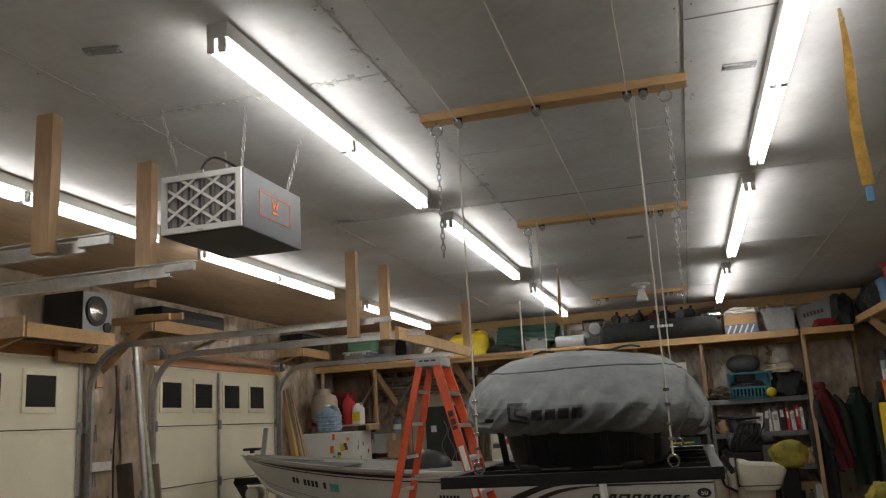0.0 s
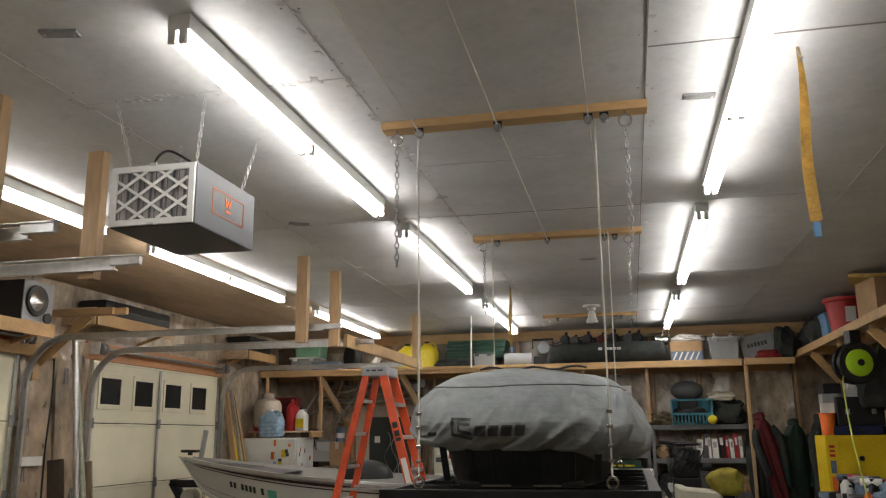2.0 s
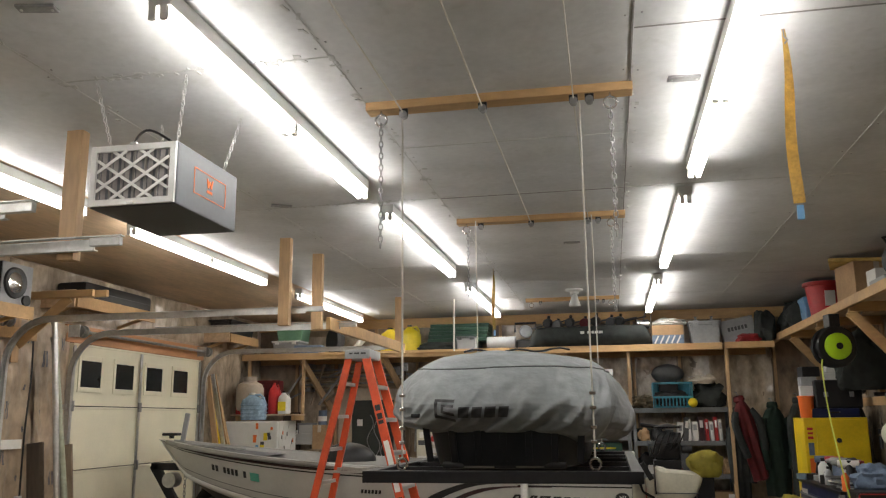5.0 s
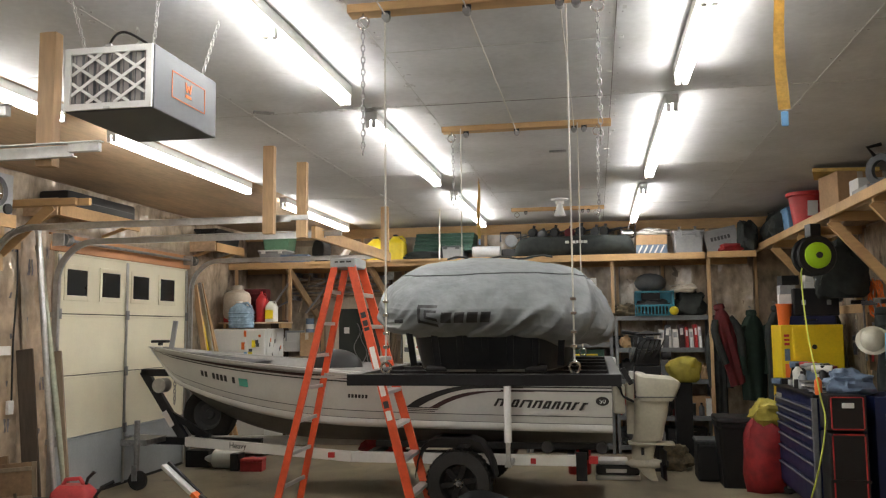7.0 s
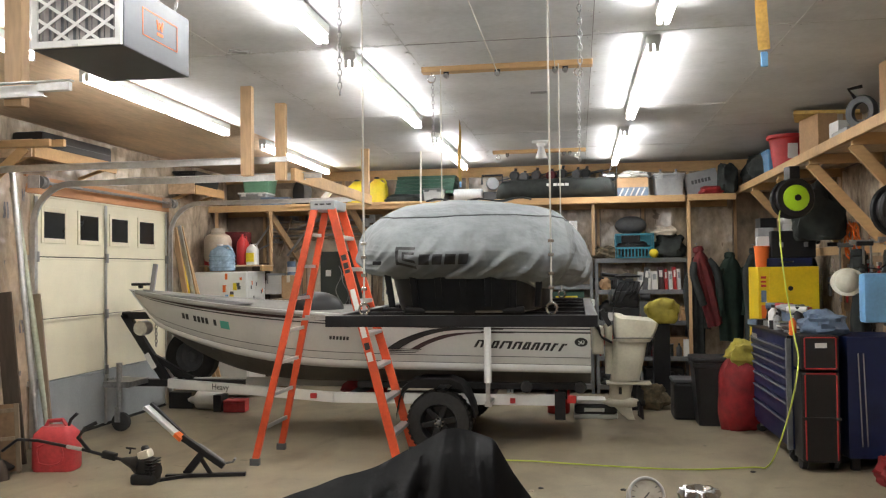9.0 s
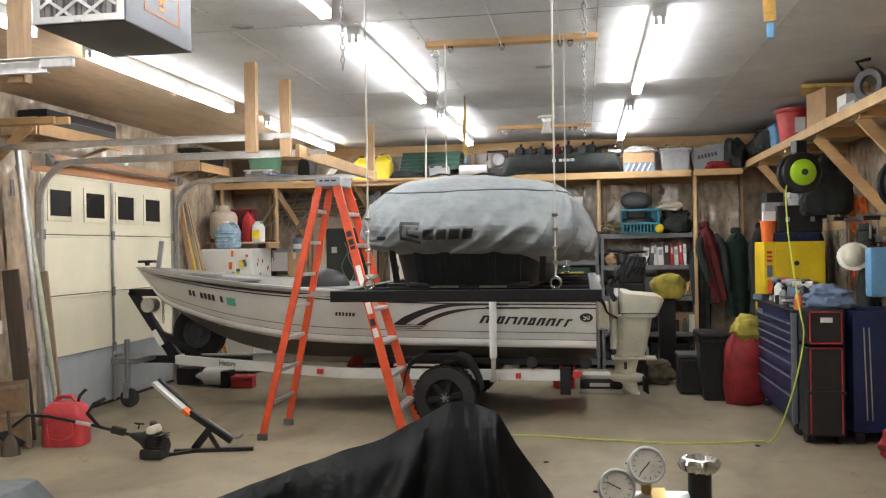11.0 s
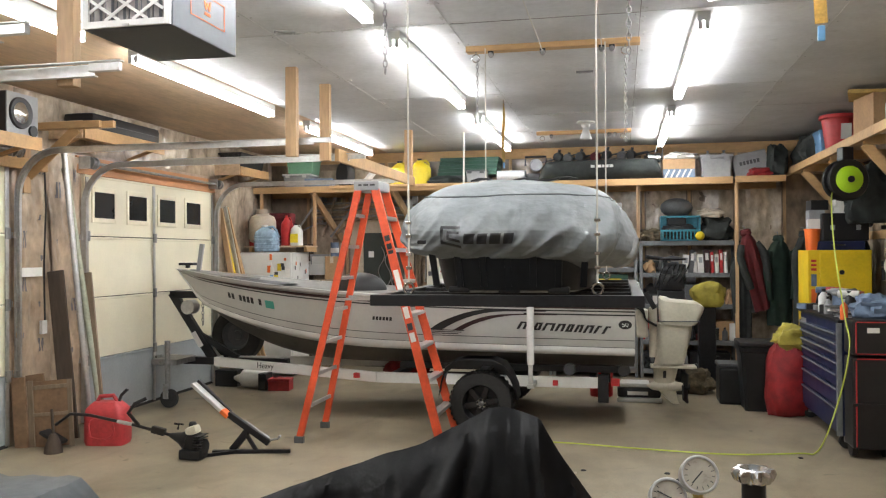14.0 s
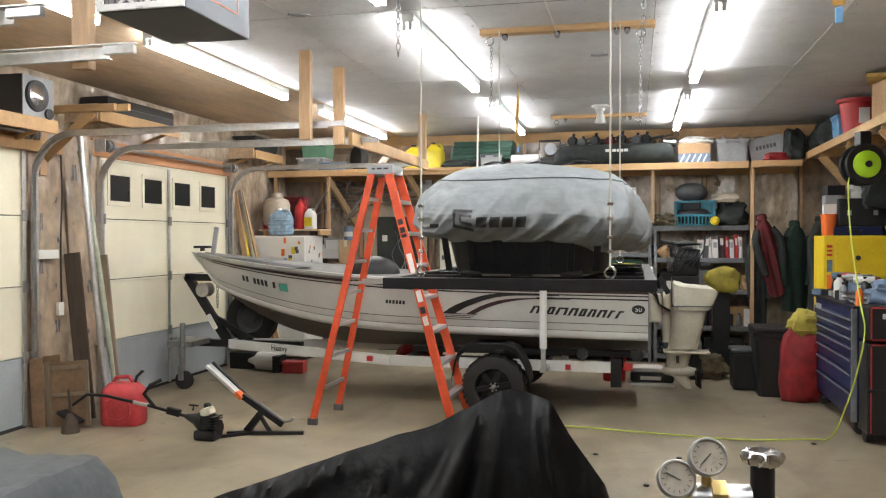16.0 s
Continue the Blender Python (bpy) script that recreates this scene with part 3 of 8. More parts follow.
COVER_Q = outline_angles(COVER_N)


def cover_point(q, v):
    """q round the outline, v from the bottom edge (0) to the crown (1)."""
    prof = ((0.0, 0.87, 0.0), (0.06, 0.955, 0.015), (0.22, 1.035, 0.085), (0.42, 1.01, 0.175), (0.6, 0.91, 0.27), (0.78, 0.74, 0.35), (0.92, 0.54, 0.405), (1.0, 0.0, 0.425))
    rad = z = 0.0
    reach = min(0.1, v, 1 - v)
    for e in (-1, -0.5, 0, 0.5, 1):
        u = v + e * reach
        for (a, ra, za), (b, rb, zb) in zip(prof, prof[1:]):
            if u <= b:
                k = (u - a) / (b - a)
                rad, z = rad + (ra + (rb - ra) * k) / 5, z + (za + (zb - za) * k) / 5
                break
    c, s = math.cos(q), math.sin(q)
    x = 0.535 * rad * math.copysign(abs(c) ** 0.5, c)
    y = 1.02 * rad * math.copysign(abs(s) ** 0.42, s)
    ed = max(0.0, 1 - v * 1.15)
    fold = noise.noise(Vector((x * 7, y * 5, z * 3))) * 0.022 * (1 - v * 0.5)
    w1 = x * 0.85 - z * 0.75 + y * 0.5
    s1 = 1 - 2.2 * math.hypot(noise.noise(Vector((w1 * 8.0, (x + z * 1.6) * 1.8, y * 2.0))), 0.1)
    s2 = 1 - 2.2 * math.hypot(noise.noise(Vector((w1 * 17.0, (x + z * 1.6) * 3.0 + 7, y * 4.0))), 0.1)
    diag = (0.042 * s1 + 0.014 * s2) * (1 - 0.75 * v) * min(1, v * 6 + 0.35)
    out = fold + diag + noise.noise(Vector((x * 16, y * 16, z * 12 + 4))) * 0.009 * (1 - 0.5 * v)
    n = Vector((c, s, 0)).normalized()
    zz = z + ed * 0.03 * noise.noise(Vector((q * 2.2, 1, 5))) - 0.035 * ed * c + 0.03 * max(0, v - 0.6) * -c + 0.015 * noise.noise(Vector((x * 3, y * 3, 9))) * v
    return Vector((x, y, zz)) + n * out


cover = thing("shelter_cover", pose(-0.51, 4.62, RZ + 0.195), "wrinkled grey canvas travel cover strapped over the sled", "cover")
bm = new_bm()
grid(bm, [[cover_point(q, v) for q in COVER_Q] for v in [j / 130 for j in range(130)] + [0.995]], True, True)
part("canvas", bm, M_GREYTARP, cover, smooth=True)
bm = new_bm()
tube(bm, [cover_point(q, 0.66) * 1.002 for q in COVER_Q], 0.0035, 5, True)
part("seam", bm, M_DKGREY, cover)
bm = new_bm()
rows = [[], []]
for k in range(13):
    x = -0.28 + 0.046 * k
    z = 0.42 + 0.01 * math.sin(k * 1.3)
    rows[0].append((x, -0.28 - 0.03 * math.sin(k * 0.9), z))
    rows[1].append((x, -0.12 - 0.03 * math.sin(k * 0.7), z + 0.008))
grid(bm, rows)
bmesh.ops.solidify(bm, geom=bm.faces[:], thickness=0.01)
zf = part("zip_flap", bm, M_GREYTARP, cover, "loose zip flap on the crown", True)
part("zip_edge", one(tube, [(-0.28 + 0.046 * k, -0.285 - 0.03 * math.sin(k * 0.9), 0.418 + 0.01 * math.sin(k * 1.3)) for k in range(13)], 0.006, 5), M_DECAL, zf, "dark zip along the flap")


def on_cover(u, w):
    """A point on the front face: u metres from the middle, w metres above the bottom edge."""
    v = 0.06 + (w - 0.015) / 0.16 * 0.36
    lo, hi = math.pi, math.tau
    for it in range(24):
        q = (lo + hi) / 2
        if 0.535 * 1.03 * math.copysign(abs(math.cos(q)) ** 0.5, math.cos(q)) < u:
            lo = q
        else:
            hi = q
    return cover_point((lo + hi) / 2, v) + Vector((0, -0.014, 0.003))


def cover_patch(bm, corners, n=5):
    a, b, c, d = [Vector(p) for p in corners]
    rows = []
    for i in range(n + 1):
        r = []
        for j in range(n + 1):
            e = (a.lerp(b, j / n)).lerp(d.lerp(c, j / n), i / n)
            r.append(on_cover(e.x, e.y))
        rows.append(r)
    grid(bm, rows)


# maker's mark as plain dark shapes
x0, z0 = -0.275, 0.05
bm = new_bm()
for a in ([(0, 0.02), (0.015, 0.02), (0.015, 0.115), (0, 0.115)], [(0.015, 0.1), (0.1, 0.1), (0.1, 0.115), (0.015, 0.115)], [(0.015, 0.02), (0.1, 0.0), (0.1, 0.015), (0.015, 0.035)],
          [(0.035, 0.045), (0.1, 0.03), (0.1, 0.045), (0.035, 0.06)], [(0.035, 0.075), (0.1, 0.075), (0.1, 0.088), (0.035, 0.088)], [(0.035, 0.045), (0.047, 0.045), (0.047, 0.088), (0.035, 0.088)]):
    cover_patch(bm, [(x0 + p * 0.86, z0 + q * 0.85) for p, q in a], 14)
part("emblem", bm, M_DECAL, cover, "dark bracket-shaped emblem")
for k in range(4):
    xa = x0 + 0.098 + 0.056 * k
    cover_patch_bm = new_bm()
    cover_patch(cover_patch_bm, [(xa, z0 + 0.02), (xa + 0.044, z0 + 0.02), (xa + 0.054, z0 + 0.066), (xa + 0.01, z0 + 0.066)], 14)
    part("lettering_block", cover_patch_bm, M_DECAL, cover, "dark printed block")


# ---- air filter box ----
f = thing("air_filtration_box", pose(-1.965, 3.31, 2.56), "dark grey hanging air filtration unit with a white-framed pleated filter", "air filter")
fw, fl, fh = 0.2, 0.28, 0.27
part("cabinet", one(span, (-fw, -fl, 0), (fw, fl, fh), 0.006), M_SLATE, f)
bm = new_bm()
y = -fl - 0.004
span(bm, (-fw + 0.004, y - 0.012, 0.004), (-fw + 0.03, y, fh - 0.004))
span(bm, (fw - 0.03, y - 0.012, 0.004), (fw - 0.004, y, fh - 0.004))
span(bm, (-fw + 0.03, y - 0.012, 0.004), (fw - 0.03, y, 0.03))
span(bm, (-fw + 0.03, y - 0.012, fh - 0.03), (fw - 0.03, y, fh - 0.004))
ff = part("filter_frame", bm, M_WHITE, f, "white cardboard filter frame")
for k in range(13):
    x = -fw + 0.038 + k * 0.0268
    part("pleat", one(box, (x, y + 0.002, fh / 2), (0.024, 0.004, fh - 0.062), Matrix.Rotation(0.55 if k % 2 else -0.55, 3, "Z")), M_FILTER, ff)
hi, wi = fh / 2 - 0.03, fw - 0.03
for k in range(-6, 7):
    for s in (-1, 1):
        cx = k * 0.125 + 0.0625
        # clip each diagonal to the opening
        p = [(cx - s * hi * 1.5 + (s * 3.0 * hi) * q / 40, -hi + 2 * hi * q / 40) for q in range(41)]
        p = [(a, b) for a, b in p if abs(a) <= wi]
        if len(p) > 3:
            part("lattice_strip", one(bar, (p[0][0], y - 0.009 - 0.001 * s, fh / 2 + p[0][1]), (p[-1][0], y - 0.009 - 0.001 * s, fh / 2 + p[-1][1]), 0.012, 0.004, up=(0, 1, 0)), M_WHITE, ff)
# printed panel on the side
bm = new_bm()
x = fw + 0.002
for a, b in (((-0.14, 0.085), (0.16, 0.088)), ((-0.14, 0.197), (0.16, 0.2)), ((-0.14, 0.088), (-0.137, 0.197)), ((0.157, 0.088), (0.16, 0.197))):
    span(bm, (x - 0.001, a[0], a[1]), (x + 0.001, b[0], b[1]))
part("printed_border", bm, M_ORANGEMARK, f, "thin orange border line")
bm = new_bm()
for a, b in (((-0.02, 0.18), (-0.01, 0.14)), ((-0.01, 0.14), (0.005, 0.17)), ((0.005, 0.17), (0.02, 0.14)), ((0.02, 0.14), (0.03, 0.18))):
    bar(bm, (x, a[0], a[1]), (x, b[0], b[1]), 0.01, 0.002, up=(1, 0, 0))
span(bm, (x - 0.001, -0.02, 0.115), (x + 0.001, 0.03, 0.127))
part("printed_mark", bm, M_ORANGEMARK, f, "orange printed mark")
for sx, sy in ((-0.16, -0.22), (0.16, -0.22), (0.16, 0.22), (-0.16, 0.22)):
    bm = new_bm()
    h = CZ - 2.56 - fh
    n = 13
    for k in range(n):
        z = fh + 0.02 + (h - 0.02) * (k + 0.5) / n
        xx, yy = sx * (1 + 0.35 * k / n), sy * (1 + 0.25 * k / n)
        pts = [(xx + (0.007 * math.cos(q) if k % 2 else 0), yy + (0 if k % 2 else 0.007 * math.cos(q)), z + 0.016 * math.sin(q)) for q in [j * math.tau / 8 for j in range(8)]]
        tube(bm, pts, 0.0022, 4, True)
    part("hanging_chain", bm, M_GALV, f, "thin galvanised chain")
    part("screw_eye", one(cyl, (sx, sy, fh), (sx, sy, fh + 0.02), 0.008, n=8), M_GALV, f)
part("power_cord", one(tube, smooth_path([(-0.1, -0.1, fh), (-0.13, -0.08, fh + 0.09), (-0.08, -0.05, fh + 0.15), (0.04, 0.0, fh + 0.08), (0.12, 0.05, fh)]), 0.006, 6), M_BLACK, f, "black power cord", True)
for zz in (0.0, fh):
    for k in (-1, 1):
        part("clip", one(box, (k * 0.0, -fl - 0.014, zz if zz else 0.008), (0.03, 0.012, 0.012), None, 0.002), M_GALV, f)
        break


# ---- step ladder ----
lad = thing("step_ladder", pose(-2.2, 7.17, 0), "tall orange fibreglass step ladder, standing open, scuffed", "ladder")
LT = 2.22


def railpt(side, sx, z):
    """sx -1 rear section, +1 front; side -1 near, +1 far."""
    k = z / LT
    x = (0.7 if sx > 0 else -0.58) * (1 - k) + 0.075 * sx * k
    y = side * (0.325 * (1 - k) + 0.16 * k)
    return Vector((x, y, z))


for sx in (-1, 1):
    for side in (-1, 1):
        r = part("front_rail" if sx > 0 else "rear_rail", one(bar, railpt(side, sx, 0.03), railpt(side, sx, LT), 0.03, 0.075 if sx > 0 else 0.06, up=(1, 0, 0), bev=0.004), M_ORANGE, lad)
        part("rubber_foot", one(box, railpt(side, sx, 0.03), (0.085, 0.045, 0.06), None, 0.006), M_DKGREY, r)
    for k in range(1, 8):
        z = 0.28 * k + (0.0 if sx > 0 else 0.03)
        a, b = railpt(-1, sx, z), railpt(1, sx, z)
        if sx > 0:
            st = part("step", one(span, (a.x - 0.04, a.y + 0.012, z - 0.02), (a.x + 0.04, b.y - 0.012, z + 0.012), 0.003), M_ALU, lad, "ribbed aluminium step")
            for q in (-0.024, 0, 0.024):
                part("tread_rib", one(span, (a.x + q - 0.003, a.y + 0.015, z + 0.012), (a.x + q + 0.003, b.y - 0.015, z + 0.016)), M_ALU, st)
        else:
            part("rear_brace", one(bar, a, b, 0.03, 0.02, up=(1, 0, 0)), M_ALU, lad)
part("top_cap", one(span, (-0.115, -0.18, LT - 0.02), (0.115, 0.18, LT + 0.065), 0.012), M_GREY, lad, "grey moulded top cap")
for k, (a, b) in enumerate(((-0.07, -0.04), (-0.025, 0.02), (0.035, 0.08))):
    part("cap_print", one(span, (a + 0.0, -0.1825, LT + 0.022), (b + 0.0, -0.181, LT + 0.036)), M_DECAL, lad)
for side in (-1, 1):
    part("spreader", one(bar, railpt(side, -1, 1.25) + Vector((0, -0.02 * side, 0)), railpt(side, 1, 1.25) + Vector((0, -0.02 * side, 0)), 0.006, 0.022), M_GALV, lad)
# printed marks and labels on the near front rail
d = (railpt(-1, 1, LT) - railpt(-1, 1, 0.03)).normalized()
for z, h, mm, nm in ((1.78, 0.05, M_DECAL, "rail_print"), (1.71, 0.05, M_DECAL, "rail_print"), (1.66, 0.03, M_DECAL, "rail_print"), (1.38, 0.26, M_PAPER, "warning_label"), (1.14, 0.1, M_PAPER, "warning_label"), (1.02, 0.06, M_DECAL, "rail_print"), (0.93, 0.08, M_PAPER, "warning_label")):
    c = railpt(-1, 1, z) + Vector((0.0, -0.0175, 0))
    part(nm, one(bar, c - d * h / 2, c + d * h / 2, 0.003, 0.045, up=(1, 0, 0)), mm, lad)


# ---- boat on its trailer ----
XT, XB, YC = 0.1, -4.95, 8.6


def hull(s, v, side):
    """s 0 transom to 1 bow; v 0 keel, 1 chine, 2 gunwale."""
    x = XT + (XB - XT) * s
    k = max(0.0, (s - 0.38) / 0.62)
    bg = 0.86 * (1 - k ** 2.3) + 0.02
    bc = 0.72 * (1 - max(0.0, (s - 0.3) / 0.68) ** 2.0) if s < 0.98 else 0.0
    bc = max(0.004, bc)
    zg = 1.19 + 0.05 * s + 0.36 * max(0, s - 0.15) ** 2.2
    kk = max(0.0, (s - 0.5) / 0.5)
    zk = 0.5 + 0.95 * kk ** 2.9
    zc = max(zk + 0.004, 0.7 + 0.07 * s + 0.47 * max(0, (s - 0.45) / 0.55) ** 2.2)
    if v <= 1:
        y, z = bc * v, zk + (zc - zk) * v ** 1.25
    else:
        w = v - 1
        y, z = bc + (bg - bc) * w ** 0.8, zc + (zg - zc) * w
    xx = x + 0.09 * (1 - v / 2) * max(0, (s - 0.9) / 0.1)
    return Vector((xx, YC + side * y, z))


def hull_half(s, z):
    """Half-breadth of the hull at height z."""
    best = 0.0
    for k in range(41):
        p = hull(s, k / 20, 1)
        if p.z <= z:
            best = p.y - YC
    return best


boat = thing("fishing_boat", pose(0, 0, 0), "white aluminium fishing boat with dark stripes, parked on its trailer", "boat")
SS = [k / 36 for k in range(37)]
for name, v0, v1, mm, lb in (("hull_bottom", 0.0, 0.92, M_HULLDARK, "dull dark hull bottom"), ("spray_chine", 0.92, 1.13, M_HULL, "white rolled chine"), ("hull_side", 1.13, 2.0, M_HULL, "white painted topside")):
    for side in (-1, 1):
        bm = new_bm()
        n = 8
        grid(bm, [[hull(s, v0 + (v1 - v0) * j / n, side) + (Vector((0, side * 0.022, -0.006)) * math.sin(math.pi * j / n) if name == "spray_chine" else Vector()) for j in range(n + 1)] for s in SS])
        part(name, bm, mm, boat, lb, True)
bm = new_bm()
prof = [hull(0, v, -1) for v in [j / 8 for j in range(17)]] + [hull(0, v, 1) for v in [2 - j / 8 for j in range(17)]]
f = bm.faces.new([bm.verts.new(p) for p in prof[:-1]])
part("transom", bm, M_HULL, boat, "", False)
# gunwale rail, deck and inside
for side in (-1, 1):
    bm = new_bm()
    grid(bm, [[hull(s, 2, side) + Vector((0, side * a, b)) for a, b in ((0.006, -0.034), (0.018, -0.026), (0.022, -0.008), (0.012, 0.012), (-0.05, 0.014), (-0.055, -0.02))] for s in SS[:-1]], True, True)
    part("gunwale_rail", bm, M_HULLALU, boat, "dull aluminium gunwale", True)
    bm = new_bm()
    rows = []
    for s in SS[:31]:
        p = hull(s, 2, side)
        inner = YC + side * max(0.02, abs(p.y - YC) - 0.06)
        rows.append([(p.x, inner, p.z), (p.x, YC + side * max(0.01, min(abs(p.y - YC) - 0.12, hull_half(s, 0.84) - 0.04)), 0.84)])
    grid(bm, rows)
    part("inner_liner", bm, M_HULLALU, boat, smooth=True)
bm = new_bm()
grid(bm, [[(hull(s, 2, -1).x, YC - max(0.01, hull_half(s, 0.84) - 0.04), 0.84), (hull(s, 2, 1).x, YC + max(0.01, hull_half(s, 0.84) - 0.04), 0.84)] for s in SS[:30]])
part("cockpit_floor", bm, M_GREYCARPET, boat, "grey carpeted floor")
bm = new_bm()
grid(bm, [[hull(s, 2, -1) + Vector((0, 0.05, -0.03)), hull(s, 2, 1) + Vector((0, -0.05, -0.03))] for s in SS[27:36]])
part("bow_deck", bm, M_GREYCARPET, boat, "grey carpeted bow deck")
part("transom_cap", one(span, (XT - 0.06, YC - 0.86, 1.165), (XT + 0.012, YC + 0.86, 1.2), 0.005), M_HULLALU, boat)
part("splash_well", one(span, (XT - 0.4, YC - 0.45, 0.9), (XT - 0.06, YC + 0.45, 1.1), 0.01), M_GREY, boat)
for x in (-3.6, -1.9, -0.75):
    b = min(abs(hull((x + q - XT) / (XB - XT), 1.25, 1).y - YC) for q in (-0.22, 0.22)) - 0.05
    part("bench", one(span, (x - 0.2, YC - b, 0.86), (x + 0.2, YC + b, 1.1), 0.01), M_GREYCARPET, boat, "grey carpeted bench")


def stripe(name, lo, hi, s0, s1, material, lab=""):
    for side in (-1, 1):
        bm = new_bm()
        n = 40
        rows = []
        for k in range(n + 1):
            s = s0 + (s1 - s0) * k / n
            rows.append([hull(s, a, side) + Vector((0, side * 0.004, 0)) for a in (lo, (lo + hi) / 2, hi)])
        grid(bm, rows)
        part(name, bm, material, boat, lab, True)


stripe("dark_stripe", 1.87, 1.925, 0.0, 0.985, M_MAROON)
stripe("dark_stripe", 1.815, 1.84, 0.0, 0.97, M_DECAL)
stripe("dark_stripe", 1.745, 1.772, 0.0, 0.2, M_DECAL)
stripe("knuckle_line", 1.27, 1.284, 0.0, 0.97, M_DKGREY)
stripe("grey_stripe", 1.13, 1.14, 0.0, 0.9, M_DKGREY)


def side_patch(bm, quad, n=6, off=0.005):
    """quad of (x, v) on the near topside."""
    rows = []
    a, b, c, d = [Vector((*p, 0)) for p in quad]
    for i in range(3):
        rows.append([])
        for j in range(n + 1):
            e = a.lerp(b, j / n).lerp(d.lerp(c, j / n), i / 2)
            s = (e.x - XT) / (XB - XT)
            rows[-1].append(hull(s, e.y, -1) + Vector((0, -off, 0)))
    grid(bm, rows)


def swept_band(upper, lower):
    """A curved graphic between two edges given as (x, v) points."""
    bm = new_bm()
    a, b = [smooth_path([(p, q, 0) for p, q in e], 5) for e in (upper, lower)]
    rows = []
    for p, q in zip(a, b):
        rows.append([hull((e.x - XT) / (XB - XT), e.y, -1) + Vector((0, -0.006, 0)) for e in (p, p.lerp(q, 0.33), p.lerp(q, 0.67), q)])
    grid(bm, rows)
    return bm


part("swoosh_decal", swept_band([(-1.83, 1.38), (-1.7, 1.55), (-1.55, 1.68), (-1.4, 1.775), (-1.25, 1.82), (-1.0, 1.83), (-0.7, 1.815)], [(-1.71, 1.38), (-1.6, 1.51), (-1.48, 1.62), (-1.35, 1.71), (-1.2, 1.77), (-1.0, 1.795), (-0.7, 1.8)]), M_DECAL, boat, "black curved graphic", True)
part("swoosh_decal", swept_band([(-1.6, 1.38), (-1.47, 1.53), (-1.33, 1.645), (-1.18, 1.715), (-0.95, 1.75), (-0.6, 1.745)], [(-1.52, 1.38), (-1.41, 1.5), (-1.28, 1.6), (-1.14, 1.675), (-0.95, 1.725), (-0.6, 1.735)]), M_MAROON, boat, "maroon curved graphic", True)
for k in range(3):
    part("speed_line", one(side_patch, [(-1.84 + 0.03 * k, 1.31 + 0.034 * k), (-1.55 + 0.03 * k, 1.31 + 0.034 * k), (-1.54 + 0.03 * k, 1.325 + 0.034 * k), (-1.83 + 0.03 * k, 1.325 + 0.034 * k)], 4), M_DECAL, boat)
# large maker's lettering as slanted plain blocks
xx = -0.985
for k, w in enumerate((0.098, 0.052, 0.085, 0.118, 0.095, 0.08, 0.085, 0.095, 0.075, 0.08)):
    bm = new_bm()
    top, bot = 1.6 - 0.006 * k, 1.45 - 0.006 * k
    sl, e = 0.045, w - 0.014
    side_patch(bm, [(xx, bot), (xx + 0.026, bot), (xx + sl + 0.026, top), (xx + sl, top)], 2)
    if k not in (1, 8, 9):
        side_patch(bm, [(xx + e - 0.026, bot), (xx + e, bot), (xx + e + sl * 0.75, top), (xx + e - 0.026 + sl * 0.75, top)], 2)
    if k != 1:
        side_patch(bm, [(xx + sl * 0.8 + 0.026, top - 0.035), (xx + e + sl * 0.4, top - 0.035), (xx + e + sl * 0.6, top), (xx + sl + 0.026, top)], 2)
    if k in (1, 2, 5):
        side_patch(bm, [(xx + 0.026, bot), (xx + e - 0.004, bot), (xx + e + 0.006, bot + 0.035), (xx + 0.034, bot + 0.035)], 2)
    part("lettering_block", bm, M_DECAL, boat, "black slanted block")
    xx += w
bm = new_bm()
for k in range(20):
    q, r = k * math.tau / 20, (k + 1) * math.tau / 20
    side_patch(bm, [(0.014, 1.58), (0.014 + 0.06 * math.cos(q), 1.58 + 0.085 * math.sin(q)), (0.014 + 0.06 * math.cos(r), 1.58 + 0.085 * math.sin(r)), (0.014, 1.58)], 2)
bmesh.ops.dissolve_degenerate(bm, dist=1e-5, edges=bm.edges[:])
part("round_badge", bm, M_DECAL, boat, "dark oval badge")
# registration characters as plain bars, and a dated sticker
for k in range(9):
    if k in (2, 7):
        continue
    xk = -4.12 + 0.052 * k
    part("registration_bar", one(side_patch, [(xk, 1.52), (xk + 0.036, 1.52), (xk + 0.036, 1.66), (xk, 1.66)], 2), M_DECAL, boat)
part("year_sticker", one(side_patch, [(-3.62, 1.49), (-3.51, 1.49), (-3.51, 1.66), (-3.62, 1.66)], 2), M_TEALSTICK, boat, "teal dated sticker")
for k in range(6):
    xk = -2.4 + 0.035 * k
    part("model_bar", one(side_patch, [(xk, 1.52), (xk + 0.024, 1.52), (xk + 0.03, 1.59), (xk + 0.006, 1.59)], 2), M_DECAL, boat)
part("cleat", one(span, (-4.9, YC - 0.05, 1.53), (-4.72, YC + 0.05, 1.56), 0.01), M_BLACK, boat, "black bow fitting")
part("bow_fitting_post", one(span, (-4.83, YC - 0.02, 1.5), (-4.79, YC + 0.02, 1.535), 0.003), M_BLACK, boat)
part("bow_staff", one(box, (-4.6, YC - 0.1, 1.62), (0.05, 0.03, 0.3), Matrix.Rotation(0.15, 3, "Y"), 0.006), M_GREY, boat, "grey plastic bow light staff")


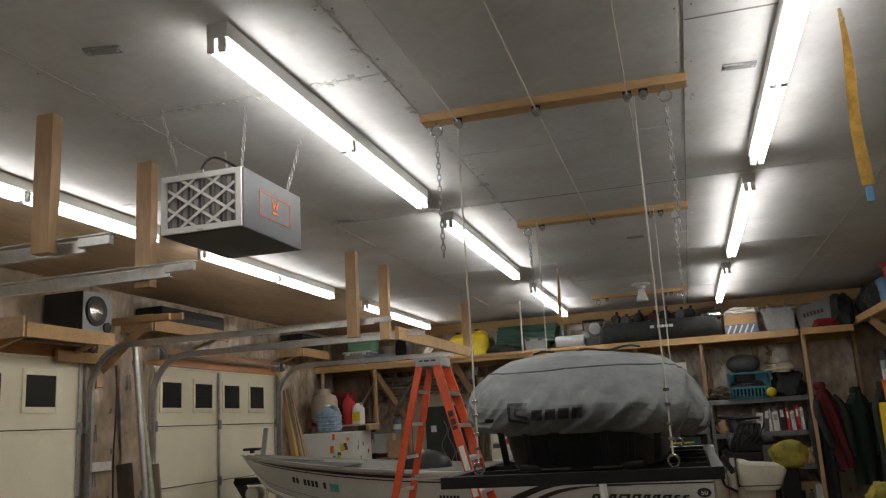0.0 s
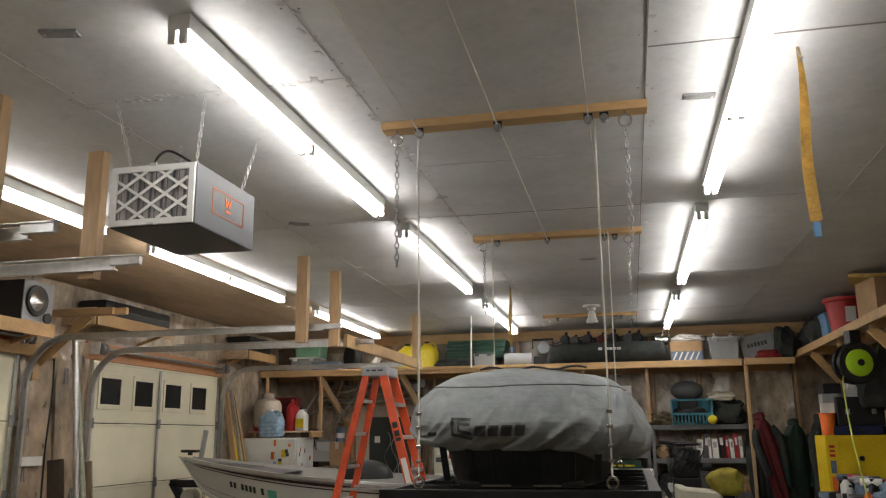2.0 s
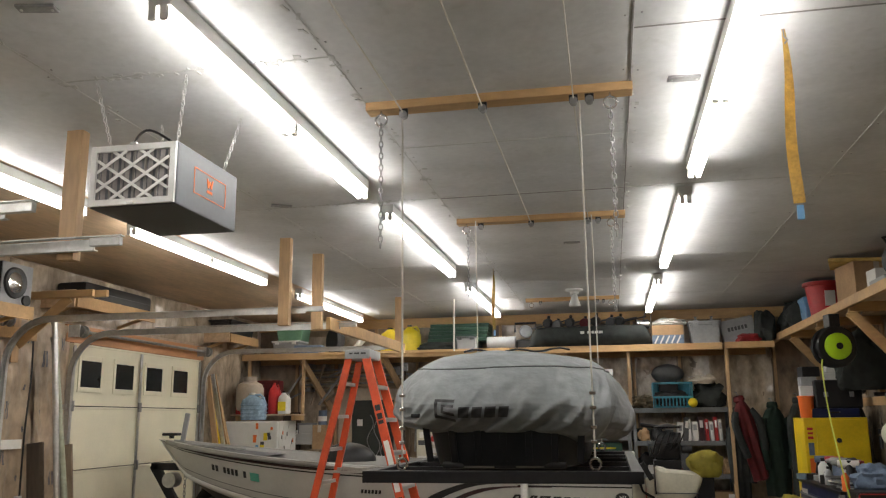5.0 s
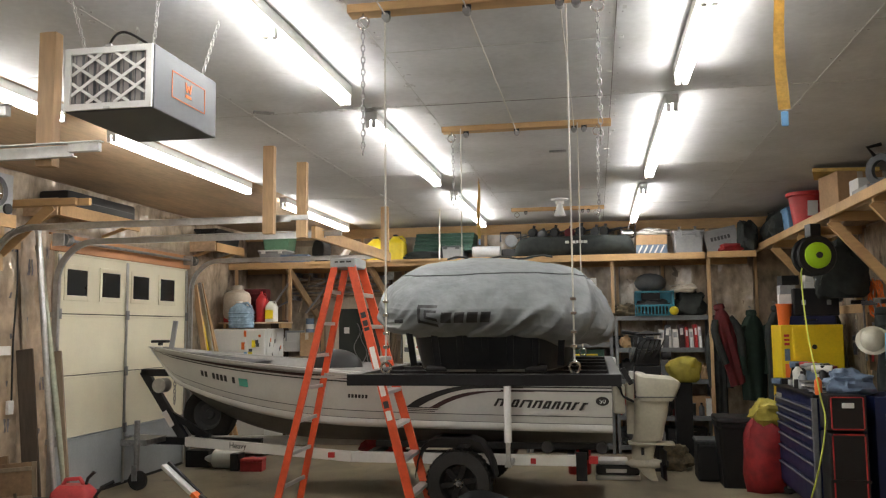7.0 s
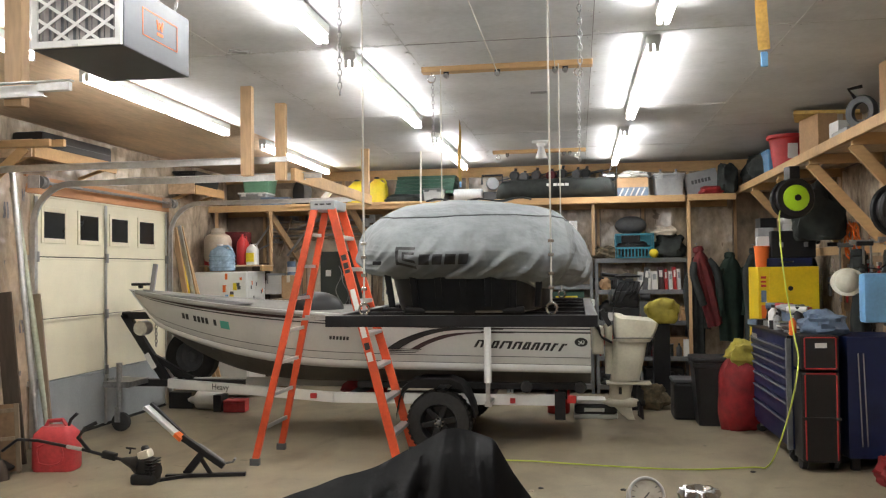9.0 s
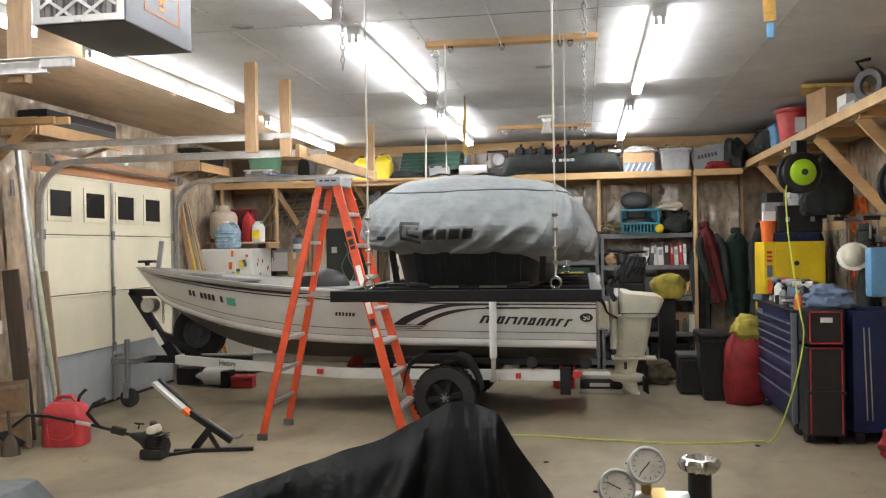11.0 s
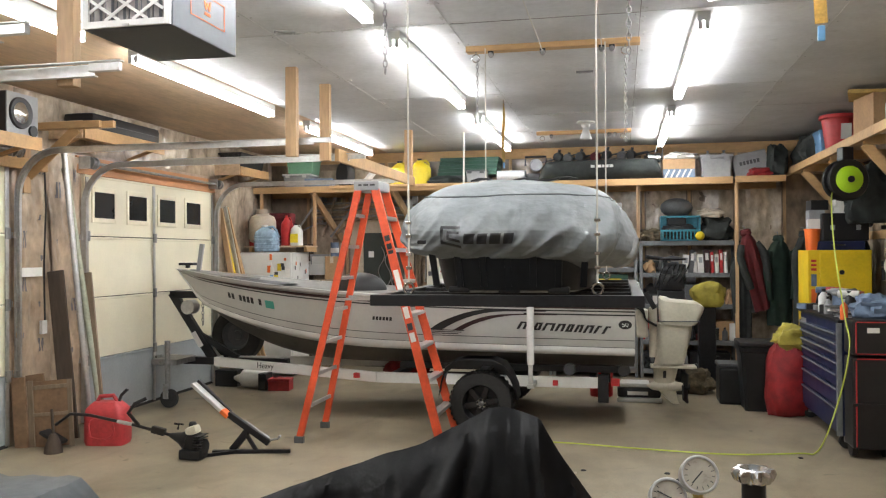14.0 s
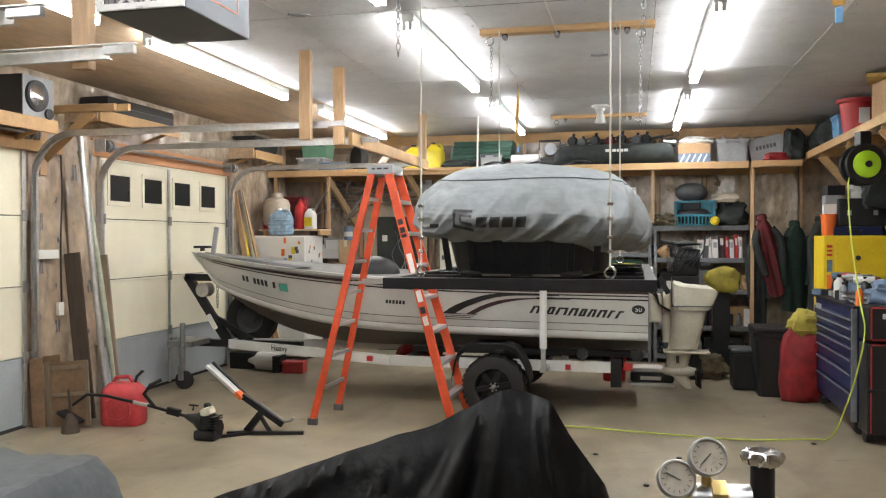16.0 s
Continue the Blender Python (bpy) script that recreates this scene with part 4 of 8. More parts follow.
def seat(x, y, z, mm, acc):
    s = thing("helm_chair", pose(x, y, z), "padded grey and black pedestal boat chair", "chair", "boat chairs")
    part("pedestal", one(cyl, (0, 0, 0), (0, 0, 0.12), 0.04), M_STEEL, s, smooth=True)
    part("cushion", one(span, (-0.2, -0.22, 0.12), (0.2, 0.22, 0.22), 0.04), mm, s, smooth=True)
    bm = new_bm()
    rows = []
    for zz, w, th in ((0.2, 0.17, 0.04), (0.26, 0.19, 0.055), (0.38, 0.2, 0.06), (0.5, 0.18, 0.05), (0.56, 0.13, 0.04), (0.585, 0.05, 0.015)):
        rows.append([(w * math.cos(q), 0.16 + th * math.sin(q) + (zz - 0.2) * 0.1, zz) for q in [k * math.tau / 18 for k in range(18)]])
    grid(bm, rows, True, True)
    part("backrest", bm, mm, s, "charcoal padded backrest", True)
    for sd in (-1, 1):
        bm = new_bm()
        rows = []
        for zz, w in ((0.2, 0.03), (0.26, 0.055), (0.38, 0.06), (0.48, 0.045), (0.53, 0.01)):
            rows.append([(sd * 0.2 + w * math.cos(q), 0.13 + 0.06 * math.sin(q), zz) for q in [k * math.tau / 12 for k in range(12)]])
        grid(bm, rows, True, True)
        part("side_bolster", bm, acc, s, "pale grey side bolster", True)
    return s


seat(-0.72, 9.0, 1.1, M_DKGREY, M_GREY)
# folded seat forward, a low black hump
bm = new_bm()
rows = []
for k in range(9):
    a = math.pi * k / 16
    rows.append([(0.3 * math.cos(a) * math.cos(q), 0.24 * math.cos(a) * math.sin(q), 0.19 * math.sin(a)) for q in [j * math.tau / 20 for j in range(20)]])
grid(bm, rows, True, True)
fs = alone("folded_chair", bm, M_BLACK, "black vinyl boat chair folded down on the forward bench", "chair", smooth=True, m=pose(-2.78, 8.6, 1.26))

# ---- outboard motor ----
ob = thing("outboard_motor", pose(XT + 0.02, YC, 0), "cream outboard motor clamped to the boat transom", "outboard motor")
bm = new_bm()
rows = []
for z, x0, x1, w in ((0.93, 0.24, 0.57, 0.16), (0.97, 0.23, 0.6, 0.17), (1.1, 0.225, 0.64, 0.18), (1.15, 0.225, 0.655, 0.178), (1.17, 0.24, 0.63, 0.155), (1.175, 0.3, 0.55, 0.1)):
    r = []
    for k in range(24):
        q = k * math.tau / 24
        c, s = math.cos(q), math.sin(q)
        r.append(((x0 + x1) / 2 + (x1 - x0) / 2 * math.copysign(abs(c) ** 0.25, c), w * math.copysign(abs(s) ** 0.3, s), z + 0.22 * ((x1 - x0) / 2 * -c) * (z > 1.05)))
    rows.append(r)
grid(bm, rows, True, True)
part("cowling", bm, M_CREAM, ob, "cream engine cowling", True)
part("cowl_seam", one(span, (0.228, -0.175, 0.966), (0.607, 0.175, 0.976), 0.004), M_DKGREY, ob)
bm = new_bm()
rows = []
for z, x0, x1, w in ((0.94, 0.21, 0.55, 0.13), (0.8, 0.21, 0.53, 0.12), (0.68, 0.2, 0.5, 0.1), (0.54, 0.18, 0.47, 0.08)):
    rows.append([((x0 + x1) / 2 + (x1 - x0) / 2 * math.copysign(abs(math.cos(k * math.tau / 16)) ** 0.5, math.cos(k * math.tau / 16)), w * math.copysign(abs(math.sin(k * math.tau / 16)) ** 0.6, math.sin(k * math.tau / 16)), z) for k in range(16)])
grid(bm, rows, True, True)
part("midsection", bm, M_CREAM, ob, smooth=True)
part("cavitation_plate", one(span, (0.14, -0.11, 0.5), (0.58, 0.11, 0.52), 0.006), M_CREAM, ob)
bm = new_bm()
rows = []
for z, x0, x1, w in ((0.54, 0.17, 0.42, 0.06), (0.38, 0.17, 0.38, 0.045), (0.3, 0.19, 0.38, 0.035), (0.2, 0.28, 0.4, 0.02), (0.14, 0.35, 0.42, 0.008)):
    rows.append([((x0 + x1) / 2 + (x1 - x0) / 2 * math.cos(k * math.tau / 14), w * math.sin(k * math.tau / 14), z) for k in range(14)])
grid(bm, rows, True, True)
part("lower_unit", bm, M_CREAM, ob, smooth=True)
part("gearcase", one(lathe, [(0.005, -0.16), (0.04, -0.1), (0.052, 0.0), (0.05, 0.12), (0.035, 0.2)], (0.26, 0, 0.31), (1, 0, 0)), M_CREAM, ob, smooth=True)
pr = part("propeller", one(cyl, (0.42, 0, 0.31), (0.52, 0, 0.31), 0.04, 0.03), M_BLACK, ob, "black propeller", True)
for k in range(3):
    a = k * math.tau / 3 + 0.4
    R = Matrix.Rotation(a, 3, "X") @ Matrix.Rotation(0.55, 3, "Z")
    part("blade", one(box, Vector((0.47, 0, 0.31)) + Matrix.Rotation(a, 3, "X") @ Vector((0, 0, 0.085)), (0.02, 0.1, 0.16), R, 0.008), M_BLACK, pr, smooth=True)
part("clamp_bracket", one(span, (0.0, -0.11, 0.8), (0.12, 0.11, 1.08), 0.025), M_CREAM, ob, "cream clamp bracket")
for k in range(4):
    part("control_cable", one(tube, smooth_path([(-0.05, -0.16 + 0.05 * k, 1.16), (0.06, -0.2 + 0.04 * k, 1.1 - 0.02 * k), (0.1, -0.17 + 0.03 * k, 0.98), (0.2, -0.14 + 0.03 * k, 0.92)], 5), 0.009, 6), M_BLACK, ob, "black control cable", True)
part("swivel_tube", one(cyl, (0.17, 0, 0.6), (0.17, 0, 1.1), 0.04), M_CREAM, ob, smooth=True)
part("tiller_bracket", one(box, (0.14, -0.12, 1.17), (0.05, 0.04, 0.18), Matrix.Rotation(-0.5, 3, "Y"), 0.006), M_BLACK, ob, "black steering bracket")
part("cowl_badge", one(span, (0.26, -0.064, 0.4), (0.29, -0.05, 0.47)), M_DECAL, ob)

# ---- trailer ----
tr = thing("boat_trailer", pose(0, YC, 0), "white-railed boat trailer with black fenders and winch post", "trailer")
for sd in (-1, 1):
    bm = new_bm()
    bar(bm, (-0.22, sd * 0.62, 0.42), (-2.4, sd * 0.62, 0.42), 0.05, 0.1, bev=0.004)
    bar(bm, (-2.4, sd * 0.62, 0.42), (-4.45, sd * 0.05, 0.46), 0.05, 0.1, bev=0.004)
    part("frame_rail", bm, M_WHITE, tr, "scuffed white steel rail")
for x in (-0.3, -0.9, -2.3):
    part("cross_member", one(span, (x - 0.035, -0.6, 0.37), (x + 0.035, 0.6, 0.43), 0.003), M_BLACKSTEEL, tr)
part("axle", one(cyl, (-1.26, -1.1, 0.29), (-1.26, 0.75, 0.29), 0.03), M_BLACKSTEEL, tr, smooth=True)
part("tongue", one(span, (-4.95, -0.04, 0.42), (-3.6, 0.04, 0.5), 0.004), M_BLACKSTEEL, tr, "black tongue tube")
part("coupler", one(span, (-5.1, -0.045, 0.44), (-4.95, 0.045, 0.52), 0.015), M_GALV, tr, "galvanised coupler")
for sd in (-1, 1):
    wy, wr = (-1.12 if sd < 0 else 0.72), 0.29
    hub = Vector((-1.26, wy, wr))
    w = part("wheel", one(lathe, [(0.17, -0.09), (0.24, -0.095), (0.275, -0.085), (0.288, -0.06), (0.29, 0.06), (0.275, 0.085), (0.24, 0.095), (0.17, 0.09)], hub, (0, 1, 0), 48, True), M_RUBBER, tr, "black tyre", True)
    part("rim", one(lathe, [(0.015, -0.05), (0.045, -0.06), (0.05, -0.03), (0.06, -0.005), (0.145, 0.0), (0.16, -0.06), (0.175, -0.075), (0.178, 0.06), (0.015, 0.06)], hub, (0, -sd, 0), 40), M_BLACKSTEEL, w, "black painted rim", True)
    for k in range(6):
        a = k * math.tau / 6 + 0.2
        d = Vector((math.cos(a), 0, math.sin(a)))
        part("spoke", one(bar, hub + d * 0.045 + Vector((0, sd * 0.035, 0)), hub + d * 0.162 + Vector((0, sd * 0.045, 0)), 0.05, 0.022, up=(0, 1, 0), bev=0.006), M_BLACKSTEEL, w, "black spoke")
        part("lug_nut", one(cyl, hub + d * 0.036 + Vector((0, sd * 0.04, 0)), hub + d * 0.036 + Vector((0, sd * 0.062, 0)), 0.009, n=6), M_CHROME, w)
    part("hub_cap", one(lathe, [(0.024, 0), (0.024, 0.05), (0.016, 0.065), (0.003, 0.068)], hub + Vector((0, sd * 0.03, 0)), (0, sd, 0), 16), M_STEEL, w, smooth=True)
    for k in range(36):
        a = k * math.tau / 36
        part("tread_block", one(box, hub + Vector((0.289 * math.cos(a), 0, 0.289 * math.sin(a))), (0.012, 0.15, 0.026), Matrix.Rotation(-a, 3, "Y")), M_RUBBER, w)
    bm = new_bm()
    pts = [(-1.64, 0.38), (-1.62, 0.5), (-1.58, 0.62), (-1.5, 0.68), (-1.42, 0.7), (-1.15, 0.7), (-1.05, 0.66), (-0.99, 0.58), (-0.94, 0.46), (-0.92, 0.35)]
    grid(bm, [[(x, wy - sd * 0.13, z), (x, wy + sd * 0.1, z), (x, wy + sd * 0.118, z - 0.012), (x, wy + sd * 0.12, z - 0.06)] for x, z in pts])
    bmesh.ops.solidify(bm, geom=bm.faces[:], thickness=0.008)
    part("fender", bm, M_BLACK, tr, "black plastic fender", True)
    part("fender_bracket", one(span, (-1.3, min(sd * 0.6, wy), 0.55), (-1.22, max(sd * 0.6, wy), 0.585), 0.003), M_BLACKSTEEL, tr)
    gp = part("guide_post", one(cyl, (-0.84, sd * 0.93, 0.62), (-0.84, sd * 0.93, 1.44), 0.034, n=18), M_WHITE, tr, "white plastic guide post", True)
    part("guide_bracket", one(span, (-0.87, min(sd * 0.6, sd * 0.96), 0.4), (-0.81, max(sd * 0.6, sd * 0.96), 0.44), 0.003), M_GALV, gp)
    part("guide_upright", one(span, (-0.86, sd * 0.93 - 0.02, 0.4), (-0.82, sd * 0.93 + 0.02, 0.66), 0.003), M_GALV, gp)
    part("bunk", one(span, (-2.2, sd * 0.45 - 0.05, 0.5), (0.0, sd * 0.45 + 0.05, 0.56), 0.005), M_BLACK, tr, "black carpeted bunk")
    for x in (-0.5, 0.0):
        part("roller", one(lathe, [(0.01, -0.03), (0.05, -0.03), (0.06, 0), (0.05, 0.03), (0.01, 0.03)], (x, sd * 0.68, 0.55), (0, 1, 0), 18), M_RUBBER, tr, smooth=True)
    part("side_marker", one(span, (-2.67, sd * 0.59 - 0.01, 0.4), (-2.57, sd * 0.66, 0.46), 0.004), M_RED, tr, "red side reflector") if sd > 0 else part("side_marker", one(box, (-2.62, -0.6, 0.43), (0.06, 0.06, 0.05), None, 0.004), M_RED, tr, "red side reflector")
    part("red_light", one(span, (-0.66, sd * 0.66 - 0.01, 0.39), (-0.61, sd * 0.66 + 0.01, 0.44), 0.004), M_RED, tr, "red marker light")
    part("rear_light", one(span, (-0.12, sd * 0.66 - 0.02, 0.4), (-0.04, sd * 0.66 + 0.02, 0.47), 0.006), M_RED, tr, "red rear light housing")
    part("rear_arm", one(span, (-0.24, sd * 0.63 - 0.03, 0.24), (-0.14, sd * 0.63 + 0.03, 0.5), 0.005), M_BLACKSTEEL, tr)
wp = part("winch_post", one(bar, (-4.5, 0, 0.48), (-5.0, 0, 1.22), 0.07, 0.09, up=(1, 0, 0), bev=0.006), M_BLACKSTEEL, tr, "black winch post")
part("winch_arm", one(span, (-5.02, -0.035, 1.16), (-4.55, 0.035, 1.24), 0.01), M_BLACKSTEEL, wp)
part("winch_drum", one(cyl, (-4.78, -0.07, 1.06), (-4.78, 0.07, 1.06), 0.08, n=20), M_GALV, wp, "galvanised winch drum", True)
part("bow_stop", one(cyl, (-4.58, -0.06, 1.2), (-4.58, 0.06, 1.2), 0.04), M_BLACK, wp, smooth=True)
part("decal_plate", one(bar, (-4.62, -0.052, 0.62), (-4.72, -0.052, 0.78), 0.004, 0.06, up=(1, 0, 0)), M_PAPER, wp)
part("brace", one(bar, (-4.2, 0, 0.5), (-4.72, 0, 0.78), 0.05, 0.06, up=(1, 0, 0)), M_BLACKSTEEL, wp)
bm = one(chain, -4.6, -0.05, 1.14, 0.85, 0.05, 0.004, 0.014)
part("safety_chain", bm, M_STEEL, wp)
jk = part("tongue_jack", one(cyl, (-4.82, -0.42, 0.2), (-4.82, -0.42, 0.72), 0.03), M_STEEL, tr, "weathered steel tongue jack", True)
part("jack_arm", one(span, (-5.0, -0.44, 0.46), (-4.7, -0.02, 0.52), 0.003), M_STEEL, jk)
part("jack_wheel", one(lathe, [(0.02, -0.03), (0.08, -0.03), (0.1, -0.02), (0.1, 0.02), (0.08, 0.03), (0.02, 0.03)], (-4.8, -0.42, 0.1), (0, 1, 0), 22), M_RUBBER, jk, "black caster wheel", True)
part("jack_fork", one(span, (-4.85, -0.47, 0.1), (-4.79, -0.455, 0.26), 0.003), M_STEEL, jk)
sp = part("spare_wheel", one(lathe, [(0.17, -0.09), (0.26, -0.09), (0.3, -0.06), (0.305, 0.05), (0.26, 0.09), (0.17, 0.09)], (-4.35, 0.32, 0.72), (0, 1, 0), 32, True), M_RUBBER, tr, "spare tyre", True)
part("spare_rim", one(lathe, [(0.02, -0.03), (0.05, -0.035), (0.06, -0.01), (0.13, -0.02), (0.15, -0.06), (0.172, -0.075), (0.178, 0.05), (0.02, 0.05)], (-4.35, 0.32, 0.72), (0, 1, 0), 28), M_DKGREY, sp, "dark steel rim", True)
part("spare_bracket", one(span, (-4.38, 0.0, 0.5), (-4.32, 0.32, 0.56), 0.003), M_BLACKSTEEL, tr)
# small sign lettering on the rail
def text_mesh(s, size, material, parent, m, name="lettering", label=""):
    cu = bpy.data.curves.new("t", "FONT")
    cu.body, cu.size, cu.extrude = s, size, 0.0008
    cu.align_x, cu.align_y = "CENTER", "CENTER"
    tmp = bpy.data.objects.new("t", cu)
    scene.collection.objects.link(tmp)
    me = bpy.data.meshes.new_from_object(tmp.evaluated_get(bpy.context.evaluated_depsgraph_get()))
    bpy.data.objects.remove(tmp)
    me.materials.clear()
    me.materials.append(material)
    o = new(name, me)
    o.parent = parent
    o.matrix_basis = m
    return tagged(o, label)


text_mesh("50", 0.062, M_WHITE, boat, pose(0.014, hull(0.017, 1.58, -1).y - 0.012, hull(0.017, 1.58, -1).z, 78, 0, 0), "badge_number", "white number on the badge")
text_mesh("Heavy", 0.09, M_DECAL, tr, pose(-3.75, -0.285, 0.455, 90, 0, -15.5), "rail_lettering", "black lettering on the rail")


# ---- ceiling details ----
M_JOINT = mat("grey_joint_gap", (0.27, 0.26, 0.25), 0.9, var=0.2, bump=0.1)
M_TAPE = mat("taped_joint", (0.56, 0.56, 0.55), 0.85, var=0.15, scale=8, bump=0.2)
for x in (-2.31, -1.1, 0.11, 1.33):
    alone("ceiling_joint", one(span, (x - 0.003, FY, CZ - 0.003), (x + 0.002, BY, CZ - 0.0005)), M_JOINT if x == 0.11 else M_TAPE, "open joint between ceiling drywall sheets", "trim", "ceiling joints", "structure")
for k, (a, b) in enumerate(((-3.3, -2.31), (-2.31, -1.1), (-1.1, 0.11), (0.11, 1.33), (1.33, 2.7))):
    for y in ((3.0, 5.27, 7.7, 10.1) if k % 2 else (1.8, 4.2, 5.28, 8.9)):
        alone("ceiling_joint", one(span, (a + 0.006, y - 0.004, CZ - 0.003), (b - 0.006, y + 0.004, CZ - 0.0005)), M_JOINT if (y, k) in ((3.0, 3), (5.28, 2)) else M_TAPE, "open joint between ceiling drywall sheets", "trim", "ceiling joints", "structure")
for x, y, r in ((0.34, 3.53, 5), (-1.98, 2.38, 12), (-2.2, 5.2, 30), (-0.3, 6.9, 0)):
    v = thing("ceiling_plate", pose(x, y, CZ, 0, 0, r), "small grey metal plate screwed to the ceiling", "ceiling plate", "ceiling plates")
    part("plate", one(span, (-0.07, -0.025, -0.012), (0.07, 0.025, 0), 0.003), M_STEEL, v)
    for s in (-0.055, 0.055):
        part("screw", one(cyl, (s, 0, -0.016), (s, 0, -0.011), 0.006, n=8), M_GALV, v)
bm = new_bm()
rng = random.Random(5)
for x in (-2.31, -1.1, 0.11, 1.33):
    for k in range(23):
        for s in (-0.03, 0.03):
            yy = 0.5 + 0.48 * k + rng.uniform(-0.04, 0.04)
            box(bm, (x + s, yy, CZ - 0.002), (0.007, 0.007, 0.003))
alone("drywall_screws", bm, M_STEEL, "rows of drywall screw heads along ceiling joints", "screws", kind="stuff")


bm = new_bm()
rng = random.Random(17)
for k in range(260):
    if k % 3:
        c = Vector((rng.choice((-1.1, -1.1, -2.31, 0.11)) + rng.gauss(0, 0.018), rng.uniform(1.5, 10.5), CZ - 0.001))
    else:
        c = Vector((rng.uniform(-2.2, -1.2), rng.choice((3.0, 5.27)) + rng.gauss(0, 0.015), CZ - 0.001))
    box(bm, c, (rng.uniform(0.006, 0.03), rng.uniform(0.01, 0.05), 0.004), Matrix.Rotation(rng.uniform(-0.5, 0.5), 3, "Z") @ Matrix.Rotation(rng.uniform(-0.12, 0.12), 3, "X"))
alone("torn_joint_paper", bm, M_TAPE, "torn paper and plaster crumbs along the ceiling joints", "plaster", kind="stuff")


def strap(x, y, z0, z1, dx, w=0.045):
    t = thing("ratchet_strap", pose(x, y, z0), "faded yellow webbing strap hanging from a ceiling hook", "strap", "hanging straps")
    bm = new_bm()
    rows = []
    n = 22
    for k in range(n + 1):
        a = k / n
        tw = 0.35 * math.sin(a * 4.0)
        cx = dx * a + 0.006 * math.sin(a * 7)
        ww = w * (0.3 + 0.7 * min(1, a * 2.6))
        rows.append([(cx - ww / 2 * math.cos(tw), -ww / 2 * math.sin(tw), -(z0 - z1) * a), (cx + ww / 2 * math.cos(tw), ww / 2 * math.sin(tw), -(z0 - z1) * a)])
    grid(bm, rows)
    bmesh.ops.solidify(bm, geom=bm.faces[:], thickness=0.004)
    part("webbing", bm, M_YSTRAP, t, smooth=True)
    part("hook", one(tube, [(0, 0, 0), (0.0, 0, -0.03), (0.012, 0, -0.045), (0, 0, -0.06)], 0.004, 6), M_STEEL, t)
    part("end_tab", one(box, (dx + 0.006 * math.sin(7), 0, -(z0 - z1) - 0.035), (w * 0.6, 0.012, 0.055), None, 0.004), M_LTBLUE, t, "blue end tab")


strap(0.677, 3.14, CZ, 2.44, -0.005, 0.042)
strap(-1.125, 8.0, CZ, 2.53, 0.0, 0.03)
alone("rope_loop", one(tube, [(-1.89, 10.0, CZ), (-1.893, 10.0, 2.8), (-1.9, 10.02, 2.5)], 0.012, 6), M_ROPE, "frayed tan rope hanging from the ceiling", "rope", smooth=True)
# clear glass globe fixture near the third beam
g = thing("ceiling_globe_light", pose(-0.4, 9.55, CZ), "unlit white porcelain ceiling lamp holder with bulb base up", "ceiling light")
part("holder", one(lathe, [(0.1, 0), (0.1, -0.015), (0.05, -0.03), (0.045, -0.06), (0.03, -0.065)], (0, 0, 0), (0, 0, 1)), M_WHITE, g, smooth=True)
part("glass", one(lathe, [(0.03, -0.06), (0.045, -0.12), (0.07, -0.2), (0.055, -0.2), (0.04, -0.12), (0.02, -0.06)], (0, 0, 0), (0, 0, 1)), M_WHITE, g, smooth=True)

# ---- generic things ----


def tote(x, y, z, sx, sy, sz, mm, lid, label, name="storage_tote", rot=0.0, cat="tote"):
    t = thing(name, pose(x, y, z, 0, 0, rot), label, cat)
    bm = new_bm()
    grid(bm, [[(a * w / 2, b * l / 2, zz) for a, b in ((-1, -0.92), (-0.94, -1), (0.94, -1), (1, -0.92), (1, 0.92), (0.94, 1), (-0.94, 1), (-1, 0.92))] for zz, w, l in ((0, sx * 0.86, sy * 0.86), (sz * 0.82, sx * 0.96, sy * 0.96), (sz * 0.84, sx, sy), (sz * 0.88, sx, sy))], True, True)
    part("body", bm, mm, t)
    part("lid", one(span, (-sx / 2 - 0.008, -sy / 2 - 0.008, sz * 0.88), (sx / 2 + 0.008, sy / 2 + 0.008, sz), 0.012), lid, t)
    for s in (-1, 1):
        part("latch", one(span, (s * sx * 0.3 - 0.03, -sy / 2 - 0.02, sz * 0.72), (s * sx * 0.3 + 0.03, -sy / 2 - 0.008, sz * 0.92), 0.004), lid, t)
    return t


def carton(x, y, z, sx, sy, sz, label, rot=0.0, rx=0.0, mm=None, tape=True, name="cardboard_box"):
    t = thing(name, pose(x, y, z, 0, rx, rot), label, "box")
    part("body", one(span, (-sx / 2, -sy / 2, 0), (sx / 2, sy / 2, sz - 0.004), 0.004), mm or M_CARD, t)
    for s in (-1, 1):
        part("flap", one(span, (-sx / 2 + 0.002, min(0.003 * s, s * sy / 2), sz - 0.004), (sx / 2 - 0.002, max(0.003 * s, s * sy / 2), sz)), mm or M_CARD, t)
    if tape:
        part("tape", one(span, (-0.025, -sy / 2 - 0.0015, sz * 0.7), (0.025, -sy / 2 + 0.001, sz)), M_TAN, t, "tan packing tape")
    return t


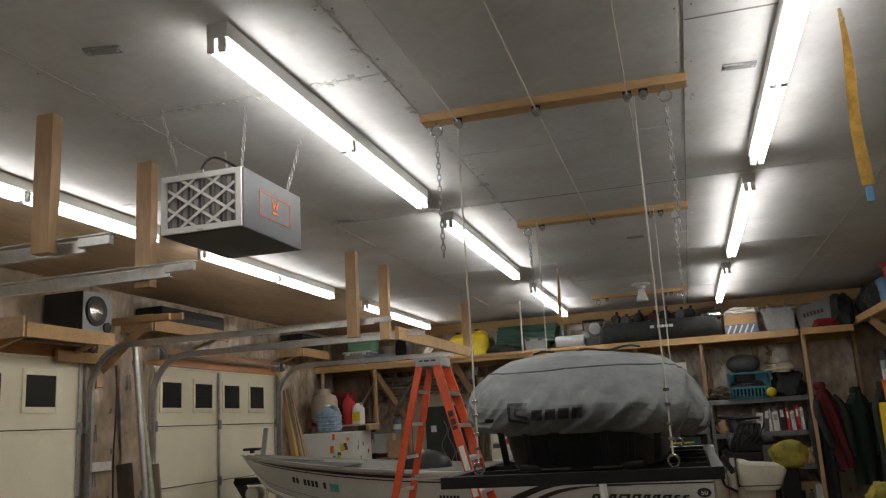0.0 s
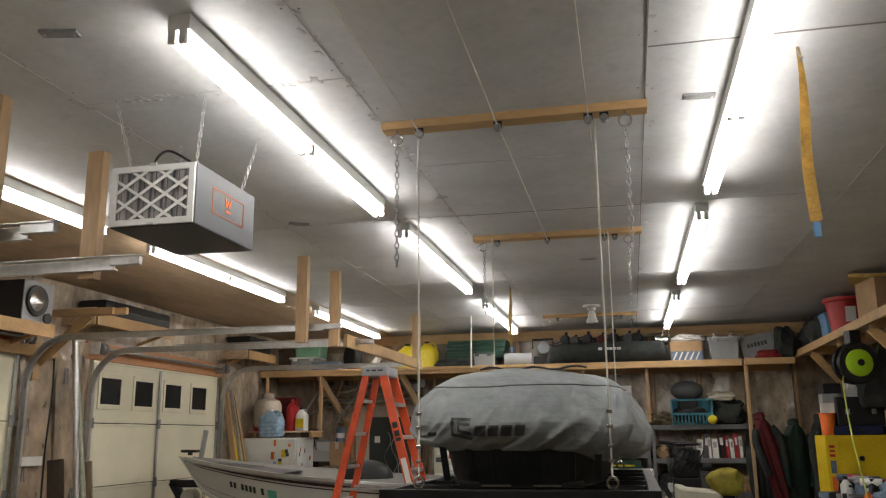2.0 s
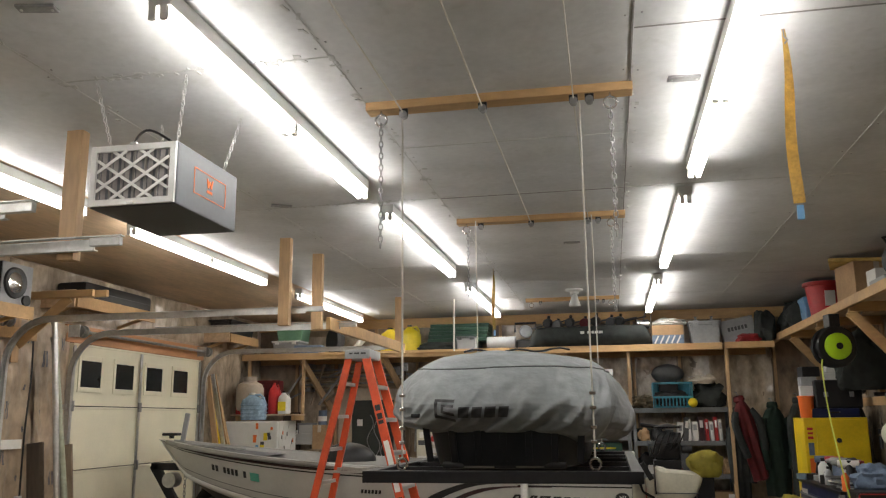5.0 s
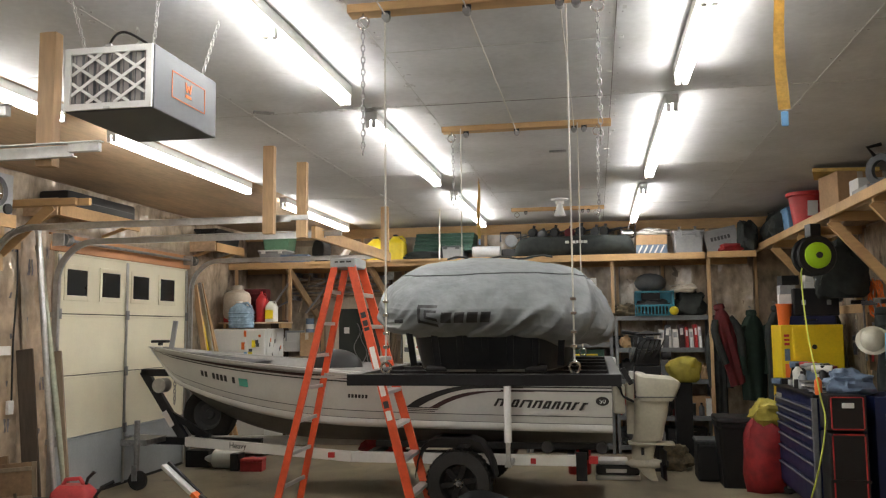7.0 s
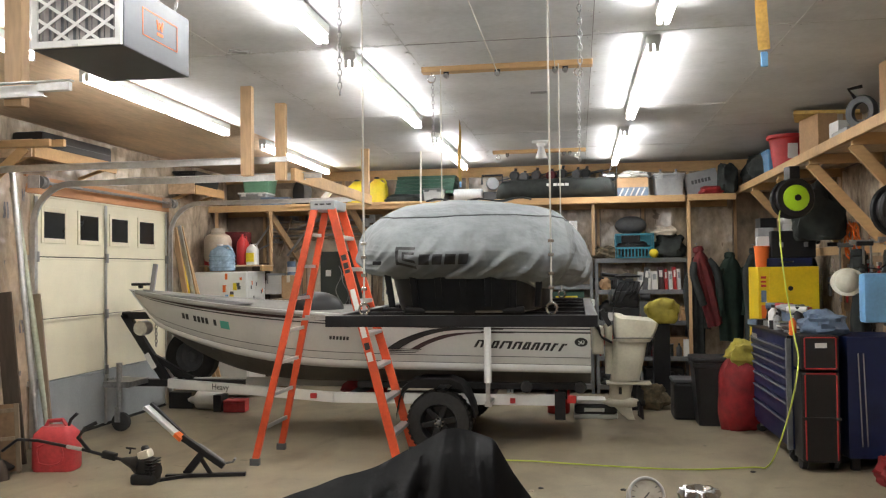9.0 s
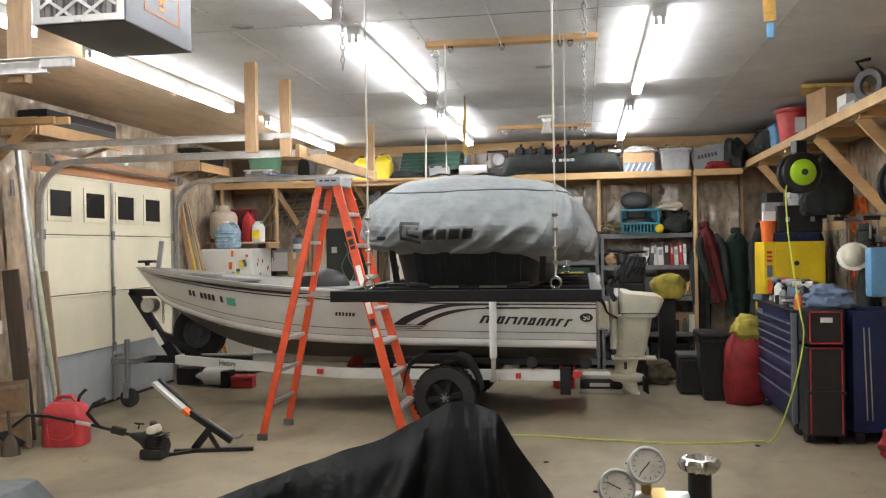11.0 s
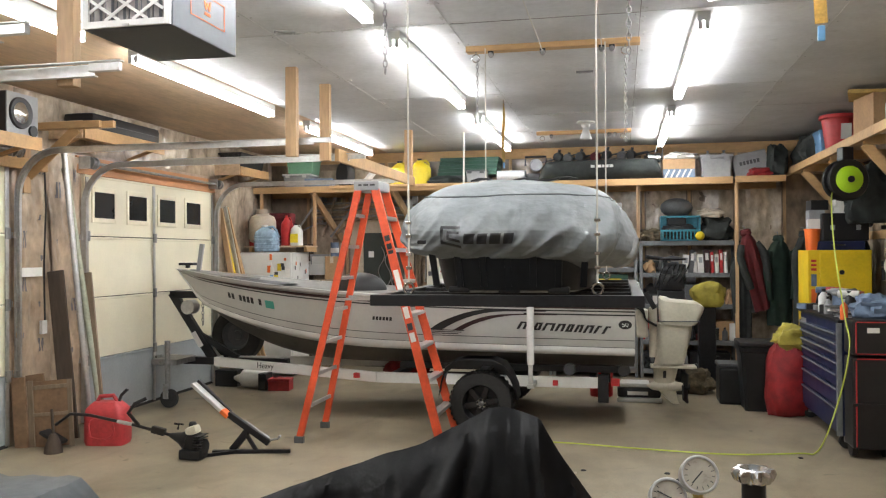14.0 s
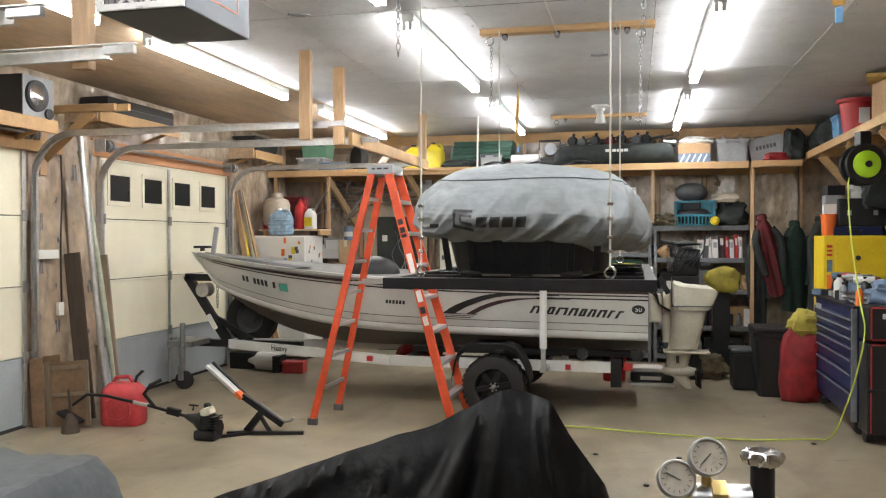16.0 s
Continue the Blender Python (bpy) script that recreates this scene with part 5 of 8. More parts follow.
def jug(name, x, y, z, w, d, h, mm, cap, label, rot=0.0):
    t = thing(name, pose(x, y, z, 0, 0, rot), label, "jug")
    bm = new_bm()
    rows = []
    for zz, k in ((0, 0.92), (0.03, 1), (0.62, 1), (0.74, 0.9), (0.85, 0.5), (0.92, 0.25), (0.94, 0.25)):
        rows.append([(w / 2 * k * math.copysign(abs(math.cos(q)) ** 0.5, math.cos(q)) - (w * 0.12 * (1 - k)), d / 2 * k * math.copysign(abs(math.sin(q)) ** 0.5, math.sin(q)), zz * h) for q in [j * math.tau / 20 for j in range(20)]])
    grid(bm, rows, True, True)
    part("body", bm, mm, t, smooth=True)
    part("cap", one(cyl, (-w * 0.09, 0, 0.93 * h), (-w * 0.09, 0, h), w * 0.13), cap, t, smooth=True)
    part("handle", one(tube, [(0.02 * w, 0, 0.9 * h), (0.28 * w, 0, 0.93 * h), (0.42 * w, 0, 0.8 * h), (0.44 * w, 0, 0.6 * h)], w * 0.06, 6), mm, t, smooth=True)
    return t


def bottle(x, y, z, r, h, mm, cap, label):
    t = thing("bottle", pose(x, y, z), label, "bottle")
    part("body", one(lathe, [(r * 0.95, 0), (r, 0.01), (r, h * 0.66), (r * 0.5, h * 0.8), (r * 0.35, h * 0.86)]), mm, t, smooth=True)
    part("cap", one(cyl, (0, 0, h * 0.86), (0, 0, h), r * 0.4), cap, t, smooth=True)
    return t


def lump(name, x, y, z, sx, sy, sz, mm, label, cat, seed=1, rough=0.25, n=18):
    """A sagging soft thing: a bag, cloth or coat."""
    bm = new_bm()
    rows = []
    for i in range(n + 1):
        a = math.pi * i / n
        r = []
        for j in range(28):
            q = j * math.tau / 28
            d = Vector((math.sin(a) * math.cos(q), math.sin(a) * math.sin(q), math.cos(a)))
            k = 1 + rough * noise.noise(d * 1.8 + Vector((seed, 0, 0))) + rough * 0.5 * noise.noise(d * 5 + Vector((0, seed, 0)))
            zz = d.z * k
            fl = max(zz, -0.72)
            r.append((sx / 2 * math.copysign(abs(d.x) ** 0.75, d.x) * k, sy / 2 * math.copysign(abs(d.y) ** 0.75, d.y) * k, sz * (fl + 0.72) / 1.72))
        rows.append(r)
    grid(bm, rows, True)
    bmesh.ops.remove_doubles(bm, verts=bm.verts[:], dist=1e-4)
    return alone(name, bm, mm, label, cat, smooth=True, m=pose(x, y, z))


# ---- side shelf with its load ----
SZ = 2.70
SX = 2.05
sh = thing("side_shelf", pose(0, 0, 0), "deep pine lumber shelf on diagonal braces along the side wall", "shelf")
for k in range(4):
    part("deck_board", one(span, (SX + 0.04 + 0.165 * k, 3.0, SZ - 0.02), (SX + 0.2 + 0.165 * k, BY - 0.02, SZ), 0.003), M_PLY, sh)
part("front_board", one(span, (SX, 3.0, SZ - 0.08), (SX + 0.038, BY - 0.02, SZ + 0.004), 0.003), M_WOOD, sh)
for y in (4.4, 5.6, 6.8, 8.0, 9.2, 10.5):
    part("joist", one(span, (SX + 0.04, y - 0.019, SZ - 0.11), (RX - 0.04, y + 0.019, SZ - 0.021), 0.003), M_WOOD, sh)
    part("diagonal_brace", one(bar, (SX + 0.06, y + 0.04, SZ - 0.1), (RX - 0.03, y + 0.04, SZ - 0.82), 0.038, 0.09, up=(0.7, 0, 0.7), bev=0.003), M_WOOD, sh)
    part("wall_cleat", one(span, (RX - 0.04, y - 0.02, 0.05), (RX - 0.002, y + 0.07, SZ - 0.02), 0.003), M_WOODV, sh)
part("ledger", one(span, (RX - 0.042, 3.0, 1.78), (RX - 0.004, BY - 0.1, 1.87), 0.003), M_WOOD, sh)
t = thing("waste_bin", pose(2.25, 9.5, SZ), "dark pink-red plastic waste bin on the side shelf", "bin")
bm = new_bm()
grid(bm, [[(w * c, w * s, zz) for c, s in [(math.cos(j * math.tau / 24), math.sin(j * math.tau / 24)) for j in range(24)]] for zz, w in ((0, 0.13), (0.34, 0.175), (0.35, 0.2), (0.385, 0.2), (0.385, 0.17), (0.03, 0.12))], True, True)
part("body", bm, M_RED, t, smooth=True)
part("label_sheet", one(box, (0.03, -0.162, 0.2), (0.1, 0.02, 0.16), Matrix.Rotation(0.12, 3, "X")), M_PAPER, t)
tote(2.3, 10.05, SZ, 0.32, 0.3, 0.3, M_LTBLUE, M_LTBLUE, "light blue plastic tote on the side shelf")
tote(2.48, 9.0, SZ, 0.26, 0.26, 0.34, M_BLACK, M_BLACK, "black plastic crate with lid on the side shelf")
carton(2.32, 8.15, SZ, 0.4, 0.42, 0.34, "brown cardboard box with folded flaps on the side shelf", 8)
carton(2.3, 8.2, SZ + 0.34, 0.55, 0.5, 0.035, "flattened yellow-edged carton lying on a box", -15, 4, M_YSTRAP, False, "flat_carton")
carton(2.38, 6.1, SZ, 0.45, 0.5, 0.4, "large brown cardboard box with a dark taped corner", 3)
lump("duffel_bag", 2.3, 10.55, SZ, 0.5, 0.5, 0.36, M_DKCLOTH, "black duffel bag slumped on the side shelf", "bag", 3)
lump("duffel_bag", 2.35, 11.1, SZ, 0.5, 0.5, 0.38, M_DKCLOTH, "black duffel bag slumped on the side shelf", "bag", 8)
t = thing("mitre_saw", pose(2.3, 7.15, SZ), "grey and chrome mitre saw with a round guard", "saw")
part("base", one(span, (-0.2, -0.2, 0), (0.2, 0.2, 0.06), 0.01), M_GREY, t)
part("guard", one(lathe, [(0.08, -0.02), (0.13, -0.03), (0.14, 0), (0.13, 0.03), (0.08, 0.02)], (-0.02, 0, 0.2), (0.9, 0.6, 0), 26, True), M_DKGREY, t, "dark grey round blade guard", True)
part("arm", one(box, (0.07, 0.03, 0.16), (0.06, 0.06, 0.24), Matrix.Rotation(0.5, 3, "Y"), 0.01), M_GREY, t)
part("handle", one(tube, [(-0.1, -0.1, 0.3), (-0.16, -0.14, 0.36), (-0.06, -0.15, 0.38)], 0.015, 8), M_BLACK, t, smooth=True)
t = carton(2.3, 7.6, SZ, 0.22, 0.2, 0.2, "small white carton on the side shelf", 5, 0, M_PAPER)


def reel(x, y, z):
    t = thing("hose_reel", pose(x, y, z, 0, 0, 12), "black hose reel with a lime green hub, hung under the shelf", "hose reel", "hose reels")
    for s in (-1, 1):
        part("side_plate", one(lathe, [(0.03, -0.012), (0.175, -0.012), (0.19, 0), (0.175, 0.012), (0.03, 0.012)], (0, s * 0.06, 0), (0, 1, 0), 32), M_BLACK, t, smooth=True)
    h = part("hub", one(lathe, [(0.01, -0.03), (0.1, -0.025), (0.122, -0.01), (0.122, 0.01), (0.01, 0.02)], (0, -0.08, 0), (0, 1, 0), 32), M_LIME, t, "lime green hub disc", True)
    part("hub_cap", one(cyl, (0, -0.12, 0), (0, -0.09, 0), 0.03, n=20), M_BLACK, h, smooth=True)
    part("hose_coil", one(lathe, [(0.1, -0.045), (0.15, -0.05), (0.16, 0), (0.15, 0.05), (0.1, 0.045)], (0, 0, 0), (0, 1, 0), 28), M_BLACK, t, smooth=True)
    part("mount", one(span, (-0.05, -0.06, 0.18), (0.05, 0.06, SZ - 0.1 - z), 0.005), M_BLACKSTEEL, t)
    return t


reel(2.0, 8.25, 2.3)
reel(2.2, 6.15, 2.04)
hs = [(1.9, 8.22, 2.22), (1.84, 8.08, 2.1), (1.778, 7.7, 1.63), (1.735, 7.2, 1.1), (1.715, 7.0, 0.9), (1.64, 6.95, 0.56), (1.54, 7.0, 0.2), (1.49, 7.15, 0.03), (1.386, 7.2, 0.012), (0.836, 7.063, 0.012), (0.162, 7.124, 0.012), (-0.553, 7.233, 0.012), (-1.3, 7.2, 0.012)]



alone("air_hose", one(tube, smooth_path(hs), 0.0065, 8), M_LIMEHOSE, "lime yellow air hose trailing across the concrete floor", "hose", smooth=True)

# ---- tool corner ----
tc = thing("tool_chest", pose(1.73, 7.42, 0), "blue steel rolling tool chest with many drawers", "tool chest")
part("carcass", one(span, (0.02, 0, 0.12), (0.52, 1.55, 1.05), 0.006), M_BLUE, tc)
z = 0.16
for k, h in enumerate((0.2, 0.16, 0.12, 0.1, 0.08, 0.08, 0.08)):
    dr = part("drawer", one(span, (0.0, 0.03, z), (0.02, 1.52, z + h - 0.012), 0.004), M_BLUE, tc)
    part("drawer_pull", one(span, (-0.014, 0.06, z + h - 0.035), (0.0, 1.49, z + h - 0.02), 0.003), M_SHELFGREY, dr, "grey steel drawer pull")
    z += h
part("edge_strip", one(span, (-0.012, -0.012, 0.12), (0.03, 0.03, 1.05), 0.004), M_SHELFGREY, tc)
part("top_mat", one(span, (0.0, 0, 1.05), (0.54, 1.56, 1.075), 0.005), M_BLACK, tc)
part("name_plate", one(span, (-0.004, 1.2, 0.95), (0.0, 1.42, 1.0)), M_ALU, tc)
for yy in (0.1, 1.45):
    for xx in (0.08, 0.46):
        part("caster", one(cyl, (xx, yy - 0.02, 0.055), (xx, yy + 0.02, 0.055), 0.055, n=18), M_RUBBER, tc, smooth=True)
        part("caster_fork", one(span, (xx - 0.02, yy - 0.028, 0.055), (xx + 0.02, yy + 0.028, 0.122), 0.003), M_STEEL, tc)
rb = thing("roller_tool_bag", pose(1.91, 7.25, 0), "black and red wheeled stacking tool case", "tool case")
part("lower_case", one(span, (-0.145, -0.14, 0.08), (0.145, 0.14, 0.8), 0.02), M_BLACK, rb)
part("upper_case", one(span, (-0.145, -0.14, 0.82), (0.145, 0.14, 1.1), 0.02), M_BLACK, rb)
for x0 in (-0.125, 0.115):
    part("red_piping", one(span, (x0, -0.148, 0.1), (x0 + 0.01, -0.136, 0.78), 0.002), M_RED, rb)
    part("red_piping", one(span, (x0, -0.148, 0.84), (x0 + 0.01, -0.136, 1.08), 0.002), M_RED, rb)
    part("wheel", one(cyl, (x0 - 0.01, 0, 0.08), (x0 + 0.03, 0, 0.08), 0.08), M_RUBBER, rb, smooth=True)
for zz in (0.79, 0.83, 1.08):
    part("red_trim", one(span, (-0.115, -0.148, zz), (0.115, -0.138, zz + 0.008)), M_RED, rb)
part("strap_band", one(span, (-0.15, -0.15, 0.42), (0.15, -0.139, 0.445)), M_BLACK, rb)
part("badge", one(span, (-0.04, -0.148, 1.0), (0.05, -0.139, 1.04)), M_PAPER, rb, "white badge with unreadable print")
b2 = thing("side_tool_cabinet", pose(2.34, 7.3, 0), "dark blue steel tool cabinet beside the roller case", "tool chest")
part("body", one(span, (-0.2, -0.1, 0.1), (0.28, 0.5, 1.08), 0.006), M_BLUE, b2)
for x0 in (-0.1, -0.06):
    part("long_handle", one(bar, (x0, -0.11, 0.2), (x0 - 0.02, -0.11, 0.95), 0.008, 0.008, up=(1, 0, 0)), M_GALV, b2)
for x0 in (-0.14, 0.22):
    for y0 in (-0.04, 0.44):
        part("foot", one(span, (x0 - 0.03, y0 - 0.03, 0), (x0 + 0.03, y0 + 0.03, 0.1)), M_BLACK, b2)
for k in range(6):
    w = 0.3 - 0.02 * k
    carton(1.93 - 0.012 * k, 7.72 + 0.01 * k, 1.076 + 0.016 * k, 0.24 + 0.02 * (k % 3), 0.3, 0.014, "thin stacked catalogue on the tool chest", 8 * (k % 4) - 12, 0, (M_PAPER, M_GREY, M_DKGREY)[k % 3], False, "catalogue")
lump("work_jacket", 2.03, 7.47, 1.076, 0.34, 0.34, 0.2, M_DENIM, "crumpled blue-grey work jacket on the tool chest", "clothing", 4, 0.4)
bottle(1.79, 7.47, 1.076, 0.03, 0.17, M_ORANGEMARK, M_WHITE, "orange spray can on the tool chest")
yc = thing("safety_cabinet", pose(2.1, 9.15, 0), "bright yellow steel flammables cabinet with warning stickers", "cabinet")
part("body", one(span, (-0.29, -0.24, 0.55), (0.3, 0.24, 1.66), 0.006), M_YELLOW, yc)
part("base_stand", one(span, (-0.27, -0.22, 0), (0.28, 0.22, 0.55), 0.006), M_BLACKSTEEL, yc)
dd = part("door", one(span, (-0.18, -0.252, 0.57), (0.29, -0.241, 1.64), 0.003), M_YELLOW, yc)
part("lock", one(cyl, (0.02, -0.262, 1.44), (0.02, -0.25, 1.44), 0.024), M_BLACK, dd, smooth=True)
for a, b, mm in ((1.54, 1.565, M_RED), (1.5, 1.52, M_RED), (1.455, 1.48, M_RED), (1.3, 1.42, M_DENIM), (1.12, 1.27, M_ORANGEMARK)):
    part("warning_sticker", one(span, (-0.262, -0.244, a), (-0.212, -0.2395, b)), mm, yc)
t = thing("tool_case", pose(2.1, 9.1, 1.66), "long blue plastic tool case on the yellow cabinet", "tool case")
part("shell", one(span, (-0.25, -0.15, 0), (0.25, 0.15, 0.09), 0.012), M_BLUE, t)
part("handle", one(tube, [(-0.06, -0.155, 0.05), (-0.05, -0.185, 0.05), (0.05, -0.185, 0.05), (0.06, -0.155, 0.05)], 0.008, 6), M_BLACK, t)
t = thing("tool_case", pose(2.17, 9.1, 1.75), "black plastic power tool case on a blue case", "tool case")
part("shell", one(span, (-0.22, -0.15, 0), (0.22, 0.15, 0.28), 0.015), M_BLACK, t)
for s in (-0.12, 0.12):
    part("latch", one(span, (s - 0.02, -0.165, 0.11), (s + 0.02, -0.15, 0.16), 0.003), M_GREY, t)
t = thing("orange_pail", pose(1.87, 9.0, 1.66), "small orange plastic pail on the cabinet", "bucket")
part("pail", one(lathe, [(0.06, 0), (0.075, 0.2), (0.08, 0.2), (0.08, 0.215), (0.066, 0.215), (0.055, 0.01)], (0, 0, 0)), M_ORANGEMARK, t, smooth=True)
hh = thing("hard_hat", pose(2.32, 7.75, 1.52, 62, 0, -18), "off-white hard hat hung on the wall cleat", "hat")
bm = new_bm()
rows = []
for k in range(8):
    a = math.pi / 2 * k / 8
    rows.append([(0.1 * math.cos(a) * math.cos(q), 0.115 * math.cos(a) * math.sin(q), 0.12 * math.sin(a)) for q in [j * math.tau / 20 for j in range(20)]])
grid(bm, rows, True, True)
part("shell", bm, M_CREAM, hh, smooth=True)
part("brim", one(lathe, [(0.11, 0), (0.135, -0.008), (0.138, 0), (0.11, 0.012)], (0, 0, 0)), M_CREAM, hh, smooth=True)
part("hook_strap", one(tube, [(0.0, 0.12, -0.02), (0.1, 0.2, -0.1), (0.42, 0.2, -0.2)], 0.006, 6), M_BLACK, hh)
part("headband", one(lathe, [(0.1, -0.03), (0.105, 0.0), (0.095, 0.0), (0.09, -0.03)], (0, 0, 0)), M_ORANGEMARK, hh, "orange headband", True)
pl = thing("seat_cushion", pose(2.25, 6.85, 1.22, 0, 0, 10), "blue vinyl seat cushion hanging on the side wall", "cushion")
part("pad", one(span, (-0.11, -0.05, 0), (0.11, 0.05, 0.38), 0.03), M_LTBLUE, pl, smooth=True)
part("hanging_cord", one(tube, [(0, 0.04, 0.37), (0.2, 0.06, 0.5), (0.44, 0.08, 0.6)], 0.006, 6), M_BLACK, pl)


def coat(x, y, z0, z1, w, mm, label, lean=0.0, turn=0.0, seed=1, cuff=None):
    """A garment on a hook: shoulders, a body in hanging folds, two limp sleeves."""
    t = thing("hanging_coat", pose(x, y, z0, 0, lean, turn), label + " hanging from a wall hook", "clothing", "hanging coats")
    h = z1 - z0
    bm = new_bm()
    rows = []
    for i in range(25):
        a = i / 24
        wid = w * (0.18 + 0.82 * min(1, ((1 - a) / 0.16)) ** 0.6 if a > 0.84 else 1 - 0.12 * (1 - a) * math.sin(a * 6 + seed))
        r = []
        for j in range(36):
            q = j * math.tau / 36
            f = 1 + 0.22 * (1 - a * 0.7) * math.sin(q * 6 + seed + 1.5 * a) + 0.25 * noise.noise(Vector((math.cos(q) * 2 + seed, math.sin(q) * 2, a * 3)))
            r.append((wid / 2 * math.cos(q) * (0.9 + 0.1 * f), 0.075 * math.sin(q) * f - 0.01, a * h + 0.03 * noise.noise(Vector((q, seed, 2))) * (a < 0.1)))
        rows.append(r)
    grid(bm, rows, True, True)
    part("body", bm, mm, t, smooth=True)
    for sd in (-1, 1):
        p0 = Vector((sd * w * 0.42, -0.02, h * 0.86))
        pts = smooth_path([p0, p0 + Vector((sd * 0.06, -0.03, -0.14)), p0 + Vector((sd * 0.05, -0.05, -h * 0.36)), p0 + Vector((sd * 0.02, -0.04, -h * 0.56))], 5)
        part("sleeve", one(tube, pts, 0.048, 10), cuff or mm, t, smooth=True)
    part("collar", one(lathe, [(0.05, -0.03), (0.07, 0.0), (0.06, 0.05), (0.03, 0.06)], (0, 0, h), (0, 0, 1), 16), mm, t, smooth=True)
    part("hook", one(tube, [(0, 0, h + 0.04), (0, 0.02, h + 0.1), (0, 0.06, h + 0.1)], 0.006, 6), M_STEEL, t)
    return t


coat(2.6, 6.55, 0.8, 1.72, 0.4, M_TAN, "tan canvas coat", 0, 75, 2)
coat(2.6, 6.1, 0.9, 1.8, 0.4, M_TAN, "tan canvas coat", 0, 80, 3)
coat(2.62, 7.55, 1.15, 1.74, 0.3, M_DKCLOTH, "dark work coat", 0, 80, 4)
coat(2.6, 8.35, 1.0, 1.76, 0.34, M_DKCLOTH, "dark work coat", 0, 70, 5)
coat(2.5, 9.9, 0.7, 1.95, 0.4, M_DKCLOTH, "dark rain coat", 0, 60, 6)
coat(1.52, 11.25, 0.5, 1.74, 0.2, M_DKCLOTH, "dark hooded coat", 0, 10, 7)
coat(1.72, 11.12, 0.92, 1.9, 0.22, M_DARKRED, "red and black snow bibs", -12, 15, 8, M_DKCLOTH)
coat(1.93, 11.2, 0.72, 1.8, 0.32, M_DKGREEN, "dark green rain jacket", 0, 20, 9)
coat(2.2, 11.0, 0.6, 1.85, 0.34, M_DKCLOTH, "black rain coat", 0, 35, 10)
bn = thing("refuse_bin", pose(1.42, 9.25, 0), "charcoal plastic refuse bin with a domed lid", "bin")
bm = new_bm()
grid(bm, [[(a * w, b * w * 0.9, zz) for a, b in ((-1, -0.85), (-0.85, -1), (0.85, -1), (1, -0.85), (1, 0.85), (0.85, 1), (-0.85, 1), (-1, 0.85))] for zz, w in ((0, 0.19), (0.6, 0.235), (0.62, 0.25), (0.66, 0.25))], True, True)
part("body", bm, M_BLACK, bn)
part("lid", one(span, (-0.255, -0.23, 0.66), (0.255, 0.23, 0.72), 0.025), M_BLACK, bn, "scuffed lid", True)
lw = thing("low_tote", pose(1.16, 9.6, 0), "low dark grey tool tote on the floor", "tote")
part("body", one(span, (-0.15, -0.18, 0), (0.15, 0.18, 0.4), 0.03), M_BLACK, lw)
part("lid", one(span, (-0.16, -0.19, 0.4), (0.16, 0.19, 0.44), 0.015), M_DKGREY, lw)
lump("red_tarp_bag", 1.62, 8.98, 0, 0.44, 0.42, 0.78, M_REDCLOTH, "bulging red nylon bag on the floor", "bag", 6, 0.18)
lump("yellow_raincoat", 1.7, 9.0, 0.64, 0.42, 0.36, 0.26, M_OLIVE, "faded yellow rain jacket dropped on a red bag", "clothing", 12, 0.4)
lump("camouflage_bag", 0.75, 10.2, 0, 0.55, 0.4, 0.3, M_CAMO, "brown camouflage gear bag on the floor", "bag", 2, 0.3)
lump("red_rope_coil", 2.35, 6.75, 0, 0.3, 0.3, 0.22, M_REDCLOTH, "tangled red cord heap on the floor", "cord", 15, 0.5)

# ---- foreground: covered machine, tarp, gas cylinder ----
bm = new_bm()
PTS = ((-2.6, 0.38), (-2.0, 0.52), (-1.48, 0.715), (-0.92, 0.93), (-0.72, 1.0), (-0.52, 1.09), (-0.43, 1.145), (-0.39, 1.15), (-0.27, 1.12), (-0.21, 1.02), (-0.1, 0.86), (-0.02, 0.6), (0.03, 0.3))


def ridge(x):
    for (a, za), (b, zb) in zip(PTS, PTS[1:]):
        if x <= b:
            k = (x - a) / (b - a)
            return za + (zb - za) * k
    return PTS[-1][1]


rows = []
for i in range(241):
    x = -2.6 + 2.63 * i / 240
    zr = ridge(x)
    r = []
    for j in range(37):
        v = -1 + 2 * j / 36
        a = abs(v)
        z = zr * (1 - a ** 1.15) + 0.003
        spread = (0.012 + 0.42 * a) * math.copysign(1, v) * (a > 0.001)
        fan = (x + 0.38) / (0.25 + 0.9 * a)
        wr = 0.13 * (1 - 2.6 * abs(noise.noise(Vector((fan * 3.4 + 3.1 * (v > 0), a * 0.8, 5))))) * a * (1.25 - 0.5 * a)
        wr += 0.045 * (1 - 2.6 * abs(noise.noise(Vector((fan * 8.5 + 2.2 * (v > 0), a * 1.2, 11))))) * a * (1.2 - 0.6 * a)
        wr += 0.02 * noise.noise(Vector((x * 5, v * 3, 2))) * (0.3 + a)
        xx = x + 0.05 * math.sin(v * 9 + x * 6) * a * 0.6 + 0.12 * a * (x + 0.42) * (abs(x + 0.42) < 0.6)
        r.append((xx, 2.62 + spread + wr, max(0.003, z + 0.012 * noise.noise(Vector((x * 7, v * 5, 8))) * (1 - a))))
    rows.append(r)
grid(bm, rows)
mc = thing("machine_cover", pose(0, 0, 0), "black vinyl cover draped over a machine, hanging in folds", "cover")
part("drape", bm, M_BLACKTARP, mc, smooth=True)
part("hem_cord", one(tube, [(-2.5 + 2.45 * k / 40, 2.17 + 0.02 * math.sin(k), 0.012) for k in range(41)], 0.008, 6), M_BLACK, mc)
t = thing("covered_crate", pose(-2.72, 2.8, 0.0), "grey tarp laid over a waist-high crate", "crate")
part("crate", one(span, (-0.58, -0.38, 0), (0.5, 0.16, 0.7), 0.01), M_PLY, t)
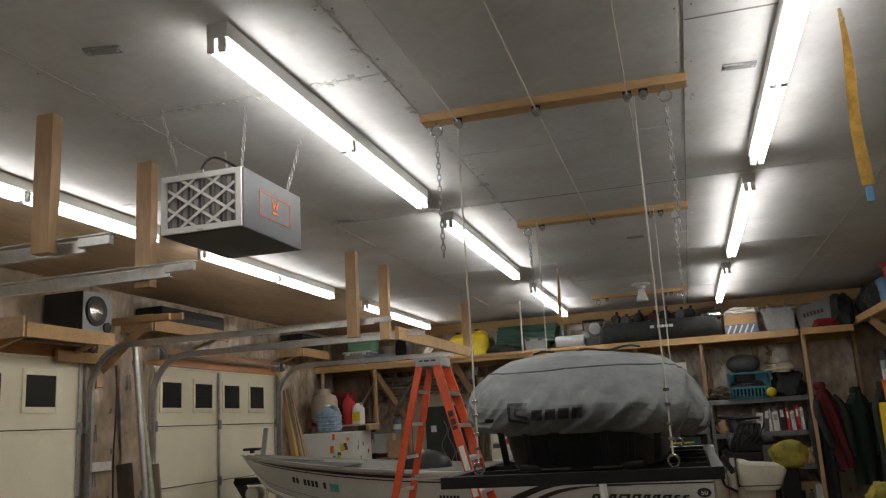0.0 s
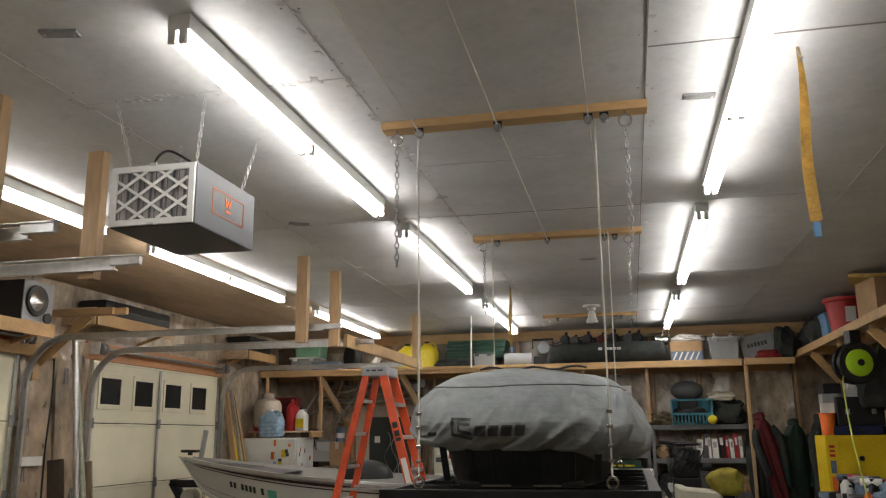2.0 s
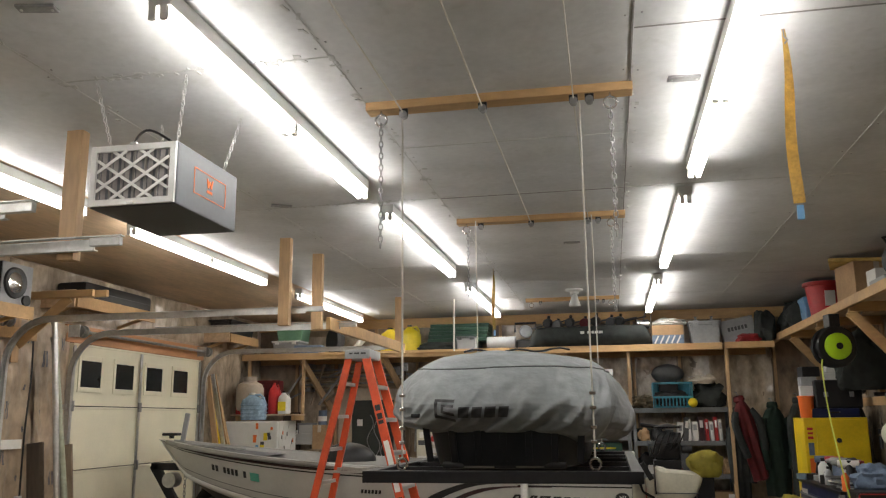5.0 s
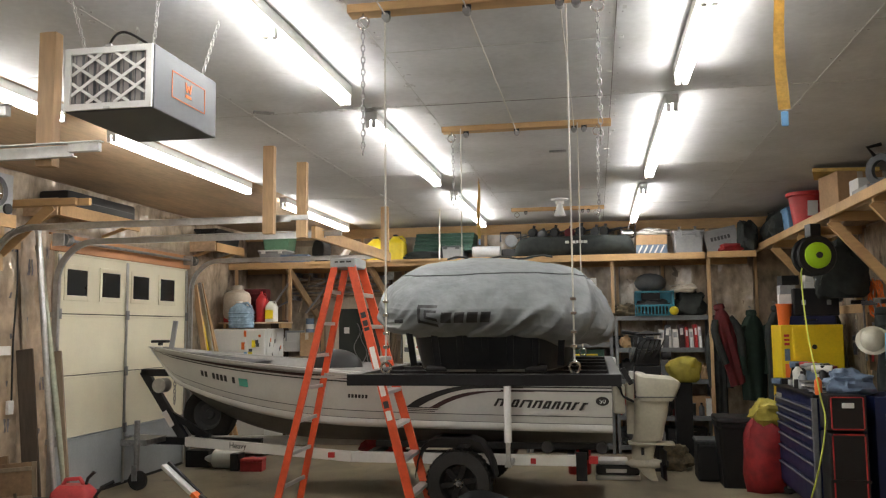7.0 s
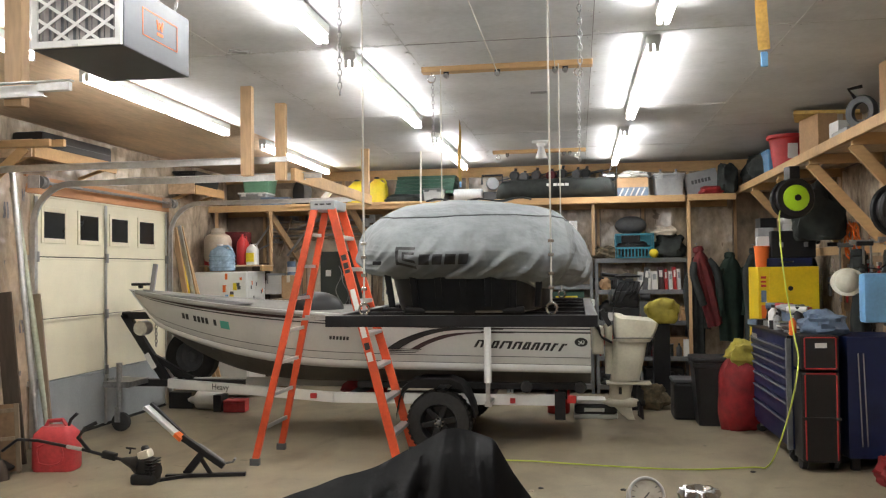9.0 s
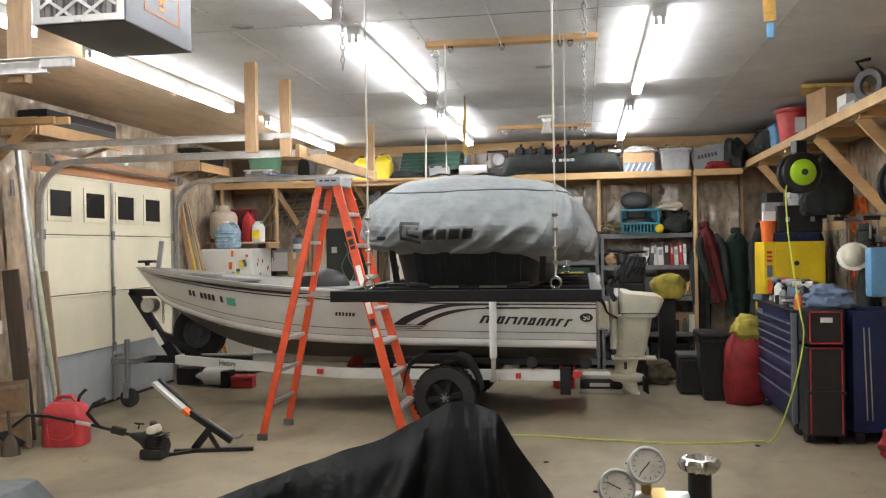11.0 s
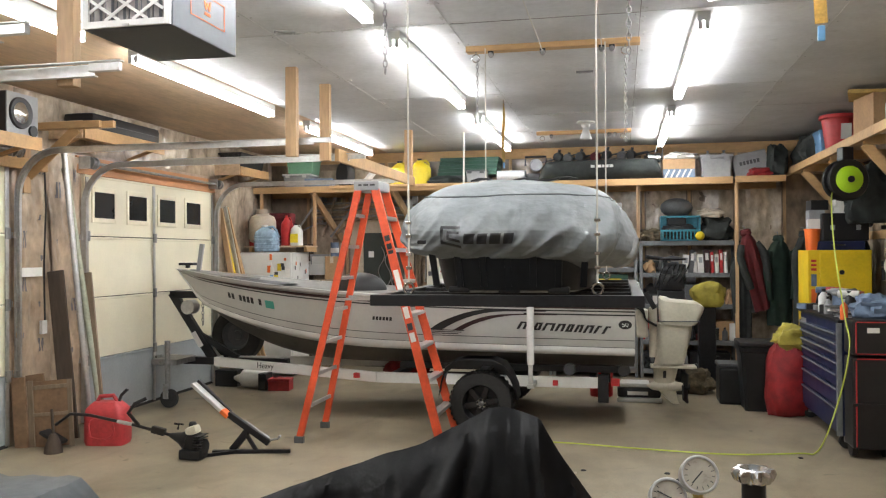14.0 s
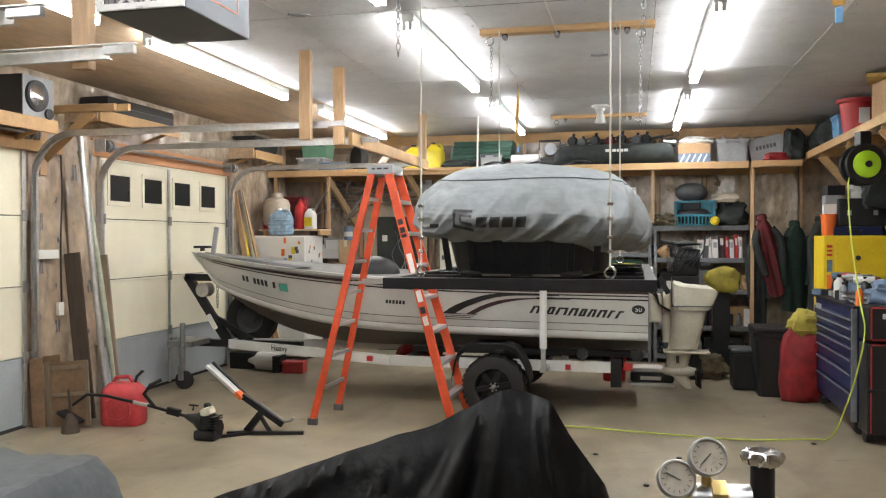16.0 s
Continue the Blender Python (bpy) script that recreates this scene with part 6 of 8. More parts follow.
bm = new_bm()
grid(bm, [[(-0.66 + 1.33 * i / 24, -0.45 + 0.74 * j / 16, 0.755 + 0.02 * noise.noise(Vector((i * 0.4, j * 0.5, 1))) - 0.02 * (i / 24) - 0.16 * max(0, (j - 14) / 2) ** 2 - 0.2 * max(0, (i - 22) / 2) ** 2) for j in range(17)] for i in range(25)])
bmesh.ops.solidify(bm, geom=bm.faces[:], thickness=0.01)
part("tarp", bm, M_GREYTARP, t, "dark grey tarp", True)
gc = thing("gas_cylinder", pose(0.2, 1.5, 0), "welding gas cylinder with chrome valve and two gauges", "gas cylinder")
part("tank", one(lathe, [(0.1, 0), (0.105, 0.02), (0.105, 0.95), (0.09, 1.02), (0.05, 1.08), (0.03, 1.1), (0.03, 1.16)], (0, 0, 0)), M_GREEN, gc, smooth=True)
part("valve_stem", one(cyl, (0, 0, 1.16), (0, 0, 1.245), 0.02), M_BLACK, gc, smooth=True)
bm = new_bm()
rows = []
for zz, r, am in ((1.243, 0.018, 0), (1.25, 0.029, 0.12), (1.262, 0.033, 0.14), (1.27, 0.03, 0.1), (1.271, 0.023, 0.0), (1.262, 0.02, 0)):
    rows.append([((r * (1 + am * math.cos(8 * q))) * math.cos(q), (r * (1 + am * math.cos(8 * q))) * math.sin(q), zz) for q in [k * math.tau / 64 for k in range(64)]])
grid(bm, rows, True, True)
part("handwheel", bm, M_CHROME, gc, "chrome scalloped handwheel", True)
part("valve_body", one(span, (-0.03, -0.025, 1.15), (0.03, 0.025, 1.19), 0.008), M_BRASS, gc)
part("regulator_body", one(cyl, (-0.12, -0.01, 1.185), (-0.02, 0, 1.185), 0.026, n=20), M_GALV, gc, smooth=True)
part("regulator_nut", one(cyl, (-0.085, -0.008, 1.185), (-0.06, -0.006, 1.185), 0.033, n=6), M_BRASS, gc)


def gauge(x, z, nd):
    ax = Vector((0.1, -0.95, 0.38)).normalized()
    c = Vector((x, -0.03, z))
    g = part("gauge", one(lathe, [(0.026, -0.02), (0.031, -0.018), (0.032, 0.008), (0.03, 0.012), (0.0275, 0.012), (0.0275, 0.006)], c, ax, 32), M_GALV, gc, "steel pressure gauge case", True)
    part("dial", one(lathe, [(0.001, 0.006), (0.027, 0.006), (0.027, 0.0075), (0.001, 0.0075)], c, ax, 32), M_DIAL, g, "white gauge dial")
    u = Vector((1, 0, 0)).cross(ax).normalized()
    rr = u.cross(ax)
    d = math.cos(nd) * u + math.sin(nd) * rr
    o = c + ax * 0.009
    part("needle", one(bar, o - d * 0.007, o + d * 0.02, 0.0022, 0.001, up=ax), M_DECAL, g)
    for k in range(12):
        a = -2.3 + 4.6 * k / 11
        e = math.cos(a) * u + math.sin(a) * rr
        part("tick", one(bar, c + ax * 0.0081 + e * 0.02, c + ax * 0.0081 + e * 0.025, 0.0012, 0.0005, up=ax), M_DECAL, g)
    part("stem", one(cyl, c - ax * 0.02 + Vector((0, 0, -0.005)), Vector((-0.09 if x > -0.12 else -0.115, -0.01, 1.19)), 0.009, n=10), M_BRASS, g)


gauge(-0.092, 1.262, 0.7)
gauge(-0.143, 1.222, 2.0)

# ---- by the doors ----
cn = thing("gas_can", pose(-4.42, 6.52, 0, 0, 0, 8), "red plastic gasoline can with black spout", "gas can")
bm = new_bm()
rows = []
for zz, k in ((0, 0.94), (0.03, 1), (0.25, 1), (0.31, 0.93), (0.35, 0.72), (0.37, 0.6)):
    rows.append([(0.185 * k * math.copysign(abs(math.cos(q)) ** 0.4, math.cos(q)), 0.12 * k * math.copysign(abs(math.sin(q)) ** 0.5, math.sin(q)), zz) for q in [j * math.tau / 28 for j in range(28)]])
grid(bm, rows, True, True)
part("tank", bm, M_GASRED, cn, smooth=True)
part("handle", one(tube, [(-0.1, 0, 0.35), (-0.07, 0, 0.41), (0.05, 0, 0.42), (0.1, 0, 0.35)], 0.018, 8), M_GASRED, cn, smooth=True)
part("spout", one(tube, [(0.1, 0, 0.36), (0.12, 0, 0.42), (0.17, 0, 0.47), (0.18, 0, 0.46)], 0.014, 8), M_BLACK, cn, "black spout", True)
part("recess_rim", one(tube, smooth_path([(-0.1, -0.121, 0.08), (-0.11, -0.122, 0.2), (-0.03, -0.122, 0.24), (0.09, -0.122, 0.22), (0.1, -0.121, 0.1), (0.0, -0.121, 0.06), (-0.1, -0.121, 0.08)], 4), 0.008, 6), M_GASRED, cn, smooth=True)
st = thing("string_trimmer", pose(0, 6.22, 0), "black string trimmer lying on the floor", "trimmer")
part("shaft", one(tube, [(-4.75, 0.05, 0.2), (-4.6, 0.04, 0.3), (-4.4, 0.02, 0.3), (-3.95, -0.02, 0.24), (-3.6, -0.06, 0.18)], 0.013, 8), M_BLACKSTEEL, st, smooth=True)
part("bare_shaft", one(cyl, (-4.12, -0.008, 0.263), (-3.98, -0.018, 0.244), 0.0155), M_ALU, st, smooth=True)
part("clutch_housing", one(lathe, [(0.016, 0), (0.024, 0.02), (0.05, 0.1), (0.075, 0.14), (0.08, 0.17)], (-3.61, -0.06, 0.182), (1, 0, -0.22), 20), M_BLACK, st, smooth=True)
part("engine", one(box, (-3.405, -0.06, 0.14), (0.12, 0.13, 0.14), Matrix.Rotation(0.2, 3, "Y"), 0.025), M_BLACK, st)
for k in range(5):
    part("cooling_fin", one(span, (-3.375 + 0.001 * k, -0.135, 0.1 + 0.022 * k), (-3.31, 0.01, 0.107 + 0.022 * k), 0.002), M_BLACKSTEEL, st)
part("recoil_cover", one(lathe, [(0.01, 0), (0.06, 0.005), (0.065, 0.03), (0.01, 0.04)], (-3.34, -0.06, 0.1), (1, -0.3, 0)), M_BLACK, st, smooth=True)
part("fuel_tank", one(span, (-3.5, -0.14, 0.0), (-3.31, 0.02, 0.085), 0.025), M_BLACK, st, smooth=True)
part("air_cleaner_cover", one(box, (-3.4, -0.075, 0.232), (0.1, 0.1, 0.07), Matrix.Rotation(-0.35, 3, "Y"), 0.025), M_CREAM, st, "faded cream air cleaner cover", True)
part("fuel_cap", one(lathe, [(0.03, 0), (0.032, 0.02), (0.022, 0.035), (0.01, 0.036)], (-3.41, -0.06, 0.262)), M_BLACK, st, smooth=True)
part("pull_handle", one(tube, [(-3.52, -0.1, 0.24), (-3.51, -0.1, 0.275), (-3.55, -0.1, 0.285), (-3.47, -0.1, 0.28)], 0.008, 6), M_BLACK, st, smooth=True)
part("trim_guard", one(box, (-4.76, 0.05, 0.1), (0.2, 0.17, 0.03), Matrix.Rotation(0.5, 3, "Y"), 0.008), M_BLACK, st)
part("trim_head", one(lathe, [(0.02, 0), (0.06, 0.01), (0.06, 0.05), (0.02, 0.09)], (-4.77, 0.05, 0.0)), M_ORANGEMARK, st, "orange trimmer head", True)
part("grip", one(tube, [(-3.92, -0.02, 0.24), (-3.95, -0.12, 0.36), (-3.88, -0.14, 0.44), (-3.8, -0.1, 0.48)], 0.015, 8), M_BLACK, st, smooth=True)
part("throttle", one(box, (-3.72, -0.05, 0.21), (0.12, 0.045, 0.06), Matrix.Rotation(0.2, 3, "Y"), 0.01), M_BLACK, st)
jk = thing("motorcycle_lift", pose(-3.06, 6.42, 0) @ Matrix.Diagonal((0.84, 0.84, 0.84, 1)), "black steel jack stand with a padded lifting arm", "jack")
part("base_bar", one(bar, (-0.32, -0.1, 0.02), (0.42, 0.08, 0.02), 0.05, 0.035, bev=0.004), M_BLACKSTEEL, jk)
part("base_leg", one(bar, (-0.1, -0.05, 0.02), (-0.35, -0.25, 0.015), 0.04, 0.03), M_BLACKSTEEL, jk)
part("mast", one(bar, (-0.16, 0, 0.02), (0.02, 0.02, 0.24), 0.05, 0.07, up=(1, 0, 0), bev=0.008), M_BLACKSTEEL, jk)
part("mast_strut", one(bar, (0.1, 0.0, 0.02), (-0.04, 0.01, 0.22), 0.04, 0.03, up=(1, 0, 0), bev=0.004), M_BLACKSTEEL, jk)
part("hydraulic_arm", one(bar, (0.22, 0.03, 0.1), (-0.2, 0, 0.38), 0.06, 0.06, bev=0.008), M_BLACKSTEEL, jk)
part("cylinder", one(cyl, (0.2, 0.06, 0.13), (-0.05, 0.05, 0.29), 0.025), M_STEEL, jk, smooth=True)
part("lift_panel", one(bar, (-0.2, 0, 0.36), (-0.6, 0.04, 0.66), 0.09, 0.035, bev=0.006), M_ALU, jk, "bare metal lifting arm")
part("panel_edge", one(bar, (-0.21, 0.06, 0.38), (-0.58, 0.1, 0.68), 0.03, 0.04), M_BLACK, jk)
part("red_tip", one(bar, (-0.19, -0.005, 0.355), (-0.26, 0.0, 0.41), 0.094, 0.039), M_ORANGEMARK, jk)
part("pedal", one(tube, [(0.2, 0.04, 0.12), (0.3, 0.05, 0.14), (0.34, 0.02, 0.18)], 0.012, 8), M_STEEL, jk)
for k, (x0, x1, y, r, h, mm, nm) in enumerate(((-5.0, -4.72, 6.72, 0.026, 2.6, M_GALV, "galvanised steel pipe"), (-5.06, -4.66, 6.82, 0.03, 2.45, M_SAGE, "pale green pipe"))):
    p = thing("leaning_pipe", pose(x1, y, 0), nm + " leaning against the wall", "pipe", "leaning pipes")
    part("pipe", one(cyl, (0, 0, 0.0), (x0 - x1, 0, h), r, n=16), mm, p, smooth=True)
    part("rim", one(cyl, ((x0 - x1) * 0.985, 0, h * 0.985), ((x0 - x1) * 1.002, 0, h * 1.002), r * 1.15, n=16), mm, p, smooth=True)
for k, (x, y, w, h, rot, mm, nm) in enumerate(((-4.86, 6.62, 0.15, 1.52, 7, M_DARKPLANK, "dark weathered plank"), (-4.66, 6.8, 0.07, 1.5, 7, M_GREYWOOD, "old brown lumber strip"), (-4.92, 6.32, 0.16, 0.62, 8, M_BROWNPLY, "scrap pine offcut"), (-5.04, 6.22, 0.12, 0.6, 5, M_BROWNPLY, "scrap pine offcut"))):
    alone("leaning_board", one(span, (-w / 2, -0.012, 0), (w / 2, 0.012, h), 0.003), mm, nm + " leaning beside the door", "board", "boards by the door", m=pose(x, y, 0, -3, -rot, 8))
fp = thing("framed_panel", pose(-4.8, 6.3, 0, -4, -5, 8), "old framed plywood panel with battens, leaning beside the door", "panel")
part("sheet", one(span, (-0.19, -0.004, 0.01), (0.19, 0.008, 0.57), 0.002), M_BROWNPLY, fp)
for a, b in (((-0.2, 0.0), (-0.15, 0.58)), ((0.16, 0.0), (0.2, 0.57)), ((-0.15, 0.5), (0.16, 0.535)), ((-0.15, 0.27), (0.16, 0.3))):
    part("batten", one(span, (a[0], -0.022, a[1]), (b[0], -0.0045, b[1]), 0.003), M_GREYWOOD, fp)
wb2 = thing("whisk_broom", pose(-4.66, 6.12, 0), "worn straw whisk broom on the floor by the panel", "broom")
part("bristles", one(lathe, [(0.075, 0.0), (0.07, 0.05), (0.045, 0.12), (0.025, 0.16)], n=16), M_DARKPLANK, wb2, smooth=True)
part("stick", one(cyl, (0, 0, 0.15), (-0.03, 0.02, 0.36), 0.012, n=8), M_DARKPLANK, wb2, smooth=True)
alone("wall_outlet", one(span, (0, -0.035, -0.06), (0.03, 0.035, 0.06), 0.005), M_PAPER, "white electrical outlet plate on the insulated wall", "outlet", m=pose(WX + 0.06, 6.6, 1.0))
alone("wall_cable", one(tube, smooth_path([(WX + 0.075, 6.62, 1.06), (WX + 0.085, 6.6, 1.6), (WX + 0.08, 6.63, 2.1), (WX + 0.08, 6.6, 2.6)]), 0.008, 6), M_BLACK, "black cable stapled down the insulated wall", "cable", smooth=True)
alone("taped_patch", one(span, (0, -0.13, -0.04), (0.012, 0.13, 0.04), 0.003), M_PAPER, "white tape patch on the kraft paper", "tape", m=pose(WX + 0.07, 6.45, 1.5))
# high shelves over the doors


def high_shelf(y0, y1, z, depth, label):
    s = thing("high_shelf", pose(WX, y0, z), label, "shelf", "shelves over the doors")
    part("bottom_board", one(span, (0.0, 0, 0), (depth, y1 - y0, 0.02), 0.002), M_WOOD, s)
    part("front_lip", one(span, (depth, 0, -0.06), (depth + 0.02, y1 - y0, 0.05), 0.002), M_WOOD, s)
    part("end_board", one(span, (0.0, -0.02, -0.06), (depth, 0, 0.1), 0.002), M_PLY, s)
    for yy in (0.1, y1 - y0 - 0.1):
        part("bracket", one(bar, (0.02, yy, -0.12), (depth - 0.05, yy, -0.02), 0.03, 0.03), M_WOOD, s)
    return s


high_shelf(5.1, 6.12, 2.58, 0.42, "rough pine shelf above a garage door holding a speaker")
high_shelf(6.75, 8.1, 2.78, 0.38, "rough pine shelf above a garage door holding a black case")
high_shelf(9.95, 10.8, 2.74, 0.38, "rough pine shelf in the corner above the door")
sp = thing("subwoofer", pose(-4.97, 5.9, 2.6), "grey and black subwoofer box with a chrome cone", "speaker")
part("cabinet", one(span, (-0.2, -0.18, 0), (0.19, 0.18, 0.36), 0.006), M_BLACK, sp)
part("baffle", one(span, (0.19, -0.18, 0), (0.2, 0.18, 0.36), 0.003), M_GREY, sp)
part("surround", one(lathe, [(0.06, 0), (0.13, 0), (0.125, 0.02), (0.09, 0.012), (0.06, 0.012)], (0.2, -0.03, 0.2), (1, 0, 0), 28), M_BLACK, sp, smooth=True)
part("cone", one(lathe, [(0.001, 0.03), (0.05, 0.025), (0.085, 0.012), (0.085, 0.002), (0.001, 0.002)], (0.2, -0.03, 0.2), (1, 0, 0), 28), M_CHROME, sp, "chrome cone", True)
part("port", one(lathe, [(0.03, 0), (0.045, 0), (0.045, 0.02), (0.035, 0.02)], (0.2, 0.11, 0.07), (1, 0, 0), 20), M_BLACK, sp, smooth=True)
t = thing("long_case", pose(-5.0, 7.5, 2.8), "long black hard case lying on the high shelf", "case")
part("shell", one(span, (-0.16, -0.58, 0), (0.16, 0.58, 0.19), 0.04), M_BLACK, t, smooth=True)
part("seam", one(span, (-0.163, -0.55, 0.1), (0.163, 0.55, 0.106)), M_DKGREY, t)
tote(-4.98, 10.36, 2.76, 0.32, 0.75, 0.22, M_BLACK, M_BLACK, "black tote on the corner shelf")
t = thing("lumber_bracket", pose(-5.15, 6.42, 2.5), "pine bracket with a diagonal brace on the wall", "bracket")
part("arm", one(span, (0, -0.045, 0.25), (0.75, -0.007, 0.31), 0.003), M_WOOD, t)
part("arm", one(span, (0, 0.007, 0.25), (0.85, 0.045, 0.31), 0.003), M_WOOD, t)
part("diagonal", one(bar, (0.02, 0, -0.15), (0.5, 0, 0.25), 0.014, 0.09, up=(0, 0, 1)), M_WOOD, t)
part("upright", one(span, (-0.03, -0.045, -0.3), (0.01, 0.045, 0.3), 0.003), M_WOODV, t)
part("cross_cleat", one(span, (0.02, -0.6, -0.1), (0.06, 0.2, 0.0), 0.003), M_WOOD, t)


# ---- back shelf and what stands on it ----
BZ = 2.6
BF = 11.05
bs = thing("back_shelf", pose(0, 0, 0), "long pine shelf along the back wall, packed with gear", "shelf")
for k in range(4):
    part("deck_board", one(span, (WX + 0.02, BF + 0.04 + 0.172 * k, BZ - 0.02), (2.0, BF + 0.208 + 0.172 * k, BZ), 0.003), M_PLY, bs)
part("front_board", one(span, (WX + 0.05, BF, BZ - 0.085), (-1.12, BF + 0.038, BZ + 0.003), 0.003), M_WOOD, bs)
part("front_board", one(span, (-1.12, BF - 0.002, BZ - 0.08), (1.37, BF + 0.038, BZ + 0.006), 0.003), M_WOOD, bs)
part("front_board", one(span, (1.4, BF, BZ - 0.07), (2.0, BF + 0.038, BZ + 0.01), 0.003), M_WOOD, bs)
part("loose_plank", one(span, (-4.0, BF - 0.04, BZ - 0.03), (-1.35, BF - 0.002, BZ + 0.005), 0.003), M_WOOD, bs, "pale loose plank")
for x in (-4.3, -3.1, -1.5, -0.62, 0.2, 1.42):
    part("upright" if x > -2 else "diagonal_brace", one(span, (x - 0.02, BF + 0.04, 0.0 if x > 1 else 1.84), (x + 0.02, BF + 0.13, BZ - 0.021), 0.003) if x > -2 else one(bar, (x, BF + 0.06, BZ - 0.05), (x + 0.25, BY - 0.06, BZ - 0.75), 0.04, 0.09), M_WOODV, bs)
part("rear_ledger", one(span, (WX + 0.05, BY - 0.085, BZ - 0.11), (2.0, BY - 0.045, BZ - 0.021), 0.003), M_WOOD, bs)
y0 = BF + 0.3
tote(-4.55, y0, BZ, 0.42, 0.35, 0.2, M_GREY, M_WHITE, "pale grey tote with white lid on the back shelf")
tote(-4.5, y0, BZ + 0.2, 0.42, 0.33, 0.22, M_LTGREEN, M_GREEN, "green plastic tote stacked on a pale one")
carton(-4.2, BF + 0.15, BZ, 0.4, 0.18, 0.12, "blue and red printed carton on the back shelf", 4, 0, M_DENIM, False)
t = thing("tyre_rim", pose(-3.87, y0, BZ), "grey trailer wheel leaning on the back shelf", "wheel")
part("tyre", one(lathe, [(0.11, -0.06), (0.17, -0.06), (0.19, -0.03), (0.19, 0.03), (0.17, 0.06), (0.11, 0.06)], (0, 0, 0.19), (0.9, 1, 0), 28), M_RUBBER, t, smooth=True)
part("rim", one(lathe, [(0.02, -0.02), (0.11, -0.03), (0.115, 0.03), (0.02, 0.03)], (0, 0, 0.19), (0.9, 1, 0), 24), M_STEEL, t, smooth=True)
alone("paper_roll", one(cyl, (-3.6, y0, BZ + 0.04), (-3.42, y0 - 0.1, BZ + 0.2), 0.045), M_PAPER, "white paper roll propped on the back shelf", "roll", smooth=True)
jug("fuel_can", -3.05, y0 + 0.05, BZ, 0.3, 0.24, 0.36, M_YPLAST, M_BLACK, "bright yellow plastic fuel can on the back shelf")
jug("fuel_can", -2.75, y0 - 0.02, BZ, 0.26, 0.24, 0.38, M_YPLAST, M_BLACK, "bright yellow plastic fuel can with a paper label")
lump("dark_cushion", -2.4, y0 - 0.1, BZ, 0.5, 0.35, 0.12, M_DKCLOTH, "dark folded cushion on the back shelf", "cushion", 3, 0.2)
for k in range(5):
    carton(-2.1 + 0.01 * k, y0 + 0.15, BZ + 0.13 + 0.05 * k, 0.82, 0.4, 0.046, "dark green folding table panel stacked flat", 0, 0, M_GREEN, False, "green_panel")
carton(-2.15, y0 + 0.15, BZ, 0.7, 0.4, 0.13, "dark wooden crate under green panels", 0, 0, M_DKGREY, False, "crate")
tote(-1.93, y0 - 0.18, BZ, 0.28, 0.2, 0.18, M_GREY, M_DKGREY, "small clear plastic bin on the back shelf")
alone("foam_roll", one(cyl, (-1.66, y0 - 0.1, BZ + 0.09), (-1.28, y0 - 0.1, BZ + 0.09), 0.085, n=24), M_GREY, "light grey rolled foam pad on the back shelf", "roll", smooth=True)
t = thing("spot_lamp", pose(-1.15, y0, BZ), "white and black work lamp on the back shelf", "lamp")
part("head", one(lathe, [(0.02, -0.08), (0.06, -0.06), (0.09, 0.03), (0.08, 0.05), (0.02, 0.04)], (0, 0, 0.24), (0.3, -1, 0.1), 24), M_GREY, t, smooth=True)
part("yoke", one(tube, [(-0.14, 0, 0.24), (-0.14, 0, 0.36), (0.14, 0, 0.36), (0.14, 0, 0.24)], 0.016, 6), M_BLACK, t)
part("stand", one(span, (-0.12, -0.1, 0), (0.12, 0.1, 0.13), 0.02), M_BLACK, t)
# long soft bag with pale emblem bars
bm = new_bm()
rows = []
n = 44
for k in range(n + 1):
    a = k / n
    x = -1.1 + 1.62 * a
    e = min(1, (min(a, 1 - a) / 0.06) ** 0.5) if 0 < a < 1 else 0.05
    rows.append([(x, BF + 0.17 + (0.15 * e + 0.01 * noise.noise(Vector((x * 6, q, 1)))) * math.cos(q), BZ + 0.02 + 0.125 * e + (0.135 * e + 0.012 * noise.noise(Vector((x * 5, q * 2, 4)))) * math.sin(q) - (0.02 if a < 0.12 else 0)) for q in [j * math.tau / 20 for j in range(20)]])
grid(bm, rows, True, True)
t = thing("long_gear_bag", pose(0, 0, 0), "long black zipped gear bag with a small white emblem", "bag")
part("bag", bm, M_DKCLOTH, t, smooth=True)
for a, b in ((-0.4, -0.35), (-0.31, -0.265), (-0.255, -0.225), (-0.215, -0.17), (-0.16, -0.11)):
    part("printed_block", one(span, (a, BF + 0.012, BZ + 0.165), (b, BF + 0.02, BZ + 0.2)), M_WHITE, t)
for k, (x, h) in enumerate(((-0.85, 0.2), (-0.72, 0.16), (-0.55, 0.2), (-0.35, 0.18), (-0.2, 0.22), (0.0, 0.19), (0.12, 0.2))):
    r = thing("fishing_reel_rod", pose(x, y0 + 0.1, BZ + 0.26), "dark fishing reel and rod piled on the gear bag", "fishing rod", "rods on the back shelf")
    part("reel_body", one(lathe, [(0.01, -0.04), (0.06, -0.04), (0.065, 0), (0.06, 0.04), (0.01, 0.04)], (0, 0, h * 0.5), (0.4, 1, 0.2), 18), M_DARKRED if k == 3 else (M_BLACK, M_DKGREY)[k % 2], r, smooth=True)
    part("rod", one(cyl, (-0.3, 0.02, 0.02), (0.35, 0.05, h * 0.8), 0.009, n=8), M_DKGREY, r, smooth=True)
    part("grip", one(cyl, (-0.02, 0, 0.0), (0.02, 0, h), 0.02, n=10), M_BLACK, r, smooth=True)
t = thing("cable_winder", pose(0.4, y0 - 0.05, BZ + 0.22), "bright steel cable winder with wire handle", "winder")
